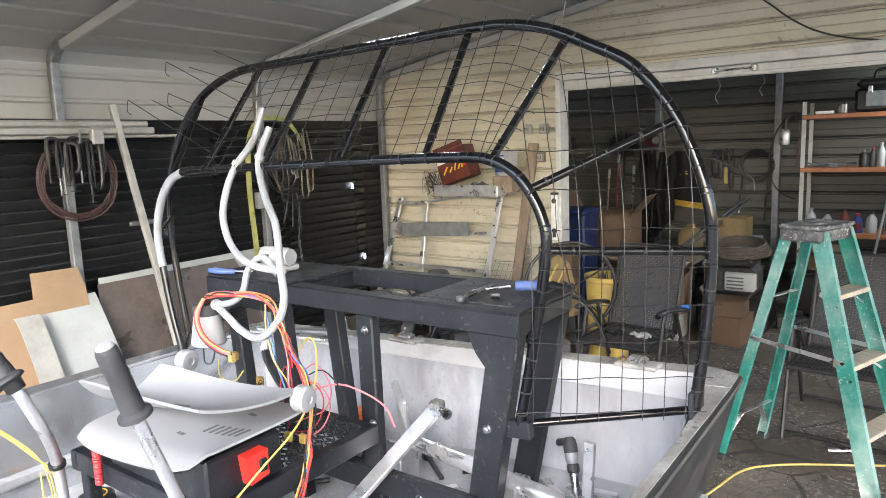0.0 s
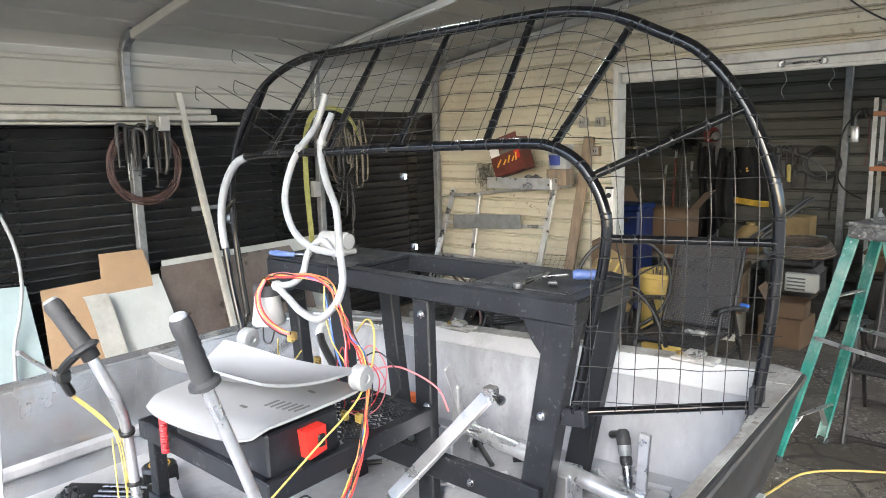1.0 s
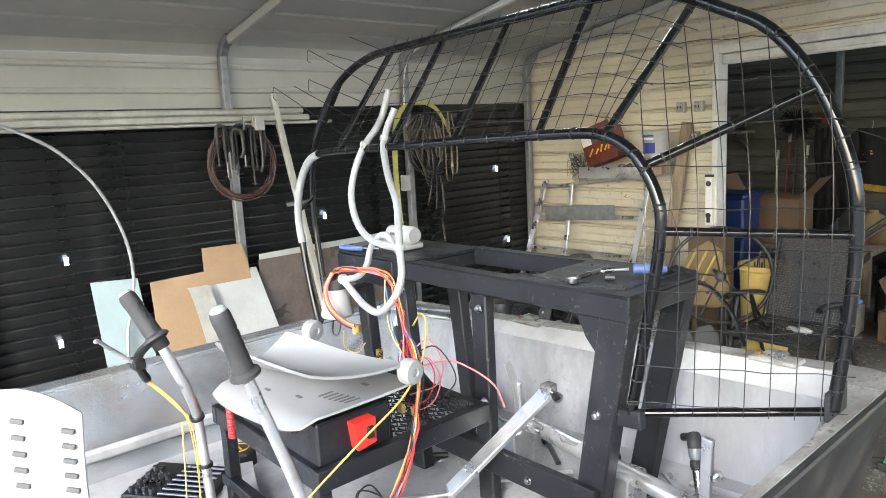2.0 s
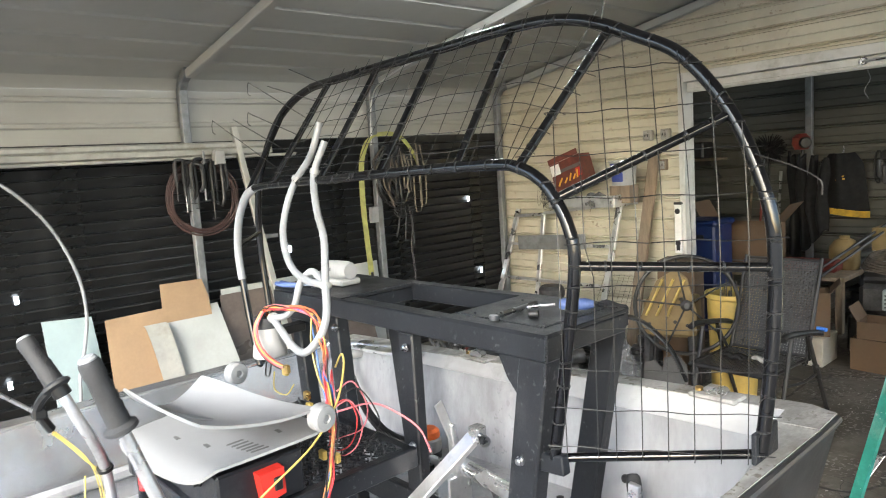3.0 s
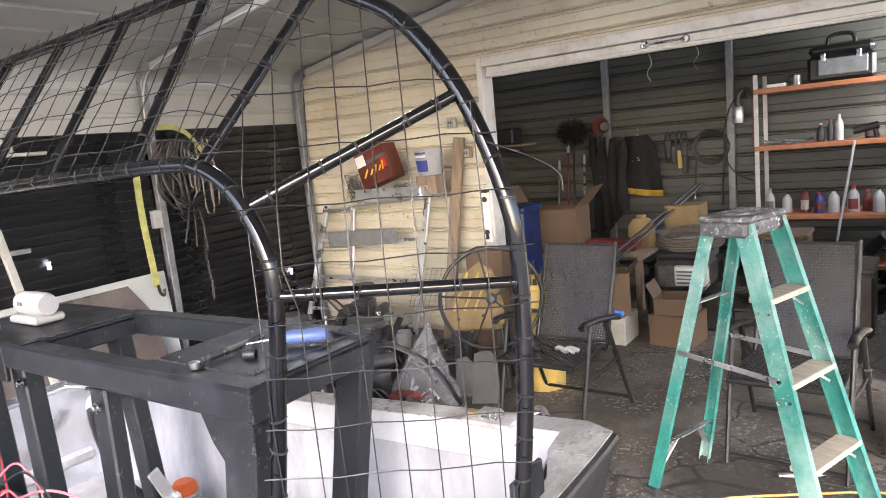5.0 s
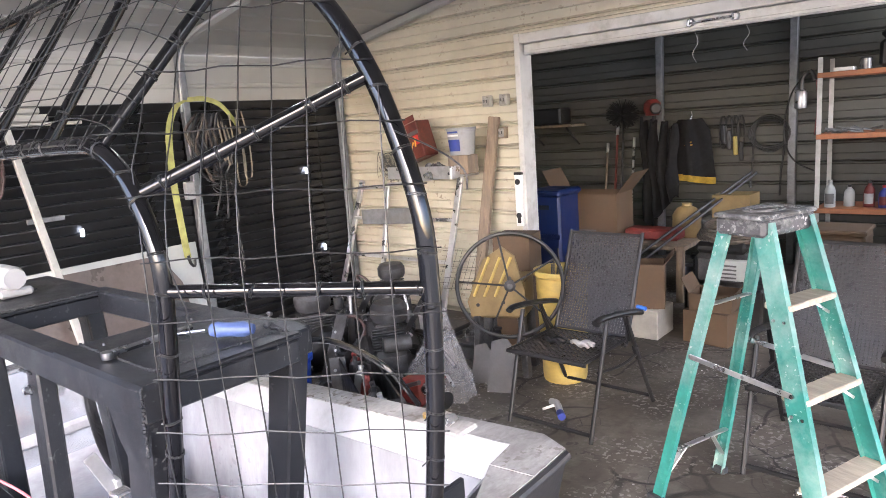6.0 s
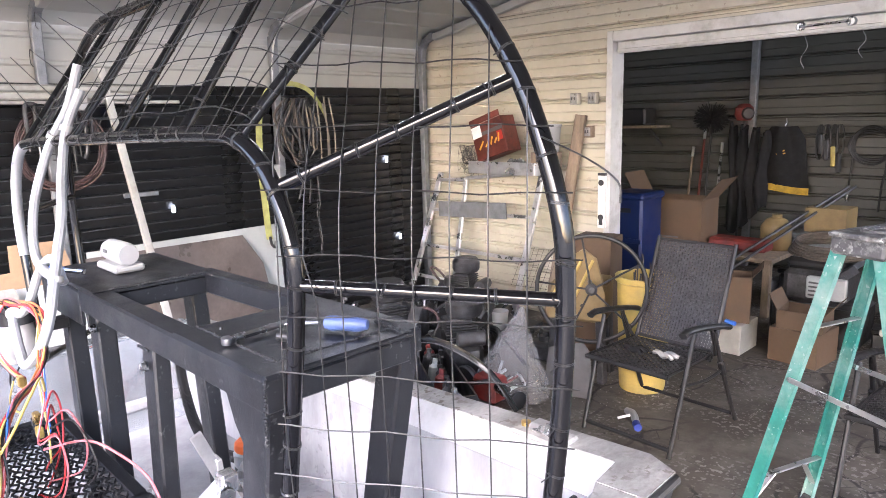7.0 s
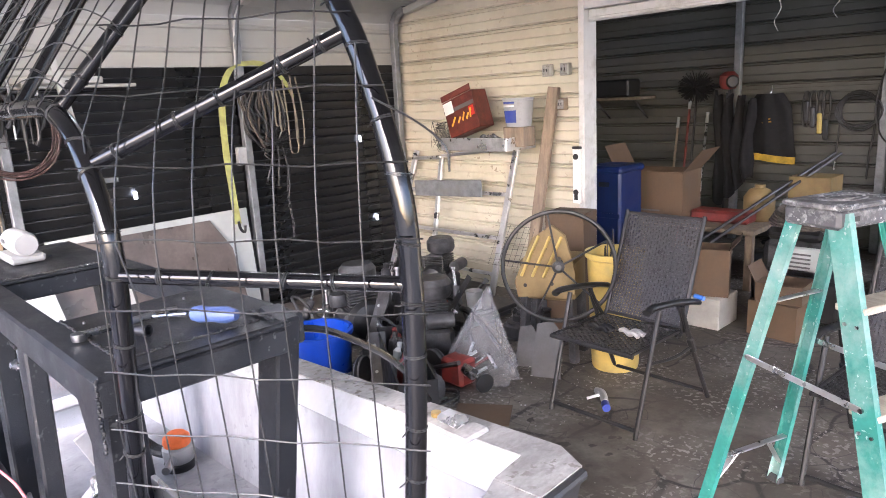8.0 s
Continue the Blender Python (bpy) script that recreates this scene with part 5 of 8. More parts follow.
for k, (key, q) in enumerate((("black_w", ((0.30, 2.76, 1.02), (0.36, 2.72, 0.985), (0.43, 2.70, 1.0), (0.46, 2.70, 1.06))), ("yellow_w", ((0.47, 2.70, 1.02), (0.50, 2.68, 0.97), (0.56, 2.69, 0.96), (0.60, 2.70, 1.0))),
                             ("blue_w", ((0.70, 2.73, 1.21), (0.73, 2.72, 1.12), (0.76, 2.71, 1.04), (0.80, 2.70, 0.98))), ("yellow_w", ((0.70, 2.73, 1.23), (0.72, 2.71, 1.15), (0.76, 2.70, 1.06), (0.83, 2.69, 1.00), (0.86, 2.68, 0.93))),
                             ("black_w", ((0.62, 2.70, 0.96), (0.68, 2.70, 0.90), (0.76, 2.70, 0.885), (0.86, 2.69, 0.89))), ("black_w", ((0.60, 2.71, 0.95), (0.66, 2.71, 0.88), (0.75, 2.71, 0.872), (0.84, 2.70, 0.88))))):
    part("lead", tube(B(), [Vector(v) for v in q], 0.0026, 6, 6), M[key], har)
for k, (x, y, z, key) in enumerate(((0.53, 2.71, 1.03, "yellow"), (0.56, 2.70, 1.045, "gold"), (0.68, 2.70, 0.98, "gold"), (0.69, 2.70, 0.945, "yellow"), (0.92, 2.60, 0.885, "yellow"), (0.96, 2.62, 0.88, "yellow"))):
    part("connector", box(B(), (x - 0.012, y - 0.008, z - 0.014), (x + 0.014, y + 0.008, z + 0.014), 0.003), M[key], har, "yellow wire connector")
part("long_wire", tube(B(), [(0.90, 2.68, 1.12), (0.97, 2.66, 1.175), (1.04, 2.62, 1.16), (1.10, 2.55, 1.09), (1.135, 2.45, 1.02), (1.135, 2.32, 0.95), (1.12, 2.18, 0.86), (1.10, 2.05, 0.77), (1.05, 1.95, 0.62)], 0.0028, 8, 6), M["yellow_w"], har, "long yellow cable")
part("long_wire", tube(B(), [(0.91, 2.66, 0.99), (1.0, 2.72, 1.02), (1.06, 2.76, 1.0), (1.12, 2.80, 0.95), (1.14, 2.82, 0.88)], 0.003, 6, 5), M["pink_w"], har)
part("long_wire", tube(B(), [(0.60, 2.06, 0.92), (0.70, 2.02, 0.80), (0.78, 1.98, 0.66), (0.82, 1.95, 0.52)], 0.0024, 6, 5), M["yellow_w"], har)
for k in range(2):
    q = Vector((0.90 + 0.012 * k, 2.66 - 0.004 * k, 1.0 - 0.004 * k))
    w = 0.07 + 0.014 * (k % 5)
    part("wire_loop", tube(B(), [(0.80, 2.70, 1.17), (0.835, 2.69, 1.08), q + Vector((-0.03, 0, 0.0)), q + Vector((w * 0.6, 0.02, 0.03 + 0.008 * k)), q + Vector((w * 1.3, 0.02, -0.01)), q + Vector((w * 1.1, 0.01, -0.08)), q + Vector((w * 0.4, 0.0, -0.12 - 0.006 * k)), q + Vector((-0.01, -0.02, -0.12))], 0.0022, 6, 5), M[("red_w", "pink_w", "red_w", "black_w", "red_w", "pink_w", "red_w", "black_w", "orange_w")[k]], har)
part("coiled_lead", tube(B(), [(0.605 + 0.008 * math.cos(a), 2.20 + 0.008 * math.sin(a), 0.945 - a * 0.0013) for a in (0.5 * i for i in range(180))], 0.004, 6), M["red_w"], har, "red coiled lead")

# things on the stand plates
horn = thing("winch_cover", "white rounded plastic housing on a white base", "housing", (0.34, 3.06, ST))
part("base", box(B(), (0.335, 2.985, ST + 0.002), (0.49, 3.075, ST + 0.026), 0.007), M["white"], horn)
part("body", lathe(B(), [(0.0, -0.078), (0.022, -0.076), (0.033, -0.064), (0.035, 0.0), (0.035, 0.06), (0.031, 0.074), (0.0, 0.078)], 20, Matrix.Translation((0.412, 3.03, ST + 0.055)) @ pose(0, 0, 0, 0, 90, 0)), M["white"], horn)
part("end_ring", lathe(B(), [(0.022, 0.074), (0.031, 0.074), (0.029, 0.081), (0.022, 0.081)], 20, Matrix.Translation((0.412, 3.03, ST + 0.055)) @ pose(0, 0, 0, 0, 90, 0)), M["white"], horn)
part("label", box(B(), (0.385, 2.993, ST + 0.055), (0.41, 2.997, ST + 0.066), 0.001), M["greytxt"], horn)
wr = thing("ratchet_wrench", "chrome socket ratchet with a blue grip on the plate", "wrench", (1.36, 3.0, ST))
part("shaft", rod(B(), (1.335, 2.915, ST + 0.012), (1.325, 3.09, ST + 0.014), 0.007, 10), M["steel"], wr)
part("head", lathe(B(), [(0.0, -0.012), (0.012, -0.010), (0.0135, -0.005), (0.0135, 0.004), (0.0, 0.007)], 14, Matrix.Translation((1.336, 2.908, ST + 0.013))), M["steel"], wr)
sk = single("socket", lathe(B(), [(0.0, 0.0), (0.010, 0.0), (0.011, 0.026), (0.008, 0.026), (0.008, 0.010), (0.0, 0.010)], 14, Matrix.Translation((1.385, 2.99, ST + 0.010)) @ pose(0, 0, 0, 90, 0, 120)), M["weld"], "chrome socket lying on the stand plate", "socket")
dr = thing("screwdriver", "blue-handled screwdriver lying on the stand plate", "screwdriver", (1.45, 3.1, ST))
part("handle", lathe(B(), [(0.0, 0.0), (0.013, 0.002), (0.0165, 0.016), (0.0145, 0.04), (0.0165, 0.072), (0.010, 0.093), (0.0, 0.096)], 14, frame_at((1.41, 3.085, ST + 0.021), (1.53, 3.16, ST + 0.021))), M["bluegrip"], dr)
part("blade", rod(B(), (1.40, 3.08, ST + 0.02), (1.30, 3.02, ST + 0.008), 0.004, 8), M["steel"], dr)
pl = thing("pliers", "pliers with blue grips lying on the stand", "pliers", (0.33, 2.92, ST))
part("jaw", rod(B(), (0.33, 2.90, ST + 0.01), (0.40, 2.93, ST + 0.01), 0.008, 8), M["steel"], pl)
for d in (0, 0.02):
    part("grip", tube(B(), [(0.33, 2.90, ST + 0.01), (0.28, 2.885 - d, ST + 0.012), (0.22, 2.89 - d, ST + 0.012)], 0.009, 8, 4), M["bluegrip"], pl)

# bilge pump, hose and elbow
pump = thing("bilge_pump", "white bilge pump with an orange cap on the hull floor", "pump", (0.47, 3.36, 0.48))
pm = Matrix.Translation((0.47, 3.36, floor_z(0.47)))
part("strainer", lathe(B(), [(0.0, 0.002), (0.048, 0.002), (0.05, 0.03), (0.044, 0.035), (0.0, 0.035)], 20, pm), M["blackp"], pump)
part("body", lathe(B(), [(0.0, 0.035), (0.046, 0.035), (0.05, 0.05), (0.05, 0.085), (0.044, 0.092), (0.0, 0.092)], 20, pm), M["white"], pump)
part("cap", lathe(B(), [(0.0, 0.092), (0.043, 0.092), (0.046, 0.10), (0.043, 0.12), (0.03, 0.132), (0.0, 0.134)], 20, pm), M["orange"], pump, "orange cap")
part("outlet", rod(B(), Vector((0.50, 3.33, floor_z(0.47) + 0.06)), Vector((0.56, 3.28, floor_z(0.47) + 0.06)), 0.014, 10), M["white"], pump)
hose = thing("bilge_hose", "black corrugated bilge hose with a white elbow", "hose", (0.3, 3.3, 0.6))
hp = glide([(-0.192, 3.42, 0.75), (-0.16, 3.405, 0.715), (-0.09, 3.38, 0.675), (-0.02, 3.36, 0.635), (0.10, 3.33, 0.58), (0.23, 3.31, 0.545), (0.36, 3.32, 0.53), (0.43, 3.34, 0.53)], 9)
bm = B()
tube(bm, hp, 0.016, 10)
for i in range(0, len(hp) - 1):
    for f in (0.0, 0.5):
        c = hp[i].lerp(hp[i + 1], f)
        t = (hp[i + 1] - hp[i]).normalized()
        lathe(bm, [(0.016, -0.003), (0.0205, -0.0015), (0.0205, 0.0015), (0.016, 0.003)], 10, frame_at(c, c + t))
part("hose", bm, M["blackp"], hose)
bm = tube(B(), [(-0.20, 3.52, 0.785), (-0.20, 3.465, 0.785), (-0.202, 3.44, 0.782), (-0.198, 3.425, 0.765), (-0.192, 3.42, 0.748)], 0.021, 12, 5)
part("elbow", bm, M["white"], hose, "white plastic elbow")
bm = lathe(B(), [(0.0, -0.012), (0.036, -0.012), (0.036, 0.004), (0.0, 0.006)], 18, frame_at((-0.20, 3.518, 0.785), (-0.20, 3.40, 0.785)))
part("flange", bm, M["white"], hose)

# drill, linkage and loose parts on the hull floor
drill = thing("cordless_drill", "grey cordless drill with red switch standing on the hull floor", "drill", (1.52, 3.27, 0.53))
dm = frame_at((1.52, 3.268, 0.560), (1.465, 3.325, 0.734)) @ Matrix.Scale(0.68, 4)
part("bit", lathe(B(), [(0, -0.035), (0.004, -0.03), (0.005, 0.0), (0, 0.0)], 8, dm), M["steel"], drill)
part("chuck", lathe(B(), [(0.0, 0.0), (0.011, 0.0), (0.020, 0.022), (0.022, 0.03), (0.022, 0.06), (0.024, 0.062), (0.024, 0.105), (0.0, 0.107)], 18, dm), M["steel"], drill, "scratched steel chuck")
part("clutch_ring", lathe(B(), [(0.0, 0.106), (0.027, 0.107), (0.0285, 0.115), (0.0285, 0.145), (0.026, 0.15), (0.0, 0.15)], 18, dm), M["blackp"], drill)
for q in range(10):
    t = 0.6283 * q
    part("ring_ridge", beam(B(), dm @ Vector((0.029 * math.cos(t), 0.029 * math.sin(t), 0.116)), dm @ Vector((0.029 * math.cos(t), 0.029 * math.sin(t), 0.144)), 0.004, 0.003, (1, 0, 0), 0.001), M["rubber"], drill)
part("gear_case", lathe(B(), [(0.0, 0.15), (0.027, 0.15), (0.032, 0.165), (0.033, 0.20), (0.0, 0.202)], 18, dm), M["rib"], drill, "scuffed grey gear case")
part("body", lathe(B(), [(0.0, 0.20), (0.033, 0.201), (0.034, 0.225), (0.030, 0.262), (0.020, 0.275), (0.0, 0.277)], 18, dm), M["rubber"], drill)
part("speed_switch", box(B(), (-0.012, -0.036, 0.215), (0.012, -0.030, 0.235), 0.002, dm), M["red"], drill, "red speed switch")
p0 = dm @ Vector((0, 0, 0.235))
part("handle", tube(B(), [p0, p0 + Vector((-0.03, 0.035, -0.01)), p0 + Vector((-0.07, 0.06, -0.03))], 0.014, 10, 4), M["blackp"], drill)

axle = thing("steering_linkage", "bare aluminium steering tube with welded tabs", "linkage", (1.3, 3.0, 0.6))
part("tube", rod(B(), (0.98, 3.06, 0.715), (1.70, 3.02, 0.665), 0.026, 16), M["alu"], axle)
for x, z, h in ((1.0, 0.71, 0.17), (1.66, 0.67, 0.22)):
    part("tab", beam(B(), (x, 3.03, z - 0.02), (x + 0.025, 3.0, z + h), 0.014, 0.03, (1, 0, 0), 0.002), M["alu"], axle)
part("arm", beam(B(), (1.02, 3.05, 0.72), (1.03, 2.95, 0.96), 0.03, 0.008, (1, 0, 0), 0.002), M["alu"], axle)
for x in (0.98, 1.42, 1.70):
    part("bearing_block", box(B(), (x - 0.03, 2.99, 0.49), (x + 0.03, 3.09, 0.69), 0.004), M["alu"], axle)
link = thing("push_bar", "long flat bare aluminium bar with a bolted end", "bar", (1.3, 2.7, 0.6))
part("bar", beam(B(), (1.215, 2.93, 0.915), (0.985, 2.72, 0.59), 0.022, 0.045, (1, 0, 0), 0.003), M["alu"], link)
part("end_block", box(B(), (1.195, 2.915, 0.895), (1.235, 2.955, 0.94), 0.005), M["alu"], link)
part("bolt", lathe(B(), [(0.0, -0.03), (0.008, -0.03), (0.008, 0.03), (0.016, 0.03), (0.016, 0.042), (0.0, 0.044)], 12, frame_at((1.235, 2.925, 0.918), (1.29, 2.90, 0.915))), M["steel"], link)
rnd = random.Random(5)
for k in range(7):
    x, y = rnd.uniform(1.05, 1.72), rnd.uniform(2.95, 3.36)
    z = floor_z(x) + 0.016 + 0.004 * k
    a = rnd.uniform(0, 3.14)
    d = Vector((math.cos(a), math.sin(a), 0.03)) * rnd.uniform(0.05, 0.13)
    single("aluminium_offcut", beam(B(), Vector((x, y, z)) - d, Vector((x, y, z)) + d, 0.028, 0.012, (0, 0, 1), 0.002), M["alu"], "bare aluminium offcut on the hull floor", "offcut", "offcuts on the hull floor")
for k in range(3):
    x, y = 1.68 + 0.03 * k, 3.08 + 0.10 * k
    single("brass_fitting", lathe(B(), [(0.0, 0.0), (0.018, 0.0), (0.02, 0.01), (0.016, 0.016), (0.016, 0.035), (0.012, 0.035), (0.012, 0.01), (0.0, 0.01)], 14, Matrix.Translation((x, y, floor_z(x) + 0.004)) @ pose(0, 0, 0, 15 * k, 0, 0)), M["gold"] if k else M["alu"], "small brass pipe fitting on the hull floor", "fitting", "brass fittings")
bm = B()
for k in range(420):
    a, d = rnd.uniform(0, 6.28), abs(rnd.gauss(0, 0.09))
    x, y = 0.76 + d * math.cos(a) * 1.4, 3.12 + d * math.sin(a)
    m = Matrix.Translation((x, y, floor_z(x) + 0.006)) @ pose(0, 0, 0, rnd.uniform(-60, 60), rnd.uniform(-60, 60), rnd.uniform(0, 360))
    box(bm, (-0.006, -0.0012, -0.0008), (0.006, 0.0012, 0.0008), 0, m)
single("metal_shavings", bm, M["alu"], "bright aluminium shavings on the hull floor", "shavings", kind="stuff")
plate_t = thing("floor_bracket", "black bracket and aluminium plate bolted to the hull floor", "bracket", (0.7, 3.1, 0.5))
part("plate", box(B(), (0.66, 3.20, 0.50), (0.86, 3.215, 0.60), 0.002), M["alu"], plate_t)
part("bracket", box(B(), (0.60, 3.17, 0.485), (0.70, 3.19, 0.58), 0.002), M["stand"], plate_t)
part("bolt", bolt_head((0.65, 3.168, 0.535), (0, -1, 0), 0.012), M["steel"], plate_t)

# cleats on the stern rim
for x in (0.60, 1.62):
    cl = thing("stern_cleat", "worn cast tie-down cleat on the stern rim", "cleat", (x, 3.55, rim_z(x)), group="stern cleats")
    z = rim_z(x) + 0.004
    part("base", box(B(), (x - 0.075, 3.505, z), (x + 0.075, 3.585, z + 0.014), 0.006), M["rim"], cl)
    part("lug", box(B(), (x - 0.035, 3.52, z + 0.014), (x + 0.035, 3.57, z + 0.036), 0.010), M["alu"], cl)
    part("bolt", lathe(B(), [(0.0, 0), (0.012, 0), (0.012, 0.01), (0.0, 0.011)], 10, Matrix.Translation((x - 0.055, 3.545, z + 0.014))), M["gold"], cl)

# socket tray, glove, round label box by the bow
tray = thing("socket_tray", "open socket set tray with wrenches on the hull floor", "tool tray", (0.75, 1.98, 0.6))
tm = Matrix.Translation((0.15, 2.17, 0.515)) @ pose(0, 0, 0, 4, 0, 35)
part("tray", box(B(), (-0.16, -0.11, -0.02), (0.16, 0.11, 0.02), 0.006, tm), M["blackp"], tray)
for k in range(7):
    part("wrench", beam(B(), tm @ Vector((-0.02, -0.09 + 0.028 * k, 0.026)), tm @ Vector((0.14, -0.09 + 0.028 * k, 0.026)), 0.012, 0.006, (0, 0, 1), 0.002), M["steel"], tray)
for k in range(14):
    part("socket", lathe(B(), [(0.0, 0.0), (0.009, 0.0), (0.009, 0.018), (0.006, 0.018), (0.006, 0.008), (0.0, 0.008)], 10, tm @ Matrix.Translation((-0.13 + 0.027 * (k % 4), -0.085 + 0.045 * (k // 4), 0.02))), M["steel"], tray)
part("stand", box(B(), (-0.12, -0.08, -0.045), (0.12, 0.08, -0.02), 0.005, tm), M["blackp"], tray)
cup = thing("puck_case", "eight-sided black case with a yellow ring mark on the hull floor", "case", (0.05, 2.45, 0.46))
pz = Matrix.Translation((0.05, 2.44, floor_z(0.05)))
part("body", lathe(B(), [(0.0, 0.002), (0.062, 0.002), (0.066, 0.008), (0.066, 0.06), (0.056, 0.072), (0.0, 0.072)], 8, pz), M["blackp"], cup)
part("ring_mark", tube(B(), [pz @ Vector((0.036 * math.cos(t), 0.036 * math.sin(t), 0.0725)) for t in (2 * math.pi * i / 20 for i in range(20))], 0.0025, 6, 1, True), M["printy"], cup)
part("mark_bar", box(B(), (-0.022, -0.004, 0.072), (0.022, 0.004, 0.074), 0.0005, pz), M["printy"], cup)
for k in range(3):
    single("white_offcut", box(B(), (-0.20, -0.05, 0), (0.20, 0.05, 0.012), 0.003, Matrix.Translation((0.33 + 0.02 * k, 2.28 + 0.015 * k, floor_z(0.3) + 0.014 + 0.013 * k)) @ pose(0, 0, 0, 0, 3, -30 + 5 * k)), M["hull"], "white primed metal offcut on the hull floor", "offcut", "white offcuts in the hull")

# aluminium pieces on the stern corner, and small things on the floor of the hull
rnd = random.Random(14)
for k in range(5):
    a = Vector((-0.30 + 0.07 * k, 3.40 + 0.03 * (k % 3), rim_z(-0.2) + 0.014 + 0.012 * (k % 2)))
    b = a + Vector((rnd.uniform(0.25, 0.45), rnd.uniform(-0.06, 0.12), 0.006))
    single("aluminium_trim", beam(B(), a, b, 0.05, 0.012, (0, 0, 1), 0.002), M["alu"], "bare aluminium trim piece on the stern rim", "trim piece", "trim pieces on the rim")
for k, (x, y, key) in enumerate(((0.95, 3.25, "engine"), (1.12, 3.30, "blackp"), (1.28, 3.18, "engine"), (1.50, 3.32, "alu"), (0.62, 2.95, "blackp"), (1.30, 2.75, "engine"), (0.85, 2.72, "alu"), (0.70, 2.45, "engine"), (0.95, 2.10, "blackp"), (1.25, 2.05, "alu"))):
    z = floor_z(x)
    a = rnd.uniform(0, 6.28)
    d = Vector((math.cos(a), math.sin(a), 0)) * rnd.uniform(0.05, 0.11)
    p = Vector((x, y, z + 0.016))
    bm = B()
    rod(bm, p - d, p + d, 0.010, 10)
    lathe(bm, [(0.0, -0.012), (0.02, -0.012), (0.022, 0.0), (0.02, 0.012), (0.0, 0.012)], 12, frame_at(p + d, p + d * 1.3))
    single("hand_tool", bm, M[key], "worn hand tool lying on the hull floor", "hand tool", "tools on the hull floor")
for k in range(4):
    x, y = 0.75 + 0.22 * k, 2.55 + 0.06 * k
    single("loose_lead", tube(B(), [(x + 0.10 * math.cos(t * 1.7 + k), y + 0.08 * math.sin(t * 1.3), floor_z(x) + 0.012 + 0.004 * t) for t in range(9)], 0.003, 6, 4), M[("black_w", "red_w", "black_w", "pink_w")[k]], "loose electrical lead on the hull floor", "wire", "leads on the hull floor")

# ---- step ladder ----
lad = thing("step_ladder", "green fibreglass step ladder splashed with paint, wooden steps", "step ladder")
LH, LSF, LSR, LWT, LWB = 1.268, 0.425, 0.352, 0.122, 0.218


def lf(z, s):
    k = 1 - z / LH
    return Vector((0.07 + (LSF - 0.07) * k, s * (LWT + (LWB - LWT) * k), z))


def lr(z, s):
    k = 1 - z / LH
    return Vector((-0.07 - (LSR - 0.07) * k, s * (LWT * 0.9 + (LWB - LWT) * k), z))


for s in (-1, 1):
    for nm, f, hw, lip in (("front_rail", lf, 0.037, 0.024), ("rear_rail", lr, 0.024, 0.020)):
        a, b = f(0.015, s), f(LH - 0.03, s)
        ln, t = (b - a).length, 0.004
        c = [(-t / 2, -hw), (lip, -hw), (lip, -hw + t), (t / 2, -hw + t), (t / 2, hw - t), (lip, hw - t), (lip, hw), (-t / 2, hw)]
        m = frame_at(a, b, (1, 0, 0)) @ Matrix.Translation((0, 0, ln / 2)) @ Matrix.Diagonal((-s if frame_at(a, b, (1, 0, 0))[1][0] > 0 else s, 1, 1, 1))
        bm = slab(B(), c, ln, m)
        bmesh.ops.recalc_face_normals(bm, faces=bm.faces[:])
        part(nm, bm, M["green"], lad)
    for f in (lf, lr):
        p = f(0.0, s)
        part("foot", box(B(), p + Vector((-0.035, -0.02, 0)), p + Vector((0.035, 0.02, 0.035)), 0.006), M["rubber"], lad)
    # folding spreader
    a, b = lf(0.665, s) + Vector((0, s * 0.012, 0)), lr(0.69, s) + Vector((0, s * 0.012, 0))
    c = a.lerp(b, 0.45)
    part("spreader", beam(B(), a, c, 0.004, 0.022, (0, 0, 1), 0.001), M["alu"], lad)
    part("spreader", beam(B(), c + Vector((0, 0.003 * s, 0)), b + Vector((0, 0.003 * s, 0)), 0.004, 0.022, (0, 0, 1), 0.001), M["alu"], lad)
    for p in (a, c, b):
        part("rivet", lathe(B(), [(0, -0.006), (0.008, -0.004), (0.008, 0.004), (0, 0.006)], 10, frame_at(p, p + Vector((0, s, 0)))), M["steel"], lad)
    for z in (0.60, 0.92):
        for dx in (-0.02, 0.02):
            p = lf(z, s) + Vector((dx, s * 0.004, -0.01))
            part("rivet", lathe(B(), [(0, -0.004), (0.006, -0.003), (0.006, 0.003), (0, 0.004)], 8, frame_at(p, p + Vector((0, s, 0)))), M["steel"], lad)
for z in (0.34, 0.645, 0.955):
    a, b = lf(z, -1), lf(z, 1)
    bm = box(B(), (a.x - 0.055, a.y + 0.004, z - 0.012), (a.x + 0.040, b.y - 0.004, z + 0.012), 0.004)
    st = part("step", bm, M["wood"], lad, "bare wooden step with paint marks")
    part("step_rod", rod(B(), a + Vector((0, 0, -0.02)), b + Vector((0, 0, -0.02)), 0.004, 8), M["alu"], st)
    for s in (-1, 1):
        e = lf(z - 0.02, s)
        part("brace", beam(B(), e + Vector((0.01, -s * 0.006, -0.05)), e + Vector((-0.03, -s * 0.06, 0.0)), 0.012, 0.003, (1, 0, 0), 0.001), M["alu"], st)
for z in (0.24, 0.90):
    a, b = lr(z, -1), lr(z, 1)
    part("rear_bar", beam(B(), a, b, 0.006, 0.03, (1, 0, 0), 0.002), M["alu"], lad)
a = lr(0.24, 1)
part("rear_brace", beam(B(), a + Vector((0, -0.10, 0)), lr(0.10, 1), 0.004, 0.03, (1, 0, 0), 0.001), M["alu"], lad)
a = lr(0.24, -1)
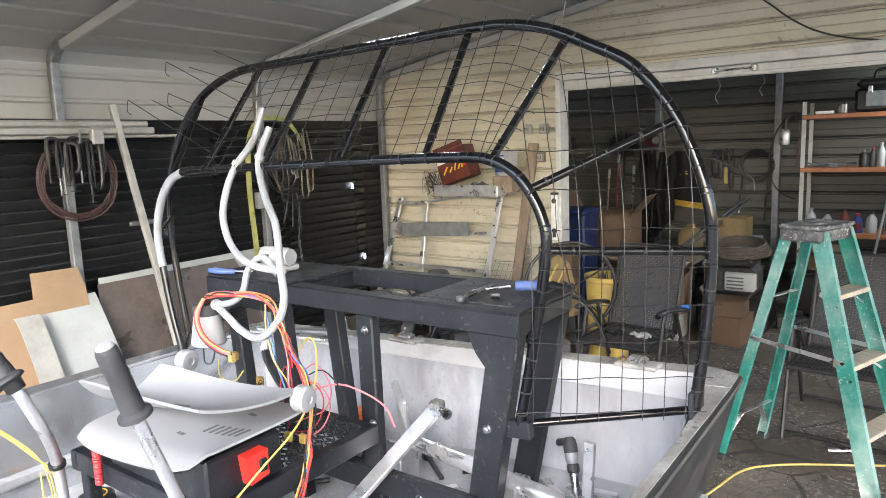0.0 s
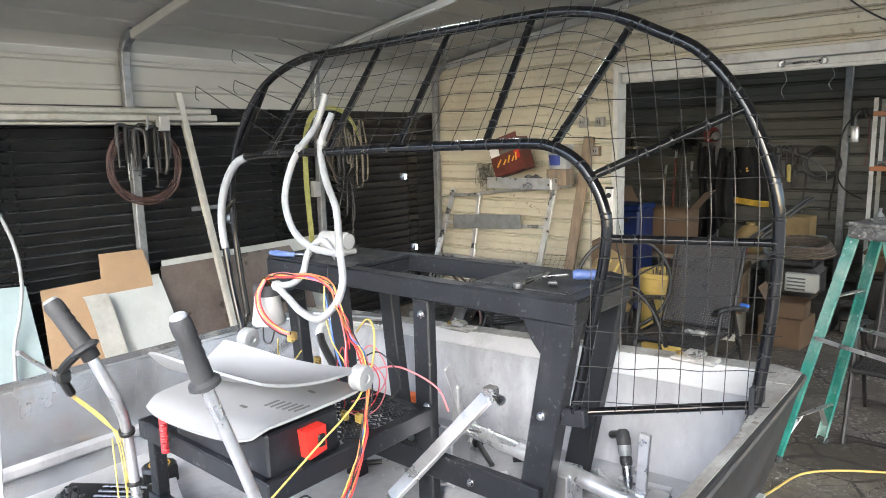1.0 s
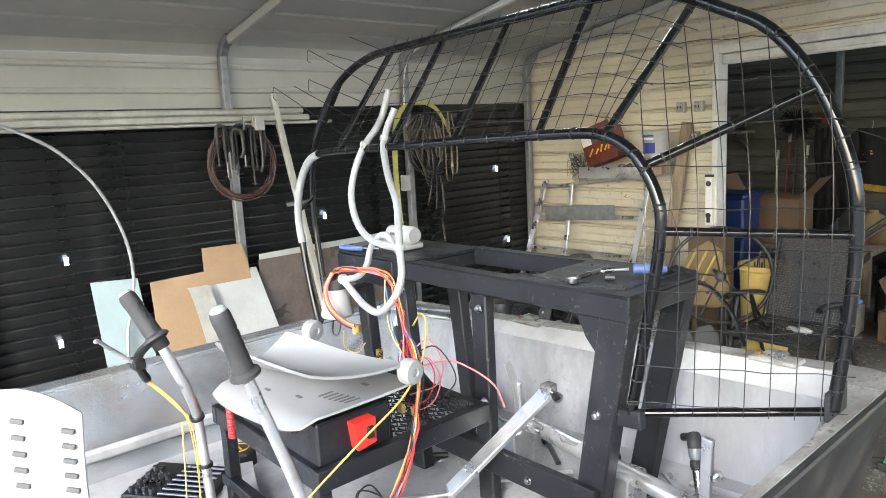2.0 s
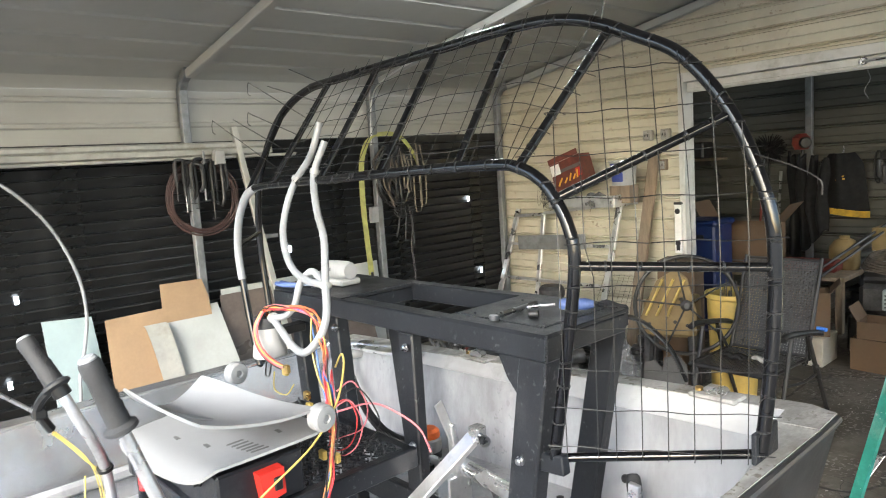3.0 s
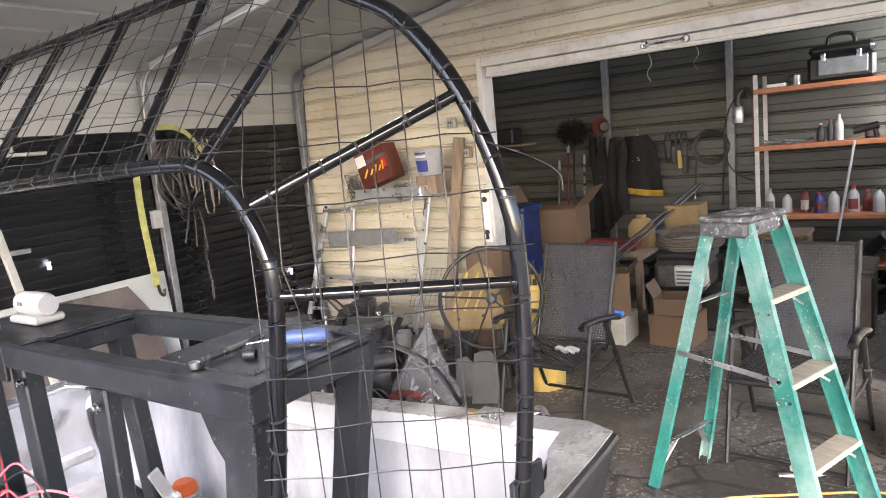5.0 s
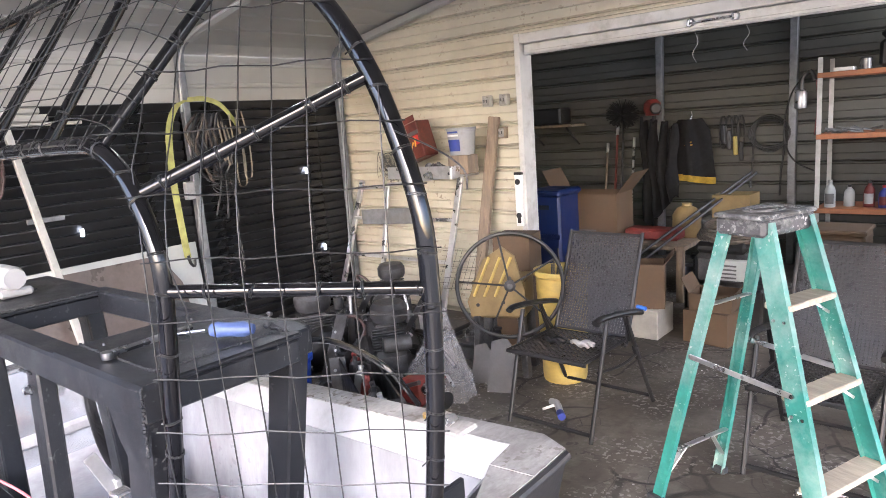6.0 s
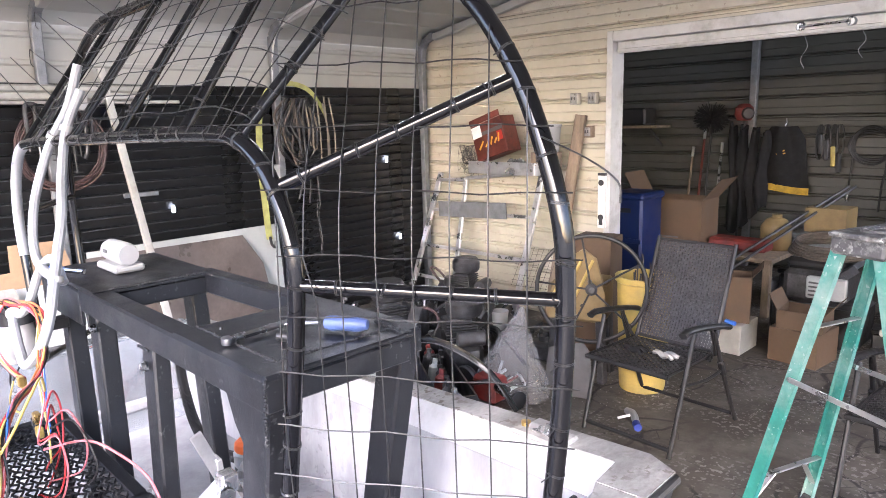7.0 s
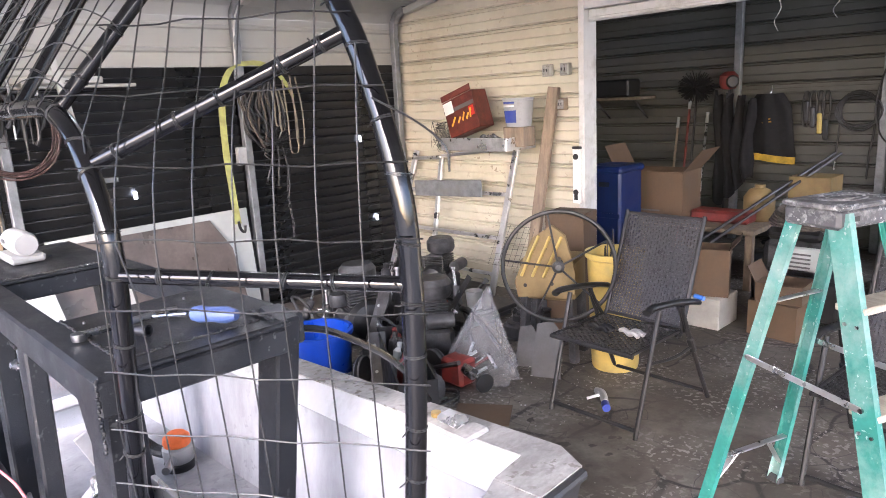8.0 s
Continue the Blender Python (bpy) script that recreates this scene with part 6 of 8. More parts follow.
part("rear_brace", beam(B(), a + Vector((0, 0.10, 0)), lr(0.10, -1), 0.004, 0.03, (1, 0, 0), 0.001), M["alu"], lad)
bm = B()
box(bm, (-0.095, -LWT - 0.03, LH - 0.075), (0.105, LWT + 0.03, LH - 0.01), 0.012)
box(bm, (-0.10, -LWT - 0.035, LH - 0.014), (0.11, LWT + 0.035, LH + 0.004), 0.006)
cp = part("top_cap", bm, M["cap"], lad, "grey top cap splashed with white paint")
bm = B()
tube(bm, [(0.06 * math.cos(a) + 0.0, 0.085 * math.sin(a), LH + 0.004) for a in (2 * math.pi * i / 20 for i in range(20))], 0.006, 6, 1, True)
tube(bm, [(0.035 * math.cos(a) + 0.0, 0.055 * math.sin(a), LH + 0.004) for a in (2 * math.pi * i / 16 for i in range(16))], 0.005, 6, 1, True)
part("tray_rim", bm, M["cap"], cp)
part("slot", box(B(), (0.104, -0.11, LH - 0.052), (0.108, -0.06, LH - 0.036), 0.001), M["blackp"], cp)
lad.matrix_basis = pose(1.951, 5.028, 0, 0, 0, -20.0)


# ---- folding garden chairs ----
def garden_chair(label):
    ch = thing("garden_chair", label, "chair", group="folding garden chairs")
    W = 0.26
    for s in (-1, 1):
        part("leg", tube(B(), [(s * 0.252, -0.34, 0.012), (s * 0.256, -0.25, 0.30), (s * 0.26, -0.15, 0.612)], 0.0125, 10, 4), M["chairf"], ch)
        part("leg", tube(B(), [(s * 0.282, 0.325, 0.012), (s * 0.279, 0.23, 0.19), (s * 0.276, 0.14, 0.37), (s * 0.272, 0.07, 0.52), (s * 0.27, 0.045, 0.585)], 0.0125, 10, 4), M["chairf"], ch)
        part("back_post", tube(B(), [(s * (W - 0.03), 0.07, 0.42), (s * (W - 0.032), 0.14, 0.45), (s * (W - 0.035), 0.35, 0.985)], 0.011, 10, 4), M["chairf"], ch)
        bm = tube(B(), [(s * 0.266, -0.275, 0.632), (s * 0.266, -0.22, 0.642), (s * 0.266, -0.05, 0.622), (s * 0.268, 0.12, 0.592), (s * 0.27, 0.21, 0.568)], 0.016, 10, 4)
        for v in bm.verts:
            v.co.x = s * 0.267 + (v.co.x - s * 0.267) * 1.35
        part("armrest", bm, M["blackp"], ch)
        part("arm_support", tube(B(), [(s * 0.262, 0.03, 0.595), (s * 0.258, 0.08, 0.50), (s * 0.245, 0.12, 0.43)], 0.010, 8, 4), M["chairf"], ch)
        part("knuckle", beam(B(), (s * 0.277, 0.165, 0.315), (s * 0.276, 0.12, 0.405), 0.03, 0.036, (1, 0, 0), 0.008), M["blackp"], ch)
        part("seat_strut", tube(B(), [(s * 0.25, -0.24, 0.36), (s * 0.262, 0.0, 0.33), (s * 0.276, 0.15, 0.35)], 0.009, 8, 3), M["chairf"], ch)
    part("foot_bar", rod(B(), (-0.252, -0.325, 0.05), (0.252, -0.325, 0.05), 0.0115, 10), M["chairf"], ch)
    part("foot_bar", rod(B(), (-0.28, 0.305, 0.05), (0.28, 0.305, 0.05), 0.0105, 10), M["chairf"], ch)
    part("seat_rail", rod(B(), (-W + 0.02, -0.345, 0.43), (W - 0.02, -0.345, 0.43), 0.011, 10), M["chairf"], ch)
    for nm, o, du, dv, nu, nv in (("woven_back", (-0.222, 0.135, 0.44), (0.444, 0, 0), (0, 0.21, 0.53), 26, 36), ("woven_seat", (-0.23, -0.345, 0.437), (0.46, 0, 0), (0, 0.44, -0.005), 26, 26)):
        o, du, dv = Vector(o), Vector(du), Vector(dv)
        nrm = du.cross(dv).normalized()
        bm = B()
        fr = Matrix((( *du.normalized(), 0), (*dv.normalized(), 0), (*nrm, 0), (0, 0, 0, 1))).transposed()
        w, h = du.length / nu, dv.length / nv
        for i in range(nu):
            for j in range(nv):
                up = 0.0035 if (i + j) % 2 else -0.0015
                c = o + du * ((i + 0.5) / nu) + dv * ((j + 0.5) / nv) + nrm * (up + 0.022 * math.sin(math.pi * (j + 0.5) / nv) * (-1 if nm == "woven_back" else -0.4))
                m = Matrix.Translation(c) @ fr
                long_u = (i + j) % 2
                box(bm, (-w * (0.62 if long_u else 0.36), -h * (0.36 if long_u else 0.62), -0.002), (w * (0.62 if long_u else 0.36), h * (0.36 if long_u else 0.62), 0.002), 0, m)
        tagged(part(nm, bm, M["wicker"], ch, "dark woven plastic wicker"), kind="stuff")
        bm = B()
        for k in range(4):
            q = [o, o + du, o + du + dv, o + dv, o]
            rod(bm, q[k], q[k + 1], 0.009, 8)
        part("panel_frame", bm, M["chairf"], ch)
    return ch


chair = garden_chair("dark wicker folding garden chair with gloves on the seat")
chair.matrix_basis = pose(0.84, 5.60, 0, 0, 0, -1.5)
c2 = copy_thing(chair, pose(2.06, 5.68, 0, 0, 0, -3))
tagged(c2, "dark wicker folding garden chair standing behind the step ladder")
gl = thing("work_gloves", "pair of black and white work gloves on the chair seat", "gloves", (0.9, 5.5, 0.42))
for k, key in enumerate(("jacket", "white")):
    bm = B()
    o = Vector((0.78 + 0.16 * k, 5.42 + 0.02 * k, 0.462))
    for d in ((0.06, -0.02, 0.0), (0.075, 0.005, 0.004), (0.07, 0.03, 0.0), (0.03, 0.055, 0.0), (-0.06, 0.01, 0.004)):
        tube(bm, [o, o + 0.55 * Vector(d) + Vector((0, 0, 0.012)), o + Vector(d)], 0.016, 8, 3, False, 0.010)
    part("glove", bm, M[key], gl)
single("pen_torch", rod(B(), (1.10, 5.80, 0.600), (1.155, 5.785, 0.598), 0.012, 10), M["blue_w"], "small bright blue torch on the armrest", "torch")

# ---- spoked wheel on a yellow machine ----
mach = thing("yellow_machine", "yellow-brown steel machine with a large black spoked handwheel", "machine", (0.2, 5.8, 0))
HUB = Vector((0.383, 5.617, 0.69))
nrm = Vector((0.58, -0.81, 0.05)).normalized()
fm = frame_at(HUB, HUB + nrm)
bm = tube(B(), [fm @ Vector((0.315 * math.cos(a), 0.315 * math.sin(a), 0)) for a in (2 * math.pi * i / 48 for i in range(48))], 0.0125, 10, 1, True)
whl = part("handwheel", bm, M["blackp"], mach, "large black spoked wheel")
for k in range(5):
    a = 0.5 + 2 * math.pi * k / 5
    part("spoke", rod(B(), fm @ Vector((0.02 * math.cos(a), 0.02 * math.sin(a), 0.015)), fm @ Vector((0.308 * math.cos(a), 0.308 * math.sin(a), 0)), 0.006, 8), M["blackp"], whl)
part("hub", lathe(B(), [(0, -0.05), (0.02, -0.05), (0.028, -0.02), (0.035, 0.0), (0.035, 0.02), (0.018, 0.035), (0, 0.036)], 16, fm), M["engine"], whl)
pm = Matrix.Translation((0.18, 5.80, 0.0)) @ pose(0, 0, 0, 0, 0, 20)
bm = slab(B(), [(-0.20, 0.42), (-0.22, 0.52), (-0.10, 0.80), (0.02, 0.88), (0.10, 0.82), (0.16, 0.60), (0.16, 0.46)], 0.03, pm @ pose(0, 0, 0, 90))
part("face_plate", bm, M["khaki"], mach)
for k, (u, v) in enumerate(((-0.15, 0.5), (-0.08, 0.62), (0.02, 0.52), (0.08, 0.66), (0.10, 0.5), (-0.02, 0.74))):
    p = pm @ Vector((u, -0.016, v))
    part("hole", lathe(B(), [(0, 0), (0.012, 0), (0.012, 0.003), (0, 0.003)], 10, frame_at(p, p + Vector((0.34, -0.94, 0)))), M["blackp"], mach)
for k in range(3):
    part("lever", beam(B(), pm @ Vector((-0.17 + 0.07 * k, -0.03, 0.56)), pm @ Vector((-0.05 + 0.07 * k, -0.04, 0.82)), 0.016, 0.016, (1, 0, 0), 0.003), M["yellow"], mach)
part("body", box(B(), (-0.20, 0.02, 0.40), (0.15, 0.30, 0.66), 0.02, pm), M["khaki"], mach)
for x in (-0.17, 0.12):
    for y in (0.05, 0.27):
        part("leg", beam(B(), pm @ Vector((x * 1.15, y, 0)), pm @ Vector((x, y, 0.42)), 0.05, 0.05, (1, 0, 0), 0.006), M["engine"], mach)
part("shaft", rod(B(), fm @ Vector((0, 0, 0.0)), fm @ Vector((0, 0, -0.26)), 0.014, 10), M["engine"], mach)
bk = thing("yellow_bucket", "tall yellow plastic bucket with scrap rods in it", "bucket", (0.50, 5.98, 0))
bm = lathe(B(), [(0.0, 0.0), (0.135, 0.0), (0.14, 0.02), (0.165, 0.68), (0.178, 0.69), (0.178, 0.72), (0.158, 0.72), (0.135, 0.04), (0.0, 0.04)], 28, Matrix.Translation((0.50, 6.02, 0)))
part("tub", bm, M["yellow"], bk)
rnd = random.Random(8)
for k in range(9):
    a, r = rnd.uniform(0, 6.28), rnd.uniform(0.02, 0.11)
    p = Vector((0.50 + r * math.cos(a), 6.02 + r * math.sin(a), 0.3))
    part("rod", rod(B(), p, p + Vector((rnd.uniform(-0.06, 0.06), rnd.uniform(-0.04, 0.04), rnd.uniform(0.4, 0.56))), 0.005, 6), M["rope" if k % 2 else "engine"], bk)


def open_box(bm, hx, hy, H, t, m):
    """A tray with walls t thick, its base round the origin of m."""
    rings = [[(-hx, -hy), (hx, -hy), (hx, hy), (-hx, hy)], [(-hx + t, -hy + t), (hx - t, -hy + t), (hx - t, hy - t), (-hx + t, hy - t)]]
    vs = [[bm.verts.new(m @ Vector((x, y, z))) for x, y in rings[r]] for r, z in ((0, 0), (0, H), (1, H), (1, t))]
    bm.faces.new(vs[0][::-1]), bm.faces.new(vs[3])
    for p, q in zip(vs, vs[1:]):
        for k in range(4):
            bm.faces.new((p[k], p[(k + 1) % 4], q[(k + 1) % 4], q[k]))
    return bm


def carton(name, lo, hi, turn, label, key="card", flaps=True, open_top=True, bars=0):
    """A cardboard box of thin boards with folded flaps."""
    lo, hi = Vector(lo), Vector(hi)
    c = (lo + hi) / 2
    ob = thing(name, label, "cardboard box", (c.x, c.y, lo.z))
    h = (hi - lo) / 2
    m = Matrix.Translation((c.x, c.y, lo.z)) @ pose(0, 0, 0, 0, 0, turn)
    t, H = 0.005, hi.z - lo.z
    bm = open_box(B(), h.x, h.y, H, t, m)
    if not open_top:
        for x0, x1 in ((-h.x, -0.002), (0.002, h.x)):
            part("flap", box(B(), (x0, -h.y, H), (x1, h.y, H + t), 0.0015, m), M[key], ob)
    part("body", bm, M[key], ob)
    if flaps and open_top:
        for s, ang in ((-1, 28), (1, 40)):
            fl = m @ Matrix.Translation((s * h.x, 0, H)) @ pose(0, 0, 0, 0, s * ang, 0)
            part("flap", box(B(), (-t / 2, -h.y, 0), (t / 2, h.y, h.x * 0.8), 0.001, fl), M[key], ob)
    if bars:
        for k in range(bars):
            part("printed_bar", box(B(), (-h.x * 0.5, -h.y - 0.002, H * 0.2 + 0.04 * k), (h.x * 0.35, -h.y - 0.0005, H * 0.2 + 0.04 * k + 0.014), 0.0005, m), M["greytxt"], ob)
    return ob


# ---- leaning frame, box and bucket at the gable wall ----
rack = thing("aluminium_ladder", "old aluminium ladder frame leaning against the siding", "ladder", (-1.5, 6.7, 0))
for a, b, w in (((-2.36, 6.62, 0), (-2.10, 6.83, 1.19), 0.055), ((-1.79, 6.62, 0), (-1.77, 6.83, 1.15), 0.045), ((-1.02, 6.58, 0), (-0.87, 6.80, 1.26), 0.055)):
    part("rail", beam(B(), a, b, 0.03, w, (1, 0, 0), 0.004), M["alu"], rack)
for za, zb, xa, xb in ((1.12, 1.14, -2.12, -1.76), (0.84, 0.86, -2.18, -0.92), (0.50, 0.50, -2.25, -0.97), (0.20, 0.20, -2.32, -1.0), (1.15, 1.24, -1.76, -0.88)):
    y = 6.62 + 0.17 * za
    part("rung", beam(B(), (xa, y, za), (xb, y, zb), 0.028, 0.03, (0, 0, 1), 0.006), M["alu"], rack)
part("plank", beam(B(), (-2.03, 6.72, 0.86), (-1.2, 6.72, 0.90), 0.012, 0.14, (0, 0, 1), 0.003), M["rib"], rack, "flat grey plank across the rails")
part("top_tray", box(B(), (-1.42, 6.50, 1.25), (-0.73, 6.84, 1.262), 0.002), M["alu"], rack)
part("tray_lip", box(B(), (-1.42, 6.488, 1.235), (-0.73, 6.50, 1.335), 0.003), M["alu"], rack)
part("tray_lip", box(B(), (-0.73, 6.488, 1.235), (-0.718, 6.84, 1.335), 0.003), M["alu"], rack)
bx = thing("coffee_carton", "torn dark red coffee carton tilted in the tray", "carton", (-1.25, 6.6, 1.27))
m = Matrix.Translation((-1.245, 6.64, 1.515)) @ pose(0, 0, 0, 0, -17, 0)
part("carton", box(B(), (-0.175, -0.085, -0.15), (0.175, 0.085, 0.15), 0.006, m), M["maroon"], bx)
part("side_panel", box(B(), (-0.172, -0.0875, 0.045), (0.17, -0.0855, 0.075), 0.0005, m), M["greytxt"], bx)
part("torn_patch", box(B(), (-0.165, -0.0885, 0.04), (-0.06, -0.0865, 0.135), 0.0005, m), M["printw"], bx)
for k, (xa, xb, za, zb) in enumerate(((-0.12, -0.06, -0.06, 0.0), (-0.045, -0.005, -0.055, -0.015), (0.01, 0.045, -0.05, 0.01), (0.055, 0.09, -0.05, -0.01), (0.10, 0.12, -0.05, 0.02))):
    part("logo_bar", beam(B(), m @ Vector((xa, -0.087, za)), m @ Vector((xb, -0.087, zb)), 0.002, 0.016, (0, 0, 1), 0.0005), M["printy"], bx)
part("red_patch", box(B(), (0.10, -0.0875, -0.04), (0.155, -0.0862, 0.035), 0.0005, m), M["red"], bx)
part("flap", box(B(), (-0.17, -0.09, 0.15), (0.17, -0.084, 0.20), 0.001, m @ Matrix.Translation((0, 0, 0))), M["maroon"], bx)
tb = thing("white_tub", "white food tub with blue print standing in the tray", "tub", (-0.735, 6.66, 1.27))
tm = Matrix.Translation((-0.735, 6.66, 1.275))
part("stand_block", box(B(), (-0.10, -0.07, -0.012), (0.10, 0.07, 0.135), 0.004, tm), M["board"], tb)
part("tub", lathe(B(), [(0.0, 0.137), (0.095, 0.137), (0.098, 0.15), (0.115, 0.33), (0.123, 0.333), (0.123, 0.35), (0.112, 0.35), (0.10, 0.16), (0.0, 0.16)], 28, tm), M["white"], tb)
bm = B()
sheet(bm, lambda u, v: (-0.735 + (0.1055 + 0.012 * v) * math.cos(-2.05 + 1.0 * u), 6.66 + (0.1055 + 0.012 * v) * math.sin(-2.05 + 1.0 * u), 1.275 + 0.17 + 0.09 * v), 12, 2, 0.001)
lb = part("printed_label", bm, M["navy"], tb, "blue printed band")
for k, z in enumerate((0.215, 0.285, 0.31)):
    sheet_bm = sheet(B(), lambda u, v, z=z: (-0.735 + (0.1095 + 0.006 * (z - 0.2) / 0.1) * math.cos(-2.15 + 1.0 * u), 6.66 + (0.1095 + 0.006 * (z - 0.2) / 0.1) * math.sin(-2.15 + 1.0 * u), 1.275 + z + (0.045 if k == 0 else 0.014) * v), 8, 1, 0.001)
    part("print_bar", sheet_bm, M["printw" if k < 2 else "navy"], lb)
bm = B()
rnd = random.Random(3)
for k in range(26):
    pts = [Vector((-1.50, 6.60, 1.33)) + Vector((rnd.uniform(-0.10, 0.10), rnd.uniform(-0.05, 0.05), rnd.uniform(-0.12, 0.14))) for _ in range(4)]
    tube(bm, pts + [pts[0]], 0.0016, 5, 5)
single("wire_tangle", bm, M["wire"], "tangle of thin wire hanging off the tray", "wire", kind="stuff")
single("tray_rag", sheet(B(), lambda u, v: (-1.08 + 0.20 * u, 6.53 + 0.12 * v, 1.285 + 0.07 * abs(noise.noise((u * 4, v * 4, 2))) + 0.04 * math.sin(3 * u)), 12, 8, 0.004), M["clear"], "crumpled grey plastic sheet in the tray", "plastic sheet")
bd = single("leaning_board", beam(B(), (-0.74, 6.70, 0.0), (-0.565, 6.885, 1.69), 0.04, 0.095, (1, 0, 0), 0.004), M["board"], "weathered timber board leaning on the siding", "board")
lv = thing("spirit_level", "white torpedo spirit level hung on the siding", "spirit level", (-0.36, 6.89, 0.8))
part("body", box(B(), (-0.395, 6.868, 0.815), (-0.332, 6.905, 1.24), 0.004), M["printw"], lv)
for z in (0.90, 1.17):
    part("vial_ring", lathe(B(), [(0.012, -0.002), (0.023, -0.002), (0.023, 0.004), (0.012, 0.004)], 16, frame_at((-0.364, 6.866, z), (-0.364, 6.8, z))), M["blackp"], lv)
part("grip_slot", box(B(), (-0.38, 6.864, 0.84), (-0.348, 6.87, 0.88), 0.002), M["blackp"], lv)
part("end_cap", box(B(), (-0.398, 6.865, 1.225), (-0.329, 6.906, 1.245), 0.003), M["blackp"], lv)
for x, z, key in ((-0.64, 1.815, "oldbeam"), (-0.475, 1.815, "oldbeam"), (-0.51, 1.56, "board")):
    o = thing("wall_outlet", "small weathered electrical box on the siding", "outlet", (x, 6.92, z), group="wall outlets")
    part("box", box(B(), (x - 0.04, 6.885, z - 0.045), (x + 0.04, 6.935, z + 0.045), 0.006), M[key], o)
    part("cover", box(B(), (x - 0.03, 6.876, z - 0.034), (x + 0.03, 6.886, z + 0.034), 0.004), M["rim"], o)
    for dx in (-0.012, 0.012):
        part("socket_slot", box(B(), (x + dx - 0.004, 6.8735, z - 0.01), (x + dx + 0.004, 6.877, z + 0.012), 0.0008), M["blackp"], o)
lp = thing("gable_lamp", "weathered flood lamp on a round box on the gable", "lamp", (1.16, 6.9, 2.9))
part("box", lathe(B(), [(0, 0), (0.055, 0), (0.06, 0.01), (0.06, 0.045), (0, 0.05)], 18, frame_at((1.12, 6.93, 2.80), (1.12, 6.8, 2.80))), M["rib"], lp)
part("head", box(B(), (1.06, 6.80, 2.84), (1.18, 6.88, 2.92), 0.02), M["trim"], lp)
part("cable", tube(B(), [(1.14, 6.89, 2.78), (1.22, 6.91, 2.73), (1.36, 6.91, 2.62), (1.50, 6.91, 2.50), (1.66, 6.91, 2.40), (1.85, 6.91, 2.33), (2.05, 6.91, 2.29)], 0.006, 6, 6), M["black_w"], lp, "black cable drooping across the gable")

# ceiling light and cable
cl = thing("strip_light", "white fluorescent strip light on the carport roof", "ceiling light", (-0.13, 4.5, 2.8))
zz = roof_z(-0.13)
part("housing", box(B(), (-0.19, 3.92, zz - 0.055), (-0.07, 5.12, zz - 0.02), 0.006), M["white"], cl)
part("tube", rod(B(), (-0.13, 3.95, zz - 0.072), (-0.13, 5.09, zz - 0.072), 0.016, 14), M["lamp"], cl)
cb = single("roof_cable", tube(B(), [(-0.38, 5.5, roof_z(-0.38) - 0.03), (-0.7, 5.30, roof_z(-0.7) - 0.06), (-1.3, 5.18, roof_z(-1.3) - 0.07), (-2.0, 5.20, roof_z(-2.0) - 0.07), (-2.3, 5.24, 2.30), (-2.34, 5.22, 1.9)], 0.007, 6, 6), M["trim"], "pale cable hung under the roof", "cable")

# ---- along the left wall ----
single("alu_beam", box(box(B(), (XL + 0.04, 0.9, 1.868), (XL + 0.15, 4.22, 1.915), 0.008), (XL + 0.05, 0.9, 1.916), (XL + 0.14, 4.18, 1.962), 0.012), M["oldbeam"], "long pale aluminium beam resting on wall hooks", "beam")
single("alu_channel", box(B(), (XL + 0.045, 1.4, 1.842), (XL + 0.12, 4.44, 1.866), 0.004), M["oldbeam"], "thin aluminium channel below the beam", "channel")
for y in (1.95, 3.66):
    single("wall_hook", tube(B(), [(XL + 0.05, y, 1.90), (XL + 0.05, y, 1.815), (XL + 0.10, y, 1.812), (XL + 0.165, y, 1.815), (XL + 0.17, y, 1.90)], 0.008, 8, 3), M["rib"], "bent steel hook on a carport leg", "hook", "wall hooks")


def leaning(name, pts, x_top, x_bot, key, label, category="sheet", thick=0.005):
    """A stiff sheet standing on the floor and leaning on the wall; pts: (y, z)."""
    top = max(z for _, z in pts)
    bm = B()
    f = lambda z: x_bot + (x_top - x_bot) * z / top
    a = [bm.verts.new((f(z), y, z)) for y, z in pts]
    b = [bm.verts.new((f(z) + thick, y, z)) for y, z in pts]
    bm.faces.new(a), bm.faces.new(b[::-1])
    for k in range(len(pts)):
        q = (k + 1) % len(pts)
        bm.faces.new((a[k], b[k], b[q], a[q]))
    bmesh.ops.recalc_face_normals(bm, faces=bm.faces[:])
    return single(name, bm, M[key], label, category)


leaning("white_board", [(3.72, 0), (5.20, 0), (5.17, 0.885), (3.72, 0.87)], -2.335, -2.30, "palewhite", "white sheet standing along the slat wall", thick=0.012)
leaning("brown_sheet", [(3.66, 0), (5.06, 0), (4.99, 0.60), (4.85, 0.835), (3.70, 0.83)], -2.315, -2.18, "brown", "dark brown smooth sheet leaning on the wall")
leaning("cardboard_sheet", [(2.86, 0), (3.62, 0), (3.60, 0.84), (3.57, 0.98), (3.27, 0.985), (3.26, 0.82), (2.88, 0.81)], -2.30, -2.13, "card2", "flat brown cardboard leaning on the slats", "cardboard")
leaning("white_sheet", [(3.28, 0), (3.78, 0), (3.66, 0.79), (3.20, 0.775)], -2.28, -2.03, "palewhite", "pale white panel leaning on cardboard", thick=0.008)
leaning("pale_blue_sheet", [(2.53, 0), (2.85, 0), (2.81, 0.85), (2.52, 0.87)], -2.30, -2.12, "paleblue", "pale blue-white sheet leaning on the slats", thick=0.008)
single("bent_strip", sheet(B(), lambda u, v: (-1.98 - 0.22 * math.sin(0.5 * math.pi * v) , 3.10 + 0.15 * u + 0.08 * (1 - v), 0.0 + 0.735 * math.sin(0.5 * math.pi * v)), 3, 14, 0.004), M["oldbeam"], "curved brushed metal strip leaning on cardboard", "metal strip")
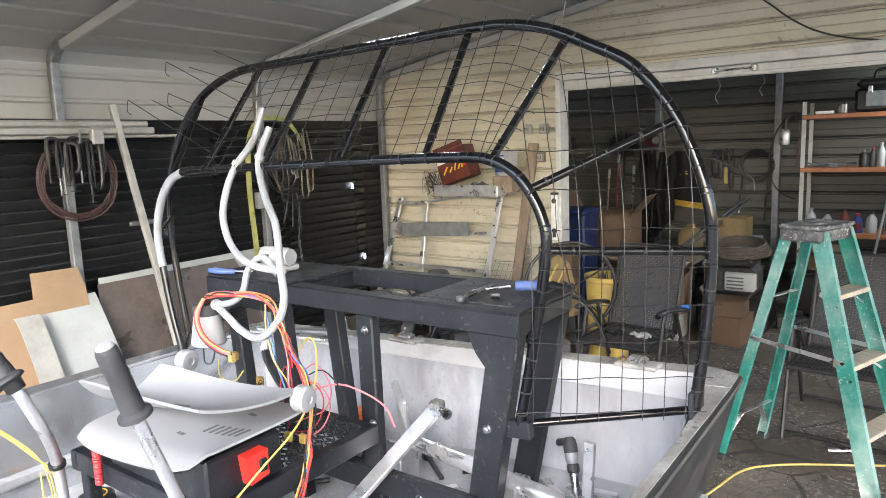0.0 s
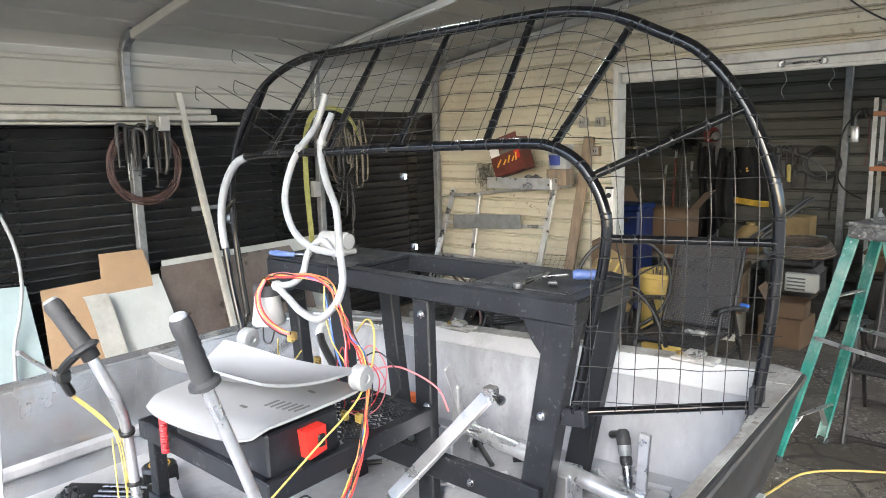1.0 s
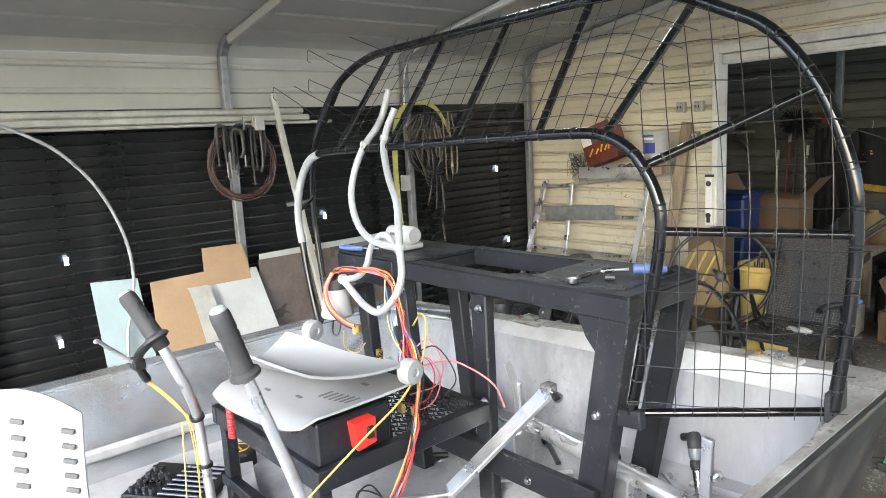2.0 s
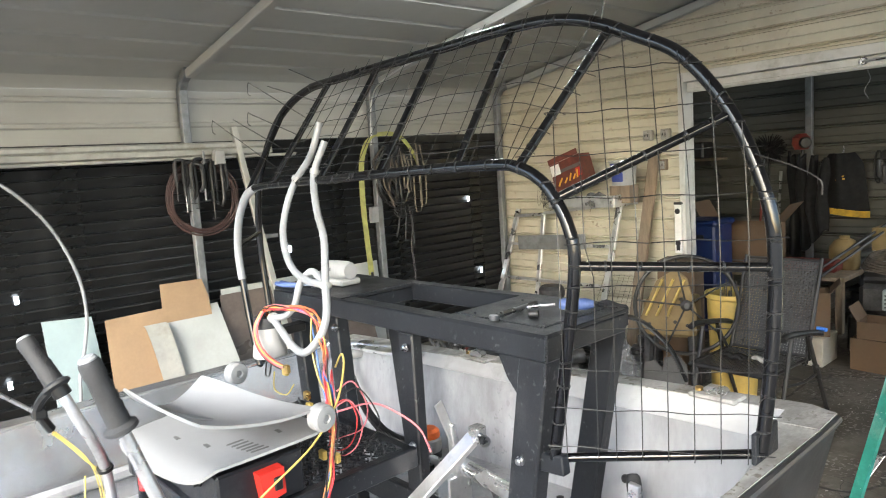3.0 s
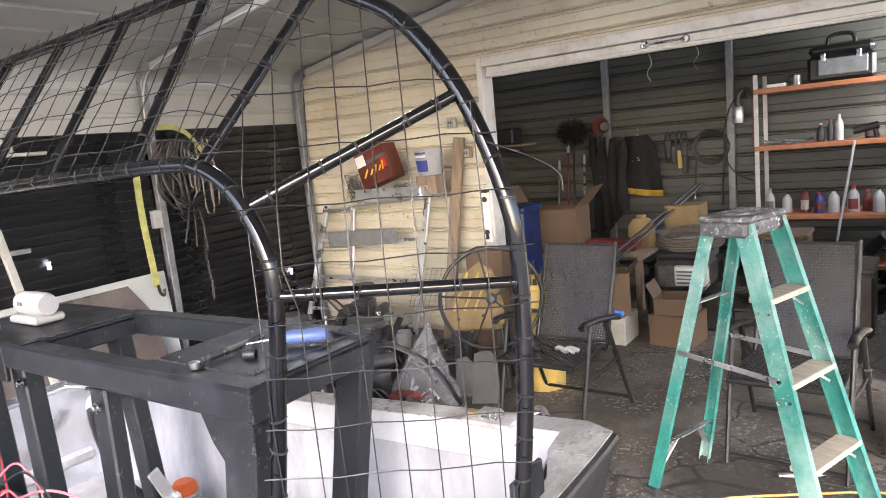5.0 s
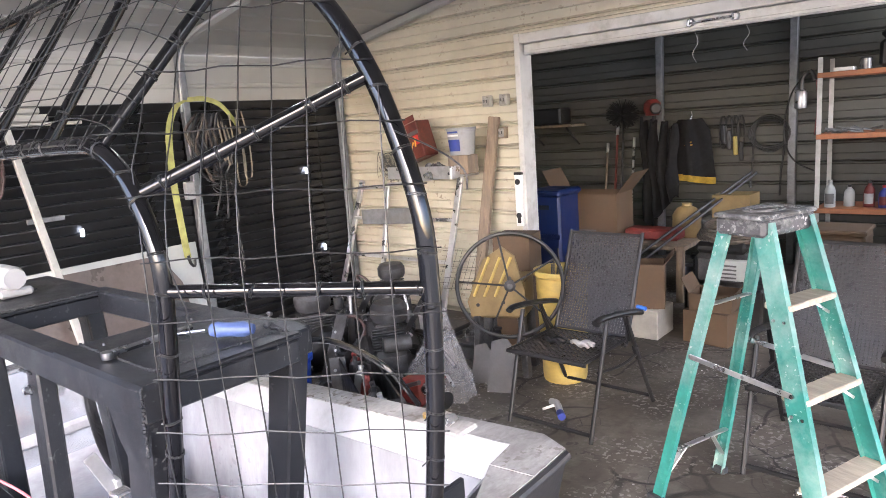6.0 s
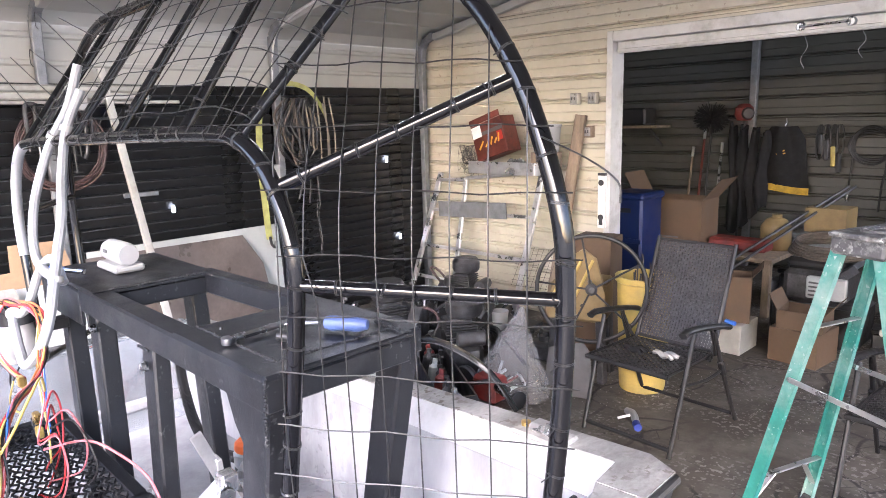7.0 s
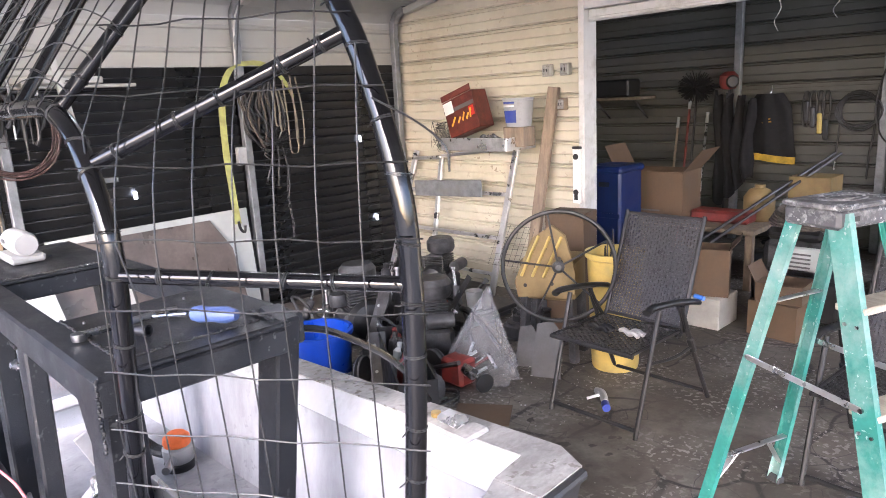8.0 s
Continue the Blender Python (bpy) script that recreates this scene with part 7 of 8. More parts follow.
single("angle_bar", beam(B(), (-2.08, 4.18, 0), (-2.285, 3.93, 2.07), 0.04, 0.045, (0, 1, 0), 0.003), M["oldbeam"], "long aluminium angle leaning on the beam", "angle bar")

single("bowed_tube", tube(B(), [(-2.10, 2.62, 0.0), (-2.16, 2.66, 0.40), (-2.19, 2.686, 0.542), (-2.2, 2.73, 0.683), (-2.2, 2.764, 0.902), (-2.2, 2.738, 1.162), (-2.2, 2.627, 1.458), (-2.2, 2.47, 1.673), (-2.22, 2.312, 1.80), (-2.25, 2.05, 1.93), (-2.26, 1.80, 1.985)], 0.011, 8, 6), M["pvc"], "pale grey flexible tube bowing down the slat wall", "tube")

# clamps and hose on the leg
cg = thing("hose_coil", "coil of red-brown hose hung on the steel leg", "hose", (XL + 0.1, 3.65, 1.56))
rnd = random.Random(21)
for k in range(6):
    r = 0.225 + 0.010 * k
    part("loop", tube(B(), [(XL + 0.10 + 0.02 * rnd.random(), 3.65 + r * math.cos(a) * (1 + 0.03 * math.sin(2 * a + k)), 1.56 + 0.008 * math.sin(3 * k) + r * math.sin(a)) for a in (2 * math.pi * i / 28 for i in range(28))], 0.0062, 8, 1, True), M["redhose"], cg)
for k in range(7):
    c = thing("c_clamp", "worn dark steel C-clamp hanging on the steel leg", "clamp", (XL + 0.16, 3.5 + 0.05 * k, 1.8), group="clamps on the leg")
    y, z, h, dx = 3.50 + 0.048 * k, 1.845 - 0.015 * (k % 3), 0.20 + 0.07 * (k % 2) + (0.05 if k > 4 else 0), 0.02 * (k % 3)
    X = XL + 0.12 + dx
    part("frame", tube(B(), [(X, y - 0.035, z - h * 0.9), (X, y - 0.036, z - 0.03), (X, y - 0.012, z), (X, y + 0.03, z - 0.01), (X, y + 0.045, z - 0.05), (X, y + 0.045, z - h * 0.8), (X, y + 0.02, z - h)], 0.0135, 8, 3), M[("engine", "blackp", "engine", "weld")[k % 4]], c)
    part("screw", rod(B(), (X, y - 0.035, z - h - 0.09), (X, y - 0.035, z - h * 0.55), 0.007, 8), M["steel" if k % 3 == 1 else "engine"], c)
    part("handle", rod(B(), (X, y - 0.06, z - h - 0.08), (X, y + 0.0, z - h - 0.085), 0.004, 6), M["engine"], c)
single("switch_box", box(B(), (XL + 0.13, 3.735, 1.80), (XL + 0.20, 3.81, 1.90), 0.006), M["white"], "white plastic switch box on the leg", "switch box")

# strap, ropes and chain on the next leg
st = thing("lifting_strap", "yellow-green webbing strap hung over a hook", "strap", (XL + 0.14, 5.05, 0.8))
def ribbon(pts, w, n=6, across=(0, 1, 0)):
    p = glide(pts, n)
    a = Vector(across)
    bm = B()
    rows = [[bm.verts.new(q + a * s * w / 2 + Vector((dx, 0, 0))) for s, dx in ((-1, 0), (1, 0), (1, 0.003), (-1, 0.003))] for q in p]
    for r, t in zip(rows, rows[1:]):
        for k in range(4):
            bm.faces.new((r[k], r[(k + 1) % 4], t[(k + 1) % 4], t[k]))
    bm.faces.new(rows[0][::-1]), bm.faces.new(rows[-1])
    bmesh.ops.recalc_face_normals(bm, faces=bm.faces[:])
    return bm
part("strap", ribbon([(XL + 0.15, 5.05, 0.78), (XL + 0.16, 5.03, 1.0), (XL + 0.15, 5.02, 1.4), (XL + 0.15, 5.04, 1.75), (XL + 0.15, 5.12, 1.93), (XL + 0.15, 5.22, 1.985)], 0.055), M["strap"], st)
part("strap", ribbon([(XL + 0.155, 5.22, 1.985), (XL + 0.155, 5.36, 1.99), (XL + 0.155, 5.50, 1.94), (XL + 0.16, 5.60, 1.82), (XL + 0.16, 5.65, 1.72)], 0.04, 6, (0, 0.4, 0.9)), M["strap"], st)
part("hook", tube(B(), [(XL + 0.16, 5.05, 0.80), (XL + 0.16, 5.06, 0.74), (XL + 0.16, 5.09, 0.71), (XL + 0.16, 5.10, 0.76)], 0.012, 8, 4), M["blackp"], st)
rp = thing("rope_bundle", "bundle of old ropes and cables hung on the leg", "rope", (XL + 0.12, 5.42, 1.5))
rnd = random.Random(17)
for k in range(20):
    cy, r, h = 5.38 + rnd.uniform(-0.10, 0.10), rnd.uniform(0.04, 0.14), rnd.uniform(0.10, 0.25)
    cz = 1.86 - h
    x, tw = XL + 0.09 + 0.006 * k, rnd.uniform(0.5, 2.5)
    part("loop", tube(B(), [(x + 0.015 * math.sin(3 * a + tw), cy + r * math.cos(a) * (1.0 - 0.45 * math.sin(a)) + 0.02 * math.sin(2 * a + 3 * tw), cz + h * math.sin(a) + 0.015 * math.cos(3 * a * 1.0 + tw)) for a in (2 * math.pi * i / 22 for i in range(22))], rnd.choice((0.006, 0.008, 0.011)), 7, 1, True), M[("black_w", "black_w", "rubber", "black_w", "rope")[k % 5]], rp)
for k in range(9):
    w, z = 0.10 + 0.016 * (k % 4), 1.30 + 0.022 * k
    part("loop", tube(B(), [(XL + 0.19 + 0.05 * math.sin(t), 5.42 + 0.012 * (k % 3) + w * math.cos(t), z - 0.05 * math.sin(t) + 0.01 * math.sin(2 * t + k)) for t in (math.pi * i / 10 for i in range(11))], 0.004, 6, 2), M["black_w" if k % 3 else "engine"], rp)
for k, (y, zt, zb, w) in enumerate(((5.42, 1.83, 1.50, 0.03), (5.46, 1.80, 1.46, 0.03), (5.53, 1.86, 1.28, 0.05), (5.60, 1.90, 1.34, 0.045))):
    part("webbing_loop", ribbon([(XL + 0.21, y, zt), (XL + 0.225, y + 0.01, (zt + zb) / 2), (XL + 0.22, y + 0.012, zb + 0.04), (XL + 0.22, y + w, zb), (XL + 0.215, y + 2 * w - 0.01, zb + 0.04), (XL + 0.21, y + 2 * w, (zt + zb) / 2), (XL + 0.20, y + 1.2 * w, zt - 0.02)], 0.018, 6, (0.4, 0.5, 0.3)), M["tanweb"], rp, "pale tan webbing loop")
for k in range(3):
    part("cable_end", tube(B(), [(XL + 0.2, 5.40 + 0.04 * k, 1.35), (XL + 0.21, 5.36 + 0.07 * k, 1.22), (XL + 0.21, 5.31 + 0.10 * k, 1.08 - 0.04 * k)], 0.008, 8, 4), M["rubber"], rp)
ch = thing("hanging_chain", "dark steel chain hanging down the leg", "chain", (XL + 0.12, 5.33, 0.8))
for k in range(24):
    c = Vector((XL + 0.17, 5.52 + 0.010 * math.sin(0.4 * k), 1.28 - 0.03 * k))
    ax = Vector((1, 0, 0)) if k % 2 else Vector((0, 1, 0))
    part("link", tube(B(), [c + ax * 0.011 * math.cos(a) + Vector((0, 0, 0.021 * math.sin(a))) for a in (2 * math.pi * i / 10 for i in range(10))], 0.0035, 6, 1, True), M["engine"], ch)
single("post_outlet", box(B(), (XL + 0.03, 5.155, 1.22), (XL + 0.085, 5.2295, 1.36), 0.006), M["white"], "white outlet box on the carport leg", "outlet")

# ---- heap of machinery in the corner ----
def small_engine(loc, turn, label, s=1.0):
    e = thing("small_engine", label, "engine", loc, group="engines in the corner")
    m = Matrix.Translation(loc) @ pose(0, 0, 0, 0, 0, turn) @ Matrix.Scale(s, 4)
    part("crankcase", box(B(), (-0.16, -0.13, 0.0), (0.14, 0.13, 0.22), 0.035, m), M["engine"], e)
    cyl = part("cylinder", box(B(), (-0.08, -0.09, 0.21), (0.06, 0.07, 0.39), 0.01, m), M["engine"], e)
    for k in range(8):
        part("fin", box(B(), (-0.11, -0.12, 0.222 + 0.02 * k), (0.09, 0.10, 0.231 + 0.02 * k), 0.004, m), M["engine"], cyl)
    part("tank", lathe(B(), [(0, 0), (0.11, 0), (0.125, 0.03), (0.125, 0.09), (0.10, 0.125), (0, 0.13)], 22, m @ Matrix.Translation((0.0, 0.02, 0.40))), M["engine"], e)
    part("fan_cover", lathe(B(), [(0, -0.03), (0.13, -0.03), (0.14, 0.0), (0.12, 0.05), (0.05, 0.07), (0, 0.07)], 22, m @ Matrix.Translation((0, -0.15, 0.17)) @ pose(0, 0, 0, 90)), M["blackp"], e)
    part("muffler", rod(B(), m @ Vector((0.16, -0.06, 0.28)), m @ Vector((0.16, 0.12, 0.28)), 0.05 * s, 14), M["engine"], e)
    part("air_filter", lathe(B(), [(0, 0), (0.06, 0), (0.065, 0.02), (0.055, 0.08), (0, 0.085)], 16, m @ Matrix.Translation((-0.15, 0.0, 0.26))), M["engine"], e)
    part("pull_cord", tube(B(), [m @ Vector((0.05, -0.2, 0.2)), m @ Vector((0.12, -0.22, 0.28)), m @ Vector((0.10, -0.16, 0.40))], 0.006, 6, 5), M["black_w"], e)
    return e


small_engine((-1.22, 6.22, 0.10), 20, "oily grey small petrol engine on the junk heap", 0.9)
small_engine((-0.52, 5.45, 0.0), -35, "dark greasy small engine on the floor", 1.0)
small_engine((-1.15, 5.35, 0.0), 70, "dirty black engine block lying in the heap", 1.05)
pal = thing("steel_pallet", "dark steel frame under the junk heap", "frame", (-0.95, 6.0, 0))
for x in (-1.35, -0.7):
    part("runner", box(B(), (x - 0.04, 5.85, 0), (x + 0.04, 6.42, 0.06), 0.006), M["engine"], pal)
part("deck", box(B(), (-1.45, 5.82, 0.06), (-0.60, 6.45, 0.10), 0.006), M["engine"], pal)
rnd = random.Random(31)
for k in range(26):
    x, y = rnd.uniform(-1.7, 0.05), rnd.uniform(4.7, 6.1)
    if -1.0 < x < -0.3 and 5.2 < y < 5.7:
        continue
    z = 0.02 + rnd.uniform(0, 0.02)
    kind = k % 4
    if kind == 0:
        single("steel_bar", rod(B(), (x - 0.16, y, z + 0.01), (x + 0.18, y + rnd.uniform(-0.2, 0.2), z + rnd.uniform(0.01, 0.25)), 0.014, 8), M["engine"], "rusty steel bar on the junk heap", "bar", "scrap bars")
    elif kind == 1:
        single("machine_part", box(B(), (-0.09, -0.06, 0), (0.09, 0.06, rnd.uniform(0.08, 0.26)), 0.015, Matrix.Translation((x, y, 0)) @ pose(0, 0, 0, 0, 0, rnd.uniform(0, 180))), M[rnd.choice(("engine", "blackp", "rib"))], "greasy machine part on the junk heap", "machine part", "scrap parts")
    elif kind == 2:
        single("pulley", lathe(B(), [(0.02, -0.02), (0.09, -0.02), (0.095, -0.008), (0.075, 0.0), (0.095, 0.008), (0.09, 0.02), (0.02, 0.02)], 20, Matrix.Translation((x, y, 0.09)) @ pose(0, 0, 0, rnd.uniform(60, 90), 0, rnd.uniform(0, 180))), M["engine"], "greasy grooved pulley leaning in the heap", "pulley", "scrap pulleys")
    else:
        single("cable_coil", tube(B(), [(x + 0.10 * math.cos(a) * (1 + 0.1 * math.sin(3 * a)), y + 0.10 * math.sin(a), 0.015 + 0.01 * math.sin(2 * a) + 0.05 * (a / 12)) for a in (0.35 * i for i in range(36))], 0.007, 6), M["black_w"], "loose coil of black cable on the heap", "cable", "scrap cables")
def bag_skin(u, v):
    """A slack bag gathered to a peak, creased along its length."""
    t = 6.2832 * u
    crease = 1 + 0.34 * noise.noise((math.cos(t) * 2.6, math.sin(t) * 2.6, 1.2 * v)) + 0.16 * noise.noise((math.cos(t) * 9, math.sin(t) * 9, 5 * v))
    w = 0.012 + 0.235 * (1 - v) ** 1.35 + 0.03 * math.sin(3.1416 * v)
    return (-0.10 + 0.14 * v + w * 1.15 * math.cos(t) * crease, 5.40 + 0.7 * w * math.sin(t) * crease, 0.008 + 0.56 * v ** 1.15 + 0.03 * v * (1 - v) * noise.noise((4 * math.cos(t), 4 * math.sin(t), 7 * v)))


bag = single("plastic_bag", sheet(B(), bag_skin, 72, 26, 0.002), M["film"], "crumpled clear plastic bag of parts on the floor", "plastic bag", sharp=80)
rnd = random.Random(63)
for k in range(16):
    x, y = -0.12 + rnd.uniform(-0.10, 0.12), 5.40 + rnd.uniform(-0.07, 0.07)
    a = rnd.uniform(0, 3.14)
    d = Vector((math.cos(a), math.sin(a), rnd.uniform(0.1, 0.7))) * rnd.uniform(0.04, 0.09)
    c = Vector((x, y, 0.012 + abs(d.z) + 0.012 * (k % 4)))
    single("bagged_part", rod(B(), c - d, c + d, rnd.uniform(0.006, 0.014), 8), M[("palewhite", "dirtyred", "engine", "steel", "palewhite")[k % 5]], "small hardware part inside the clear bag", "hardware", "parts in the bag")
# scrap that stands and leans behind the stern
for k in range(34):
    x, y = rnd.uniform(-1.65, -0.1), rnd.uniform(4.85, 6.35)
    if -0.45 < x < 0.2 and 5.15 < y < 5.7:
        continue
    lean = Vector((rnd.uniform(-0.22, 0.22), rnd.uniform(-0.05, 0.25), rnd.uniform(0.20, 0.46)))
    p = Vector((x, y, 0.006))
    kind = k % 4
    if kind == 0:
        o = thing("steel_bracket", "dark perforated steel bracket leaning in the heap", "bracket", p, group="brackets in the heap")
        m = frame_at(p, p + lean)
        ln = lean.length
        part("plate", box(B(), (-0.05, -0.003, 0), (0.05, 0.003, ln), 0.002, m), M["engine"], o)
        for q in range(3):
            part("hole", lathe(B(), [(0, 0), (0.010, 0), (0.010, 0.001), (0, 0.001)], 10, m @ Matrix.Translation((0.02 * (-1) ** q, 0.0032, ln * (0.25 + 0.25 * q))) @ pose(0, 0, 0, -90)), M["palewhite"], o)
    elif kind == 1:
        single("rubber_hose", tube(B(), [p, p + Vector((0.05, 0.02, 0.20)), p + lean * 0.9, p + lean + Vector((0.12, 0.05, -0.10)), p + Vector((0.30, 0.02, 0.012))], rnd.uniform(0.009, 0.018), 8, 5), M[rnd.choice(("rubber", "blackp", "redhose"))], "old rubber hose arched over the heap", "hose", "hoses in the heap")
    elif kind == 2:
        o = thing("hydraulic_cylinder", "greasy steel cylinder leaning in the heap", "cylinder", p, group="cylinders in the heap")
        m = frame_at(p, p + lean)
        part("barrel", lathe(B(), [(0, 0), (0.030, 0), (0.034, 0.01), (0.034, lean.length * 0.6), (0.026, lean.length * 0.62), (0, lean.length * 0.62)], 14, m), M["engine"], o)
        part("ram", lathe(B(), [(0.0, lean.length * 0.6), (0.013, lean.length * 0.6), (0.013, lean.length * 0.95), (0.024, lean.length * 0.96), (0.024, lean.length), (0, lean.length)], 12, m), M["steel"], o)
    else:
        h, w = rnd.uniform(0.10, 0.24), rnd.uniform(0.03, 0.055)
        o = thing("spray_can", "dusty spray can standing in the heap", "can", p, group="cans in the heap")
        part("body", lathe(B(), [(0, 0.0), (w, 0.0), (w, h * 0.8), (w * 0.6, h * 0.9), (0, h * 0.9)], 14, Matrix.Translation(p)), M[rnd.choice(("engine", "palewhite", "dirtyred", "rib"))], o)
        part("cap", lathe(B(), [(0, h * 0.9), (w * 0.5, h * 0.9), (w * 0.45, h), (0, h)], 12, Matrix.Translation(p)), M[rnd.choice(("white", "blackp"))], o)
cupw = single("plastic_cup", lathe(B(), [(0, 0), (0.05, 0), (0.065, 0.16), (0.06, 0.16), (0.046, 0.01), (0, 0.01)], 18, Matrix.Translation((-0.70, 6.05, 0.103))), M["white"], "white plastic cup on the steel frame", "cup")
vise = thing("bench_vise", "chromed vise with red body and black knob on the floor", "vise", (0.08, 5.22, 0))
part("body", box(B(), (-0.16, 5.16, 0.0), (0.02, 5.30, 0.16), 0.02), M["dirtyred"], vise)
part("cylinder", rod(B(), (-0.06, 5.22, 0.12), (0.10, 5.18, 0.11), 0.034, 16), M["steel"], vise)
part("spindle", rod(B(), (0.10, 5.18, 0.11), (0.21, 5.15, 0.10), 0.014, 10), M["steel"], vise)
part("knob", lathe(B(), [(0, 0), (0.05, 0), (0.055, 0.008), (0.055, 0.022), (0.02, 0.03), (0, 0.03)], 18, frame_at((0.20, 5.153, 0.10), (0.26, 5.135, 0.098))), M["blackp"], vise)
bb = thing("blue_tub", "bright blue plastic tub behind the stern", "tub", (-0.80, 4.75, 0))
part("tub", lathe(B(), [(0, 0), (0.18, 0), (0.19, 0.02), (0.205, 0.28), (0.22, 0.285), (0.22, 0.31), (0.195, 0.31), (0.18, 0.03), (0, 0.03)], 28, Matrix.Translation((-0.80, 4.75, 0.0))), M["bluetub"], bb)
blk = thing("plastic_trough", "long black plastic trough with odds and ends", "trough", (-0.2, 4.9, 0))
tm = Matrix.Translation((-0.12, 4.86, 0.0)) @ pose(0, 0, 0, 0, 0, -32)
bm = open_box(B(), 0.45, 0.10, 0.30, 0.010, tm)
part("trough", bm, M["blackp"], blk)
for k in range(9):
    p = tm @ Vector((-0.38 + 0.09 * k, 0.02 * (-1) ** k, 0.20))
    single("small_bottle", lathe(B(), [(0, -0.18), (0.03, -0.18), (0.033, -0.17), (0.033, 0.06), (0.015, 0.08), (0.015, 0.11), (0, 0.11)], 14, Matrix.Translation(p) @ pose(0, 0, 0, 12 * (-1) ** k, 0, 0)), M[("dirtyred", "engine", "engine", "palewhite", "blackp")[k % 5]], "small bottle standing in the black trough", "bottle", "bottles in the trough")
rnd = random.Random(41)
for k in range(22):
    x, y = rnd.uniform(-1.75, 0.0), rnd.uniform(5.0, 6.35)
    if (-1.0 < x < -0.25 and 5.2 < y < 5.75) or (-1.3 < x < -0.4 and 5.55 < y < 6.3) or (-1.4 < x < -0.9 and 5.1 < y < 5.6):
        continue
    m = Matrix.Translation((x, y, 0)) @ pose(0, 0, 0, 0, 0, rnd.uniform(0, 360))
    h, w = rnd.uniform(0.10, 0.34), rnd.uniform(0.05, 0.10)
    g = thing("gearbox", "greasy grey cast gearbox in the junk heap", "machine part", (x, y, 0), group="gearboxes in the heap")
    key = rnd.choice(("engine", "engine", "rib", "blackp"))
    part("case", box(B(), (-w, -w * 0.8, 0), (w, w * 0.8, h * 0.7), 0.018, m), M[key], g)
    part("flange", lathe(B(), [(0, 0), (w * 0.9, 0), (w * 0.9, 0.015), (w * 0.5, 0.02), (w * 0.45, h * 0.35), (0.018, h * 0.36), (0.018, h * 0.5), (0, h * 0.5)], 16, m @ Matrix.Translation((0, 0, h * 0.7))), M["engine"], g)
    part("shaft", rod(B(), m @ Vector((-w * 1.6, 0, h * 0.4)), m @ Vector((w * 1.7, 0, h * 0.4)), 0.014, 10), M["steel"], g)
    for q in range(4):
        part("bolt", lathe(B(), [(0, 0), (0.007, 0), (0.007, 0.008), (0, 0.009)], 6, m @ Matrix.Translation((0.7 * w * (1 if q % 2 else -1), 0.55 * w * (1 if q // 2 else -1), h * 0.7))), M["rib"], g)
bm = B()
for k in range(8):
    rod(bm, (-1.05 + 0.05 * k, 6.60, 0.30), (-1.0 + 0.05 * k, 6.72, 0.62), 0.0014, 5)
    rod(bm, (-1.06, 6.60 + 0.016 * k, 0.30 + 0.043 * k), (-0.68, 6.60 + 0.016 * k, 0.32 + 0.043 * k), 0.0014, 5)
single("mesh_offcut", bm, M["wire"], "offcut of welded wire mesh leaning on the ladder", "wire mesh")

carton("tall_carton", (-0.25, 6.32, 0.0), (0.03, 6.56, 0.84), 12, "tall brown carton behind the spoked wheel", "card", False, False)
for x, y, w, h in ((0.30, 5.60, 0.17, 0.34), (0.10, 5.66, 0.13, 0.26)):
    m = Matrix.Translation((x, y, 0.0)) @ pose(0, 0, 0, -16, 0, 22)
    single("sheet_offcut", slab(B(), [(-w * 0.6, 0.0), (w * 0.5, 0.0), (w * 0.42, h * 0.8), (w * 0.1, h), (-w * 0.45, h * 0.93)], 0.004, m @ pose(0, 0, 0, 90)), M["dullsteel"], "bent grey sheet metal offcut leaning on the machine", "sheet metal", "sheet offcuts")

# ---- on the floor ----
nz = thing("spray_nozzle", "white and blue hose nozzle lying on the concrete", "nozzle", (0.74, 5.5, 0))
part("body", tube(B(), [(0.66, 5.58, 0.03), (0.72, 5.54, 0.045), (0.78, 5.47, 0.035)], 0.02, 10, 4), M["white"], nz)
part("tip", rod(B(), (0.78, 5.47, 0.03), (0.815, 5.43, 0.028), 0.022, 14), M["navy"], nz)
part("trigger", rod(B(), (0.72, 5.54, 0.04), (0.66, 5.48, 0.02), 0.008, 8), M["printw"], nz)
cord = single("extension_cord", tube(B(), [(1.50, 4.0, 0.01), (1.56, 4.3, 0.01), (1.63, 4.60, 0.01), (1.70, 4.86, 0.01), (1.85, 5.02, 0.01), (2.12, 5.18, 0.01), (2.45, 5.34, 0.01), (2.9, 5.4, 0.01), (3.5, 5.2, 0.01)], 0.006, 8, 6), M["yellow"], "yellow extension cord lying across the floor", "extension cord")
single("steel_pipe", rod(B(), (2.02, 5.31, 0.016), (2.20, 5.40, 0.016), 0.014, 10), M["steel"], "short chromed pipe on the concrete", "pipe")
single("cardboard_scrap", box(B(), (-0.15, -0.12, 0.002), (0.15, 0.12, 0.007), 0.001, Matrix.Translation((0.33, 5.0, 0)) @ pose(0, 0, 0, 0, 0, 35)), M["card"], "flat piece of cardboard on the floor", "cardboard")
bm = B()
rnd = random.Random(77)
spots = [(rnd.uniform(-0.2, 2.9), rnd.uniform(4.3, 7.0)) for _ in range(26)]
for k in range(1100):
    cx, cy = spots[k % 26]
    x, y = rnd.gauss(cx, 0.16), rnd.gauss(cy, 0.13)
    s = 0.0012 + 0.0045 * rnd.random() ** 4
    box(bm, (-s, -s * rnd.uniform(0.3, 1), 0), (s, s * rnd.uniform(0.3, 1), 0.003), 0, Matrix.Translation((x, y, 0.003)) @ pose(0, 0, 0, 0, 0, rnd.uniform(0, 180)))
single("floor_debris", bm, M["rim"], "pale paint flakes and shavings scattered on the floor", "debris", kind="stuff")

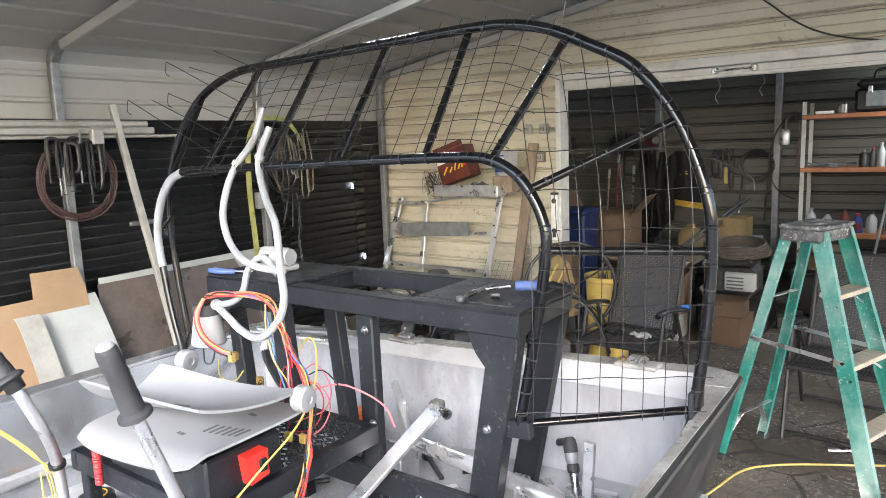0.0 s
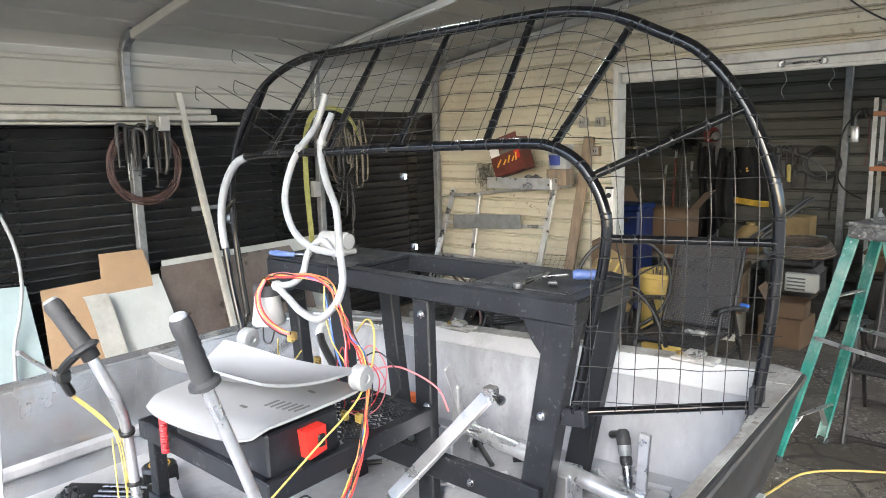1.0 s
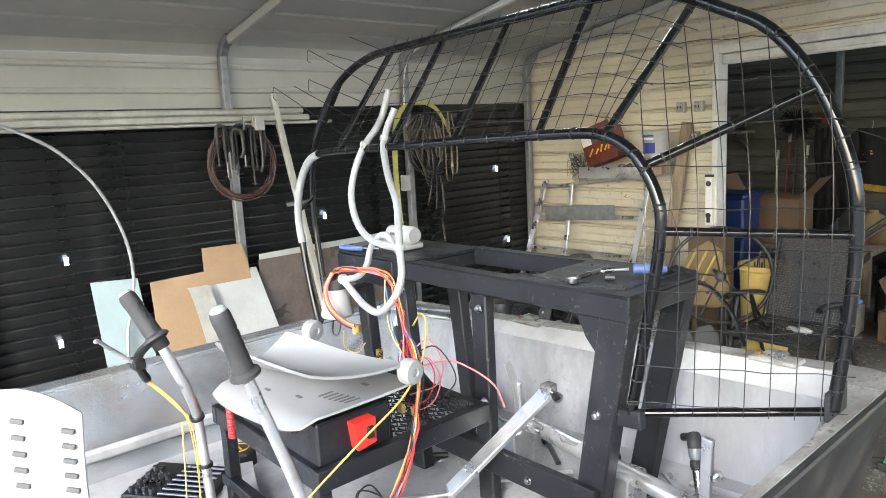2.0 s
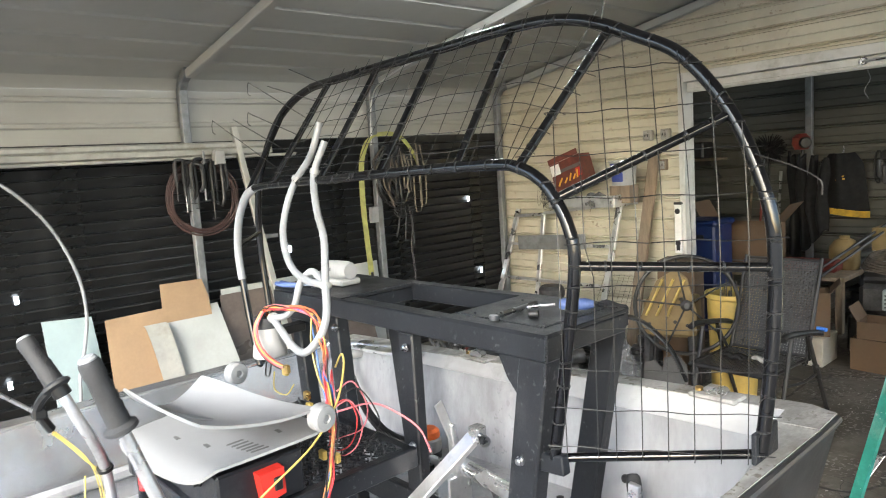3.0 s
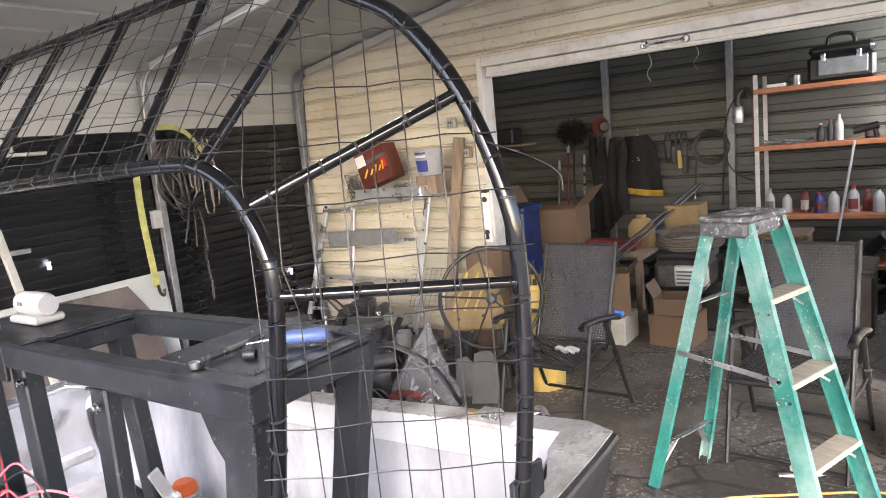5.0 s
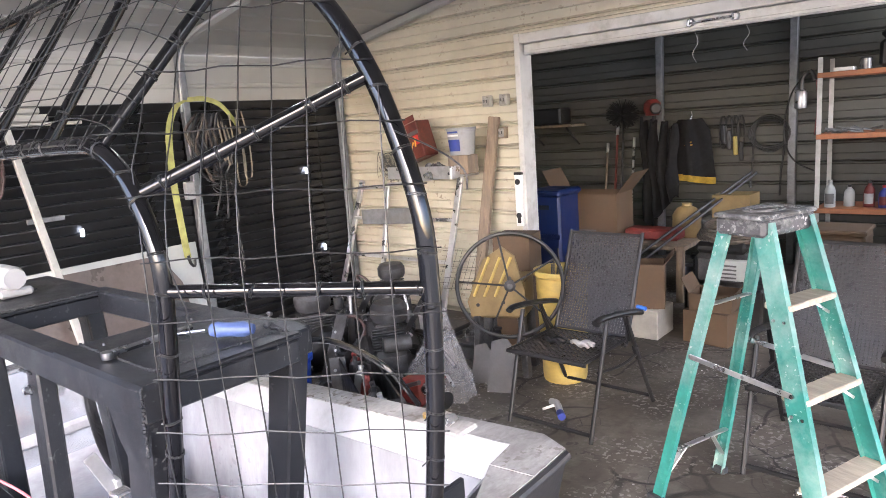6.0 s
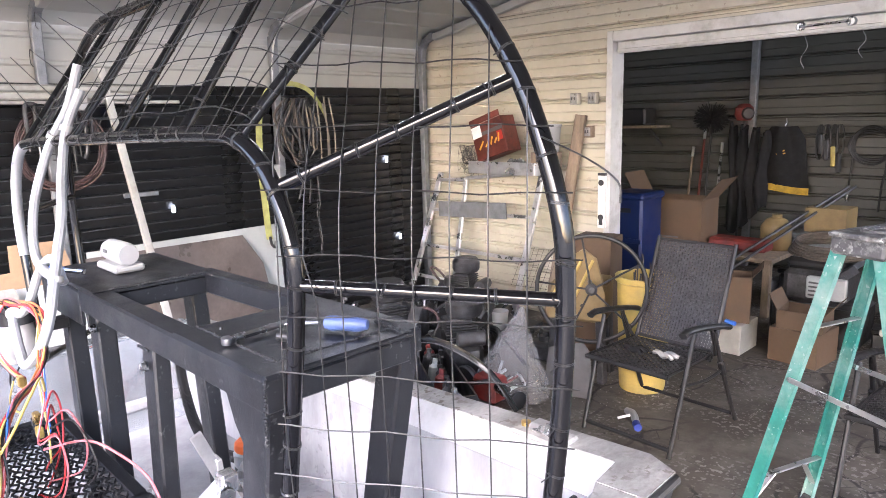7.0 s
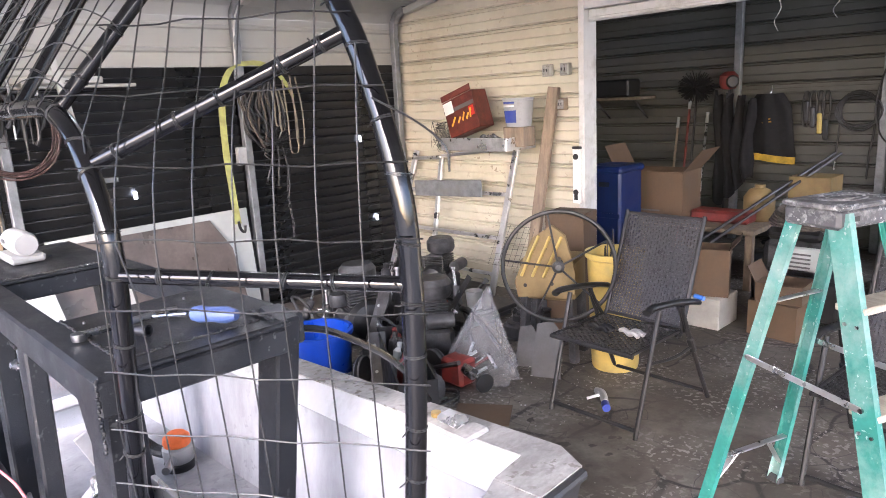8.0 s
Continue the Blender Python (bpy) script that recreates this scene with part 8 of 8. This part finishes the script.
# ---- inside the shed ----
SW = SB - 0.02
bin_ = thing("blue_bin", "tall blue plastic bin just inside the door", "bin", (-0.5, 7.6, 0))
bm = B()
for a, b in (((-0.66, 7.45, 0.0), (-0.34, 7.80, 1.00)), ((-0.68, 7.43, 0.97), (-0.32, 7.82, 1.03))):
    box(bm, a, b, 0.02)
part("body", bm, M["blue"], bin_)
for z in (0.3, 0.6):
    part("rib", box(B(), (-0.665, 7.443, z), (-0.335, 7.455, z + 0.04), 0.004), M["blue"], bin_)
part("handle_slot", box(B(), (-0.54, 7.444, 0.86), (-0.44, 7.449, 0.90), 0.002), M["blackp"], bin_)
tbl = thing("work_bench", "dark low bench under cartons in the shed", "bench", (-0.3, 8.3, 0))
part("top", box(B(), (-0.85, 7.95, 0.46), (0.55, 8.75, 0.50), 0.005), M["board"], tbl)
for x in (-0.8, 0.5):
    for y in (8.0, 8.7):
        part("leg", box(B(), (x - 0.03, y - 0.03, 0), (x + 0.03, y + 0.03, 0.46), 0.004), M["board"], tbl)
carton("open_carton", (-0.72, 8.0, 0.50), (-0.10, 8.4, 0.93), 4, "open brown carton with dark print on the bench", "card", True, True, 1)
carton("carton", (0.90, 7.02, 0.0), (1.22, 7.34, 0.23), -6, "closed brown carton on the shed floor", "card", False, False)
carton("carton", (0.92, 7.04, 0.236), (1.21, 7.30, 0.36), 3, "flat brown carton on top of another", "card", True, True)
carton("open_carton", (0.46, 6.98, 0.22), (0.72, 7.22, 0.55), 20, "open brown carton behind the wicker chair", "card")
single("plywood_crate", box(B(), (0.44, 6.95, 0.0), (0.73, 7.25, 0.22), 0.006), M["oldbeam"], "pale crate under an open carton", "crate")
carton("carton", (0.58, 8.55, 0.66), (0.90, 8.85, 0.86), 0, "yellow-brown carton on a stack of totes", "khaki", False, False)
for k, (x0, y0, x1, y1, z0, z1, key) in enumerate(((0.45, 8.4, 1.0, 8.95, 0.0, 0.34, "blackp"), (0.5, 8.45, 0.98, 8.92, 0.341, 0.655, "rib"), (1.35, 8.3, 1.85, 8.8, 0.0, 0.42, "blackp"), (1.4, 8.35, 1.8, 8.75, 0.421, 0.62, "card"), (0.05, 7.5, 0.42, 7.85, 0.0, 0.36, "engine"), (1.9, 7.6, 2.3, 8.1, 0.0, 0.5, "brown"))):
    t = thing("storage_tote", "dark storage tote stacked in the shed", "tote", ((x0 + x1) / 2, (y0 + y1) / 2, z0), group="totes in the shed")
    part("tub", box(B(), (x0, y0, z0), (x1, y1, z1 - 0.04), 0.02), M[key], t)
    part("lid", box(B(), (x0 - 0.012, y0 - 0.012, z1 - 0.04), (x1 + 0.012, y1 + 0.012, z1), 0.012), M[key], t)
tank = thing("yellow_tank", "dirty yellow plastic sprayer tank leaning in the shed", "tank", (0.42, 8.3, 0.5))
part("tank", lathe(B(), [(0, 0), (0.13, 0), (0.15, 0.03), (0.15, 0.22), (0.10, 0.29), (0.05, 0.31), (0.05, 0.34), (0, 0.34)], 22, Matrix.Translation((0.40, 8.42, 0.502)) @ Matrix.Diagonal((0.85, 0.7, 0.9, 1))), M["khaki"], tank)
for k in range(2):
    single("long_rod", rod(B(), (0.20 + 0.1 * k, 7.55, 0.40), (0.78 + 0.05 * k, 9.0, 1.02), 0.012, 8), M["blackp"], "dark rod propped across the totes", "rod", "propped rods")
gen = thing("generator", "grey portable generator with a white panel on the cartons", "generator", (1.0, 7.5, 0))
part("frame", box(B(), (0.72, 7.48, 0.0), (1.30, 7.95, 0.30), 0.02), M["blackp"], gen)
part("engine", box(B(), (0.78, 7.52, 0.30), (1.20, 7.9, 0.55), 0.04), M["engine"], gen)
part("panel", box(B(), (0.96, 7.47, 0.36), (1.22, 7.518, 0.52), 0.01), M["palewhite"], gen)
for k in range(4):
    part("grille_bar", box(B(), (0.98, 7.462, 0.38 + 0.03 * k), (1.12, 7.470, 0.392 + 0.03 * k), 0.002), M["greytxt"], gen)
part("tank", box(B(), (0.80, 7.5, 0.555), (1.18, 7.9, 0.64), 0.03), M["blackp"], gen)
hc = thing("hose_coil", "large coil of grey garden hose on the generator", "hose", (1.0, 7.7, 0.65))
for k in range(5):
    part("loop", tube(B(), [(1.02 + (0.26 - 0.012 * k) * math.cos(a), 7.72 + 0.2 * math.sin(a), 0.665 + 0.02 * k + 0.03 * math.sin(a)) for a in (2 * math.pi * i / 28 for i in range(28))], 0.012, 8, 1, True), M["rope"], hc)
for k in range(40):
    rnd = random.Random(100 + k)
    x, y = rnd.uniform(-0.7, 2.3), rnd.uniform(7.45, 9.3)
    base = 0.502 if (-0.80 < x < 0.5 and 7.98 < y < 8.7) else 0.002
    if (0.7 < x < 1.35 and y < 8.05) or base < 0.1 and 0.4 < x < 1.95 and 8.2 < y < 9.05 or base > 0.1 and x > -0.15 and y < 8.55 or (x < -0.25 and y < 7.95):
        continue
    m = Matrix.Translation((x, y, base)) @ pose(0, 0, 0, 0, 0, rnd.uniform(0, 90))
    h, key = rnd.uniform(0.08, 0.26), rnd.choice(("blackp", "engine", "card", "blackp", "jacket", "board", "rib", "oldbeam"))
    if k % 3 == 0:
        o = thing("shop_box", "dusty lidded box of workshop odds and ends", "box", (x, y, base), group="boxes in the shed")
        part("tub", box(B(), (-0.10, -0.08, 0), (0.10, 0.08, h * 0.8), 0.012, m), M[key], o)
        part("lid", box(B(), (-0.108, -0.088, h * 0.8), (0.108, 0.088, h), 0.008, m), M["blackp"], o)
    elif k % 3 == 1:
        o = thing("paint_can", "dented old paint can in the shed", "can", (x, y, base), group="cans in the shed")
        part("can", lathe(B(), [(0, 0), (0.075, 0), (0.078, 0.006), (0.075, 0.012), (0.075, h - 0.01), (0.079, h - 0.004), (0.07, h), (0.066, h - 0.008), (0, h - 0.008)], 18, m), M[key], o)
        part("bail", tube(B(), [m @ Vector((0.08 * math.cos(a), 0.02, h * 0.75 - 0.06 * math.sin(a))) for a in (math.pi * i / 8 for i in range(9))], 0.003, 5, 2), M["steel"], o)
    else:
        bm = B()
        for i in range(5):
            a = Vector((rnd.uniform(-0.05, 0.05), rnd.uniform(-0.05, 0.05), 0.015 + 0.028 * i))
            d = Vector((rnd.uniform(-0.12, 0.12), rnd.uniform(-0.12, 0.12), rnd.uniform(-0.01, 0.01)))
            rod(bm, m @ (a - d), m @ (a + d), rnd.uniform(0.010, 0.018), 8)
        single("scrap_pile", bm, M[key], "small pile of pipe and bar scrap in the shed", "scrap", "scrap in the shed")
single("red_case", box(B(), (-0.08, 8.15, 0.502), (0.42, 8.35, 0.60), 0.02), M["dirtyred"], "dark red tool case on the bench", "case")

# hung on the back wall
rail = single("tool_rail", box(B(), (-0.9, SB - 0.04, 1.53), (1.15, SB - 0.016, 1.57), 0.003), M["shed"], "narrow tool rail on the shed wall", "rail")
jk = thing("hanging_vest", "black work vest with a yellow hem hung on the wall", "vest", (-0.07, SB - 0.1, 0.9))


def vest(u, v):
    w = 0.19 + 0.085 * (1 - v) - (0.07 * max(0, v - 0.8) / 0.2)
    return (-0.07 + w * (2 * u - 1), SB - 0.10 - 0.06 * math.sin(math.pi * u) - 0.012 * math.sin(14 * u + 2 * v), 0.90 + 0.62 * v)


part("body", sheet(B(), vest, 24, 14, 0.02), M["jacket"], jk, sharp=70)
part("hem", sheet(B(), lambda u, v: (vest(u, 0.0)[0], vest(u, 0)[1] - 0.004, 0.845 + 0.07 * v + 0.02 * math.sin(5 * u)), 20, 3, 0.014), M["vest"], jk, "yellow hem")
for a, b in (((-0.11, 1.24), (-0.02, 1.25)), ((-0.08, 1.26), (-0.03, 1.28))):
    part("emblem_bar", beam(B(), (a[0], SB - 0.175, a[1]), (b[0], SB - 0.175, b[1]), 0.002, 0.014, (0, 0, 1), 0.0005), M["printy"], jk)
part("hanger", tube(B(), [(-0.07, SB - 0.06, 1.60), (-0.06, SB - 0.08, 1.56), (-0.07, SB - 0.10, 1.51)], 0.006, 6, 4), M["steel"], jk)
tr = thing("string_trimmer", "red string trimmer hanging head up on the wall", "trimmer", (-0.45, SB - 0.2, 0.2))
part("motor", lathe(B(), [(0, -0.09), (0.07, -0.08), (0.095, -0.02), (0.09, 0.05), (0.05, 0.09), (0, 0.095)], 18, Matrix.Translation((-0.45, SB - 0.20, 1.67))), M["dirtyred"], tr)
part("cover", lathe(B(), [(0, 0), (0.06, 0), (0.065, 0.02), (0.05, 0.05), (0, 0.055)], 16, frame_at((-0.39, SB - 0.26, 1.66), (-0.34, SB - 0.34, 1.66))), M["blackp"], tr)
part("shaft", rod(B(), (-0.45, SB - 0.18, 1.60), (-0.50, SB - 0.12, 0.15), 0.014, 10), M["blackp"], tr)
hang = thing("hanging_coats", "dark coats and covers hanging on the stud", "coat", (-0.38, SB - 0.2, 0.4))
for k in range(4):
    x = -0.55 + 0.11 * k
    part("coat", sheet(B(), lambda u, v, x=x, k=k: (x + 0.02 * math.sin(5 * v + k) + (0.022 + 0.06 * math.sin(2.6 * (1 - v)) * (0.7 + 0.3 * math.sin(9 * v + 2 * k))) * (2 * u - 1), SB - 0.14 - 0.07 * math.sin(3.14 * u) - 0.02 * k + 0.012 * math.sin(9 * u + 4 * v), 0.40 + 0.09 * k + 0.03 * math.sin(6 * u + k) + (1.15 - 0.12 * k) * v), 14, 14, 0.025), M["jacket"], hang, sharp=70)
rnd = random.Random(31)
for k, (x, zt, key) in enumerate(((-1.05, 1.25, "board"), (-0.92, 1.45, "dirtyred"), (-0.72, 1.30, "steel"), (-0.84, 1.62, "blackp"))):
    b_ = thing("long_tool", "long-handled garden tool leaning on the shed wall", "garden tool", (x, SB - 0.3, 0), group="leaning garden tools")
    part("handle", rod(B(), (x + 0.12, SB - 0.55, 0.0), (x, SB - 0.08, zt), 0.014, 8), M[key], b_)
    if k == 3:
        bm = B()
        for i in range(260):
            d = Vector((rnd.gauss(0, 1), rnd.gauss(0, 0.6), rnd.gauss(0, 0.8))).normalized()
            c = Vector((x + 0.02, SB - 0.16, zt))
            rod(bm, c + d * 0.03, c + Vector((d.x * 0.19, d.y * 0.11, d.z * 0.165)) * rnd.uniform(0.8, 1.1), 0.005, 4)
        part("bristles", bm, M["jacket"], b_, "bushy black bristles")
    else:
        part("socket", rod(B(), (x + 0.004, SB - 0.1, zt - 0.06), (x, SB - 0.07, zt + 0.05), 0.018, 8), M["palewhite"], b_)
coil = thing("cable_coil", "coil of black air hose hung on the wall", "hose", (0.72, SB - 0.06, 1.3))
for k in range(4):
    r = 0.155 + 0.013 * k
    part("loop", tube(B(), [(0.72 + r * math.cos(a), SB - 0.05 - 0.012 * k, 1.33 + 0.9 * r * math.sin(a) + 0.01 * math.sin(3 * a + k)) for a in (2 * math.pi * i / 28 for i in range(28))], 0.010, 8, 1, True), M["black_w"], coil)
part("tail", tube(B(), [(0.57, SB - 0.06, 1.30), (0.56, SB - 0.06, 1.1), (0.55, SB - 0.06, 0.95), (0.545, SB - 0.06, 0.86)], 0.010, 8, 4), M["black_w"], coil)
part("tail", tube(B(), [(0.86, SB - 0.06, 1.36), (0.85, SB - 0.06, 1.1), (0.83, SB - 0.06, 0.95), (0.82, SB - 0.06, 0.70)], 0.010, 8, 4), M["black_w"], coil)
part("nozzle", rod(B(), (0.545, SB - 0.06, 0.86), (0.54, SB - 0.06, 0.78), 0.012, 8), M["steel"], coil)
for k, (x, key) in enumerate(((0.26, "black_w"), (0.32, "engine"), (0.385, "yellow_w"), (0.44, "black_w"))):
    t = thing("hung_tool", "hand tool with looped cord hanging on the rail", "tool", (x, SB - 0.06, 1.2), group="tools on the rail")
    part("loop", tube(B(), [(x + 0.035 * math.cos(a), SB - 0.06, 1.36 + 0.17 * math.sin(a)) for a in (2 * math.pi * i / 18 for i in range(18))], 0.010, 8, 1, True), M["black_w"], t)
    part("body", beam(B(), (x, SB - 0.07, 1.44 - 0.06 * k), (x + 0.01, SB - 0.07, 1.24 - 0.06 * k), 0.03, 0.045, (1, 0, 0), 0.01), M[key], t)
gun = thing("spray_gun", "steel spray gun with looped hose hung on the stud", "spray gun", (1.05, SB - 0.12, 1.5))
part("cup", lathe(B(), [(0, 0), (0.05, 0), (0.055, 0.015), (0.055, 0.15), (0.04, 0.18), (0, 0.185)], 18, Matrix.Translation((1.02, SB - 0.16, 1.56))), M["alu"], gun)
part("body", tube(B(), [(1.02, SB - 0.16, 1.74), (1.03, SB - 0.15, 1.84), (1.10, SB - 0.15, 1.90), (1.13, SB - 0.15, 1.82)], 0.022, 10, 4), M["engine"], gun)
part("hose", tube(B(), [(1.03, SB - 0.12, 1.86), (0.92, SB - 0.1, 1.70), (0.86, SB - 0.1, 1.40), (0.90, SB - 0.1, 1.15), (1.0, SB - 0.1, 1.02), (1.14, SB - 0.1, 0.95)], 0.008, 8, 6), M["black_w"], gun)
part("strap", ribbon([(1.14, SB - 0.14, 1.86), (1.16, SB - 0.14, 1.6), (1.14, SB - 0.14, 1.30)], 0.03), M["dirtyred"], gun)

# shelving with bottles
shf = thing("steel_shelving", "steel shelving with orange-brown boards and shop bottles", "shelving", (1.85, 9.55, 0))
for x in (1.27, 2.50):
    for y in (9.30, 9.80):
        bm = B()
        box(bm, (x - 0.02, y - 0.002, 0), (x + 0.02, y + 0.002, 2.0), 0)
        box(bm, (x - 0.02 if x < 2 else x + 0.016, y, 0), (x - 0.016 if x < 2 else x + 0.02, y + 0.035, 2.0), 0)
        part("upright", bm, M["trim"], shf)
for z in (0.18, 0.655, 1.325, 1.865):
    part("shelf", box(B(), (1.25, 9.285, z - 0.045), (2.52, 9.82, z), 0.004), M["shelf"], shf, "orange-brown shelf board")
rnd = random.Random(55)


def bottle(x, y, z, h, r, key, cap_key, label):
    o = thing("bottle", label, "bottle", (x, y, z), group="bottles on the shelves")
    part("body", lathe(B(), [(0, 0.002), (r, 0.002), (r * 1.03, 0.015), (r, h * 0.62), (r * 0.75, h * 0.75), (r * 0.38, h * 0.84), (r * 0.38, h * 0.9), (0, h * 0.9)], 16, Matrix.Translation((x, y, z))), M[key], o)
    part("cap", lathe(B(), [(0, h * 0.9), (r * 0.42, h * 0.9), (r * 0.42, h), (0, h)], 12, Matrix.Translation((x, y, z))), M[cap_key], o)
    if r > 0.04:
        part("label", sheet(B(), lambda u, v: (x + (r * 1.035) * math.cos(-2.4 + 1.7 * u), y + (r * 1.035) * math.sin(-2.4 + 1.7 * u), z + h * (0.14 + 0.38 * v)), 8, 2, 0.001), M[rnd.choice(("palewhite", "greytxt", "khaki", "dirtyred", "palewhite"))], o)


for z, items in ((0.655, ((1.36, 0.25, 0.045, "palewhite"), (1.50, 0.20, 0.045, "palewhite"), (1.66, 0.24, 0.045, "dirtyred"), (1.78, 0.20, 0.045, "navy"), (1.90, 0.22, 0.05, "palewhite"), (2.06, 0.25, 0.05, "palewhite"), (2.17, 0.2, 0.04, "dirtyred"), (2.26, 0.23, 0.045, "palewhite"), (2.36, 0.28, 0.05, "blackp"), (2.45, 0.26, 0.045, "yellow"))),
                 (1.325, ((1.80, 0.17, 0.035, "blackp"), (1.88, 0.20, 0.03, "engine"), (1.95, 0.24, 0.035, "palewhite"), (2.20, 0.14, 0.05, "blackp"), (2.38, 0.26, 0.04, "palewhite")))):
    for x, h, r, key in items:
        bottle(x, 9.42 + rnd.uniform(-0.04, 0.06), z, h, r, key, rnd.choice(("white", "blackp", "red")), {"white": "white plastic shop bottle on the shelf", "palewhite": "pale plastic shop bottle on the shelf", "dirtyred": "dark red oil bottle on the shelf"}.get(key, "coloured shop bottle on the shelf"))
bm = B()
for k in range(14):
    a = Vector((rnd.uniform(1.34, 1.7), rnd.uniform(9.36, 9.5), 1.335 + 0.012 * (k // 4)))
    d = Vector((rnd.uniform(-0.1, 0.1), rnd.uniform(-0.05, 0.05), 0.01))
    rod(bm, a - d, a + d, 0.010, 6)
single("tool_heap", bm, M["rib"], "loose hand tools lying on the shelf", "tools", kind="stuff")
pd = thing("power_drill", "dark power drill lying on the shelf", "drill", (2.15, 9.45, 1.33))
part("body", rod(B(), (2.06, 9.42, 1.40), (2.26, 9.42, 1.44), 0.035, 12), M["blackp"], pd)
part("handle", rod(B(), (2.22, 9.42, 1.42), (2.25, 9.42, 1.327), 0.022, 10), M["blackp"], pd)
tbx = thing("tool_case", "dark grey tool case with steel latches on the top shelf", "tool case", (1.95, 9.5, 1.87))
part("body", box(B(), (1.70, 9.36, 1.868), (2.24, 9.68, 2.10), 0.03), M["blackp"], tbx)
part("front", box(B(), (1.79, 9.345, 1.92), (2.18, 9.362, 2.07), 0.01), M["rib"], tbx)
part("lid", box(B(), (1.71, 9.37, 2.10), (2.23, 9.67, 2.19), 0.035), M["blackp"], tbx)
part("handle", tube(B(), [(1.86, 9.42, 2.18), (1.88, 9.42, 2.26), (1.97, 9.42, 2.28), (2.06, 9.42, 2.26), (2.08, 9.42, 2.18)], 0.018, 8, 4), M["blackp"], tbx)
for x in (1.83, 2.11):
    part("latch", box(B(), (x - 0.02, 9.338, 2.05), (x + 0.02, 9.352, 2.12), 0.004), M["steel"], tbx)
single("small_carton", box(B(), (1.36, 9.35, 1.868), (1.52, 9.5, 1.90), 0.004), M["printw"], "flat white carton on the top shelf", "carton")
single("glass_jar", lathe(B(), [(0, 0.002), (0.05, 0.002), (0.05, 0.09), (0.04, 0.1), (0, 0.1)], 16, Matrix.Translation((1.60, 9.42, 1.866))), M["clear"], "cloudy jar on the top shelf", "jar")
single("blue_chart", box(B(), (2.40, 9.27, 1.40), (2.475, 9.276, 1.74), 0.001), M["bluetag"], "blue hang tag strip on the shelf upright", "tag strip")
single("walking_stick", rod(B(), (1.88, 9.15, 0.0), (2.08, 9.28, 1.32), 0.012, 8), M["palewhite"], "pale metal pole leaning on the shelving", "pole")
wh = thing("leaf_blower", "dusty black blower on the shed floor", "blower", (2.0, 8.6, 0))
part("body", lathe(B(), [(0, -0.1), (0.14, -0.1), (0.16, -0.05), (0.16, 0.05), (0.14, 0.1), (0, 0.1)], 20, Matrix.Translation((2.05, 8.55, 0.165)) @ pose(0, 0, 0, 90)), M["blackp"], wh)
part("tube", rod(B(), (2.05, 8.5, 0.25), (2.35, 8.3, 0.62), 0.045, 14), M["blackp"], wh)
# tall steel track beside the door
trk = thing("door_track", "white steel post with hinges beside the door", "post", (2.62, 6.9, 0), kind="structure")
part("post", beam(B(), (2.475, 6.845, 0.0), (2.488, 6.845, 1.39), 0.09, 0.066, (0, 1, 0), 0.006), M["oldbeam"], trk)
for z in (0.25, 0.55, 0.80, 1.05, 1.34):
    part("hinge", box(B(), (2.446, 6.785, z), (2.512, 6.797, z + 0.05), 0.004), M["rib"], trk)
    part("hinge_pin", rod(B(), (2.452, 6.781, z - 0.02), (2.452, 6.781, z + 0.07), 0.008, 8), M["rib"], trk)
part("foot", box(B(), (2.42, 6.74, 0.0), (2.53, 6.90, 0.10), 0.01), M["rib"], trk)
for z in (1.62, 1.87):
    part("latch_plate", box(B(), (2.472, 6.885, z), (2.503, 6.894, z + 0.06), 0.003), M["engine"], trk)
carton("floor_carton", (2.45, 5.66, 0.0), (2.85, 6.1, 0.13), -8, "low brown carton on the floor beside the door", "card", False, False)
shl = thing("wall_shelf", "dark shelf board with boxes on the shed wall", "shelf", (-1.7, 9.7, 1.5))
part("board", box(B(), (-2.05, 9.50, 1.52), (-1.35, 9.868, 1.55), 0.004), M["board"], shl)
for x in (-1.95, -1.45):
    part("bracket", beam(B(), (x, 9.86, 1.30), (x, 9.56, 1.518), 0.02, 0.02, (1, 0, 0), 0.003), M["engine"], shl)
single("black_crate", box(B(), (-1.95, 9.55, 1.552), (-1.52, 9.82, 1.75), 0.02), M["blackp"], "black crate on the wall shelf", "crate")
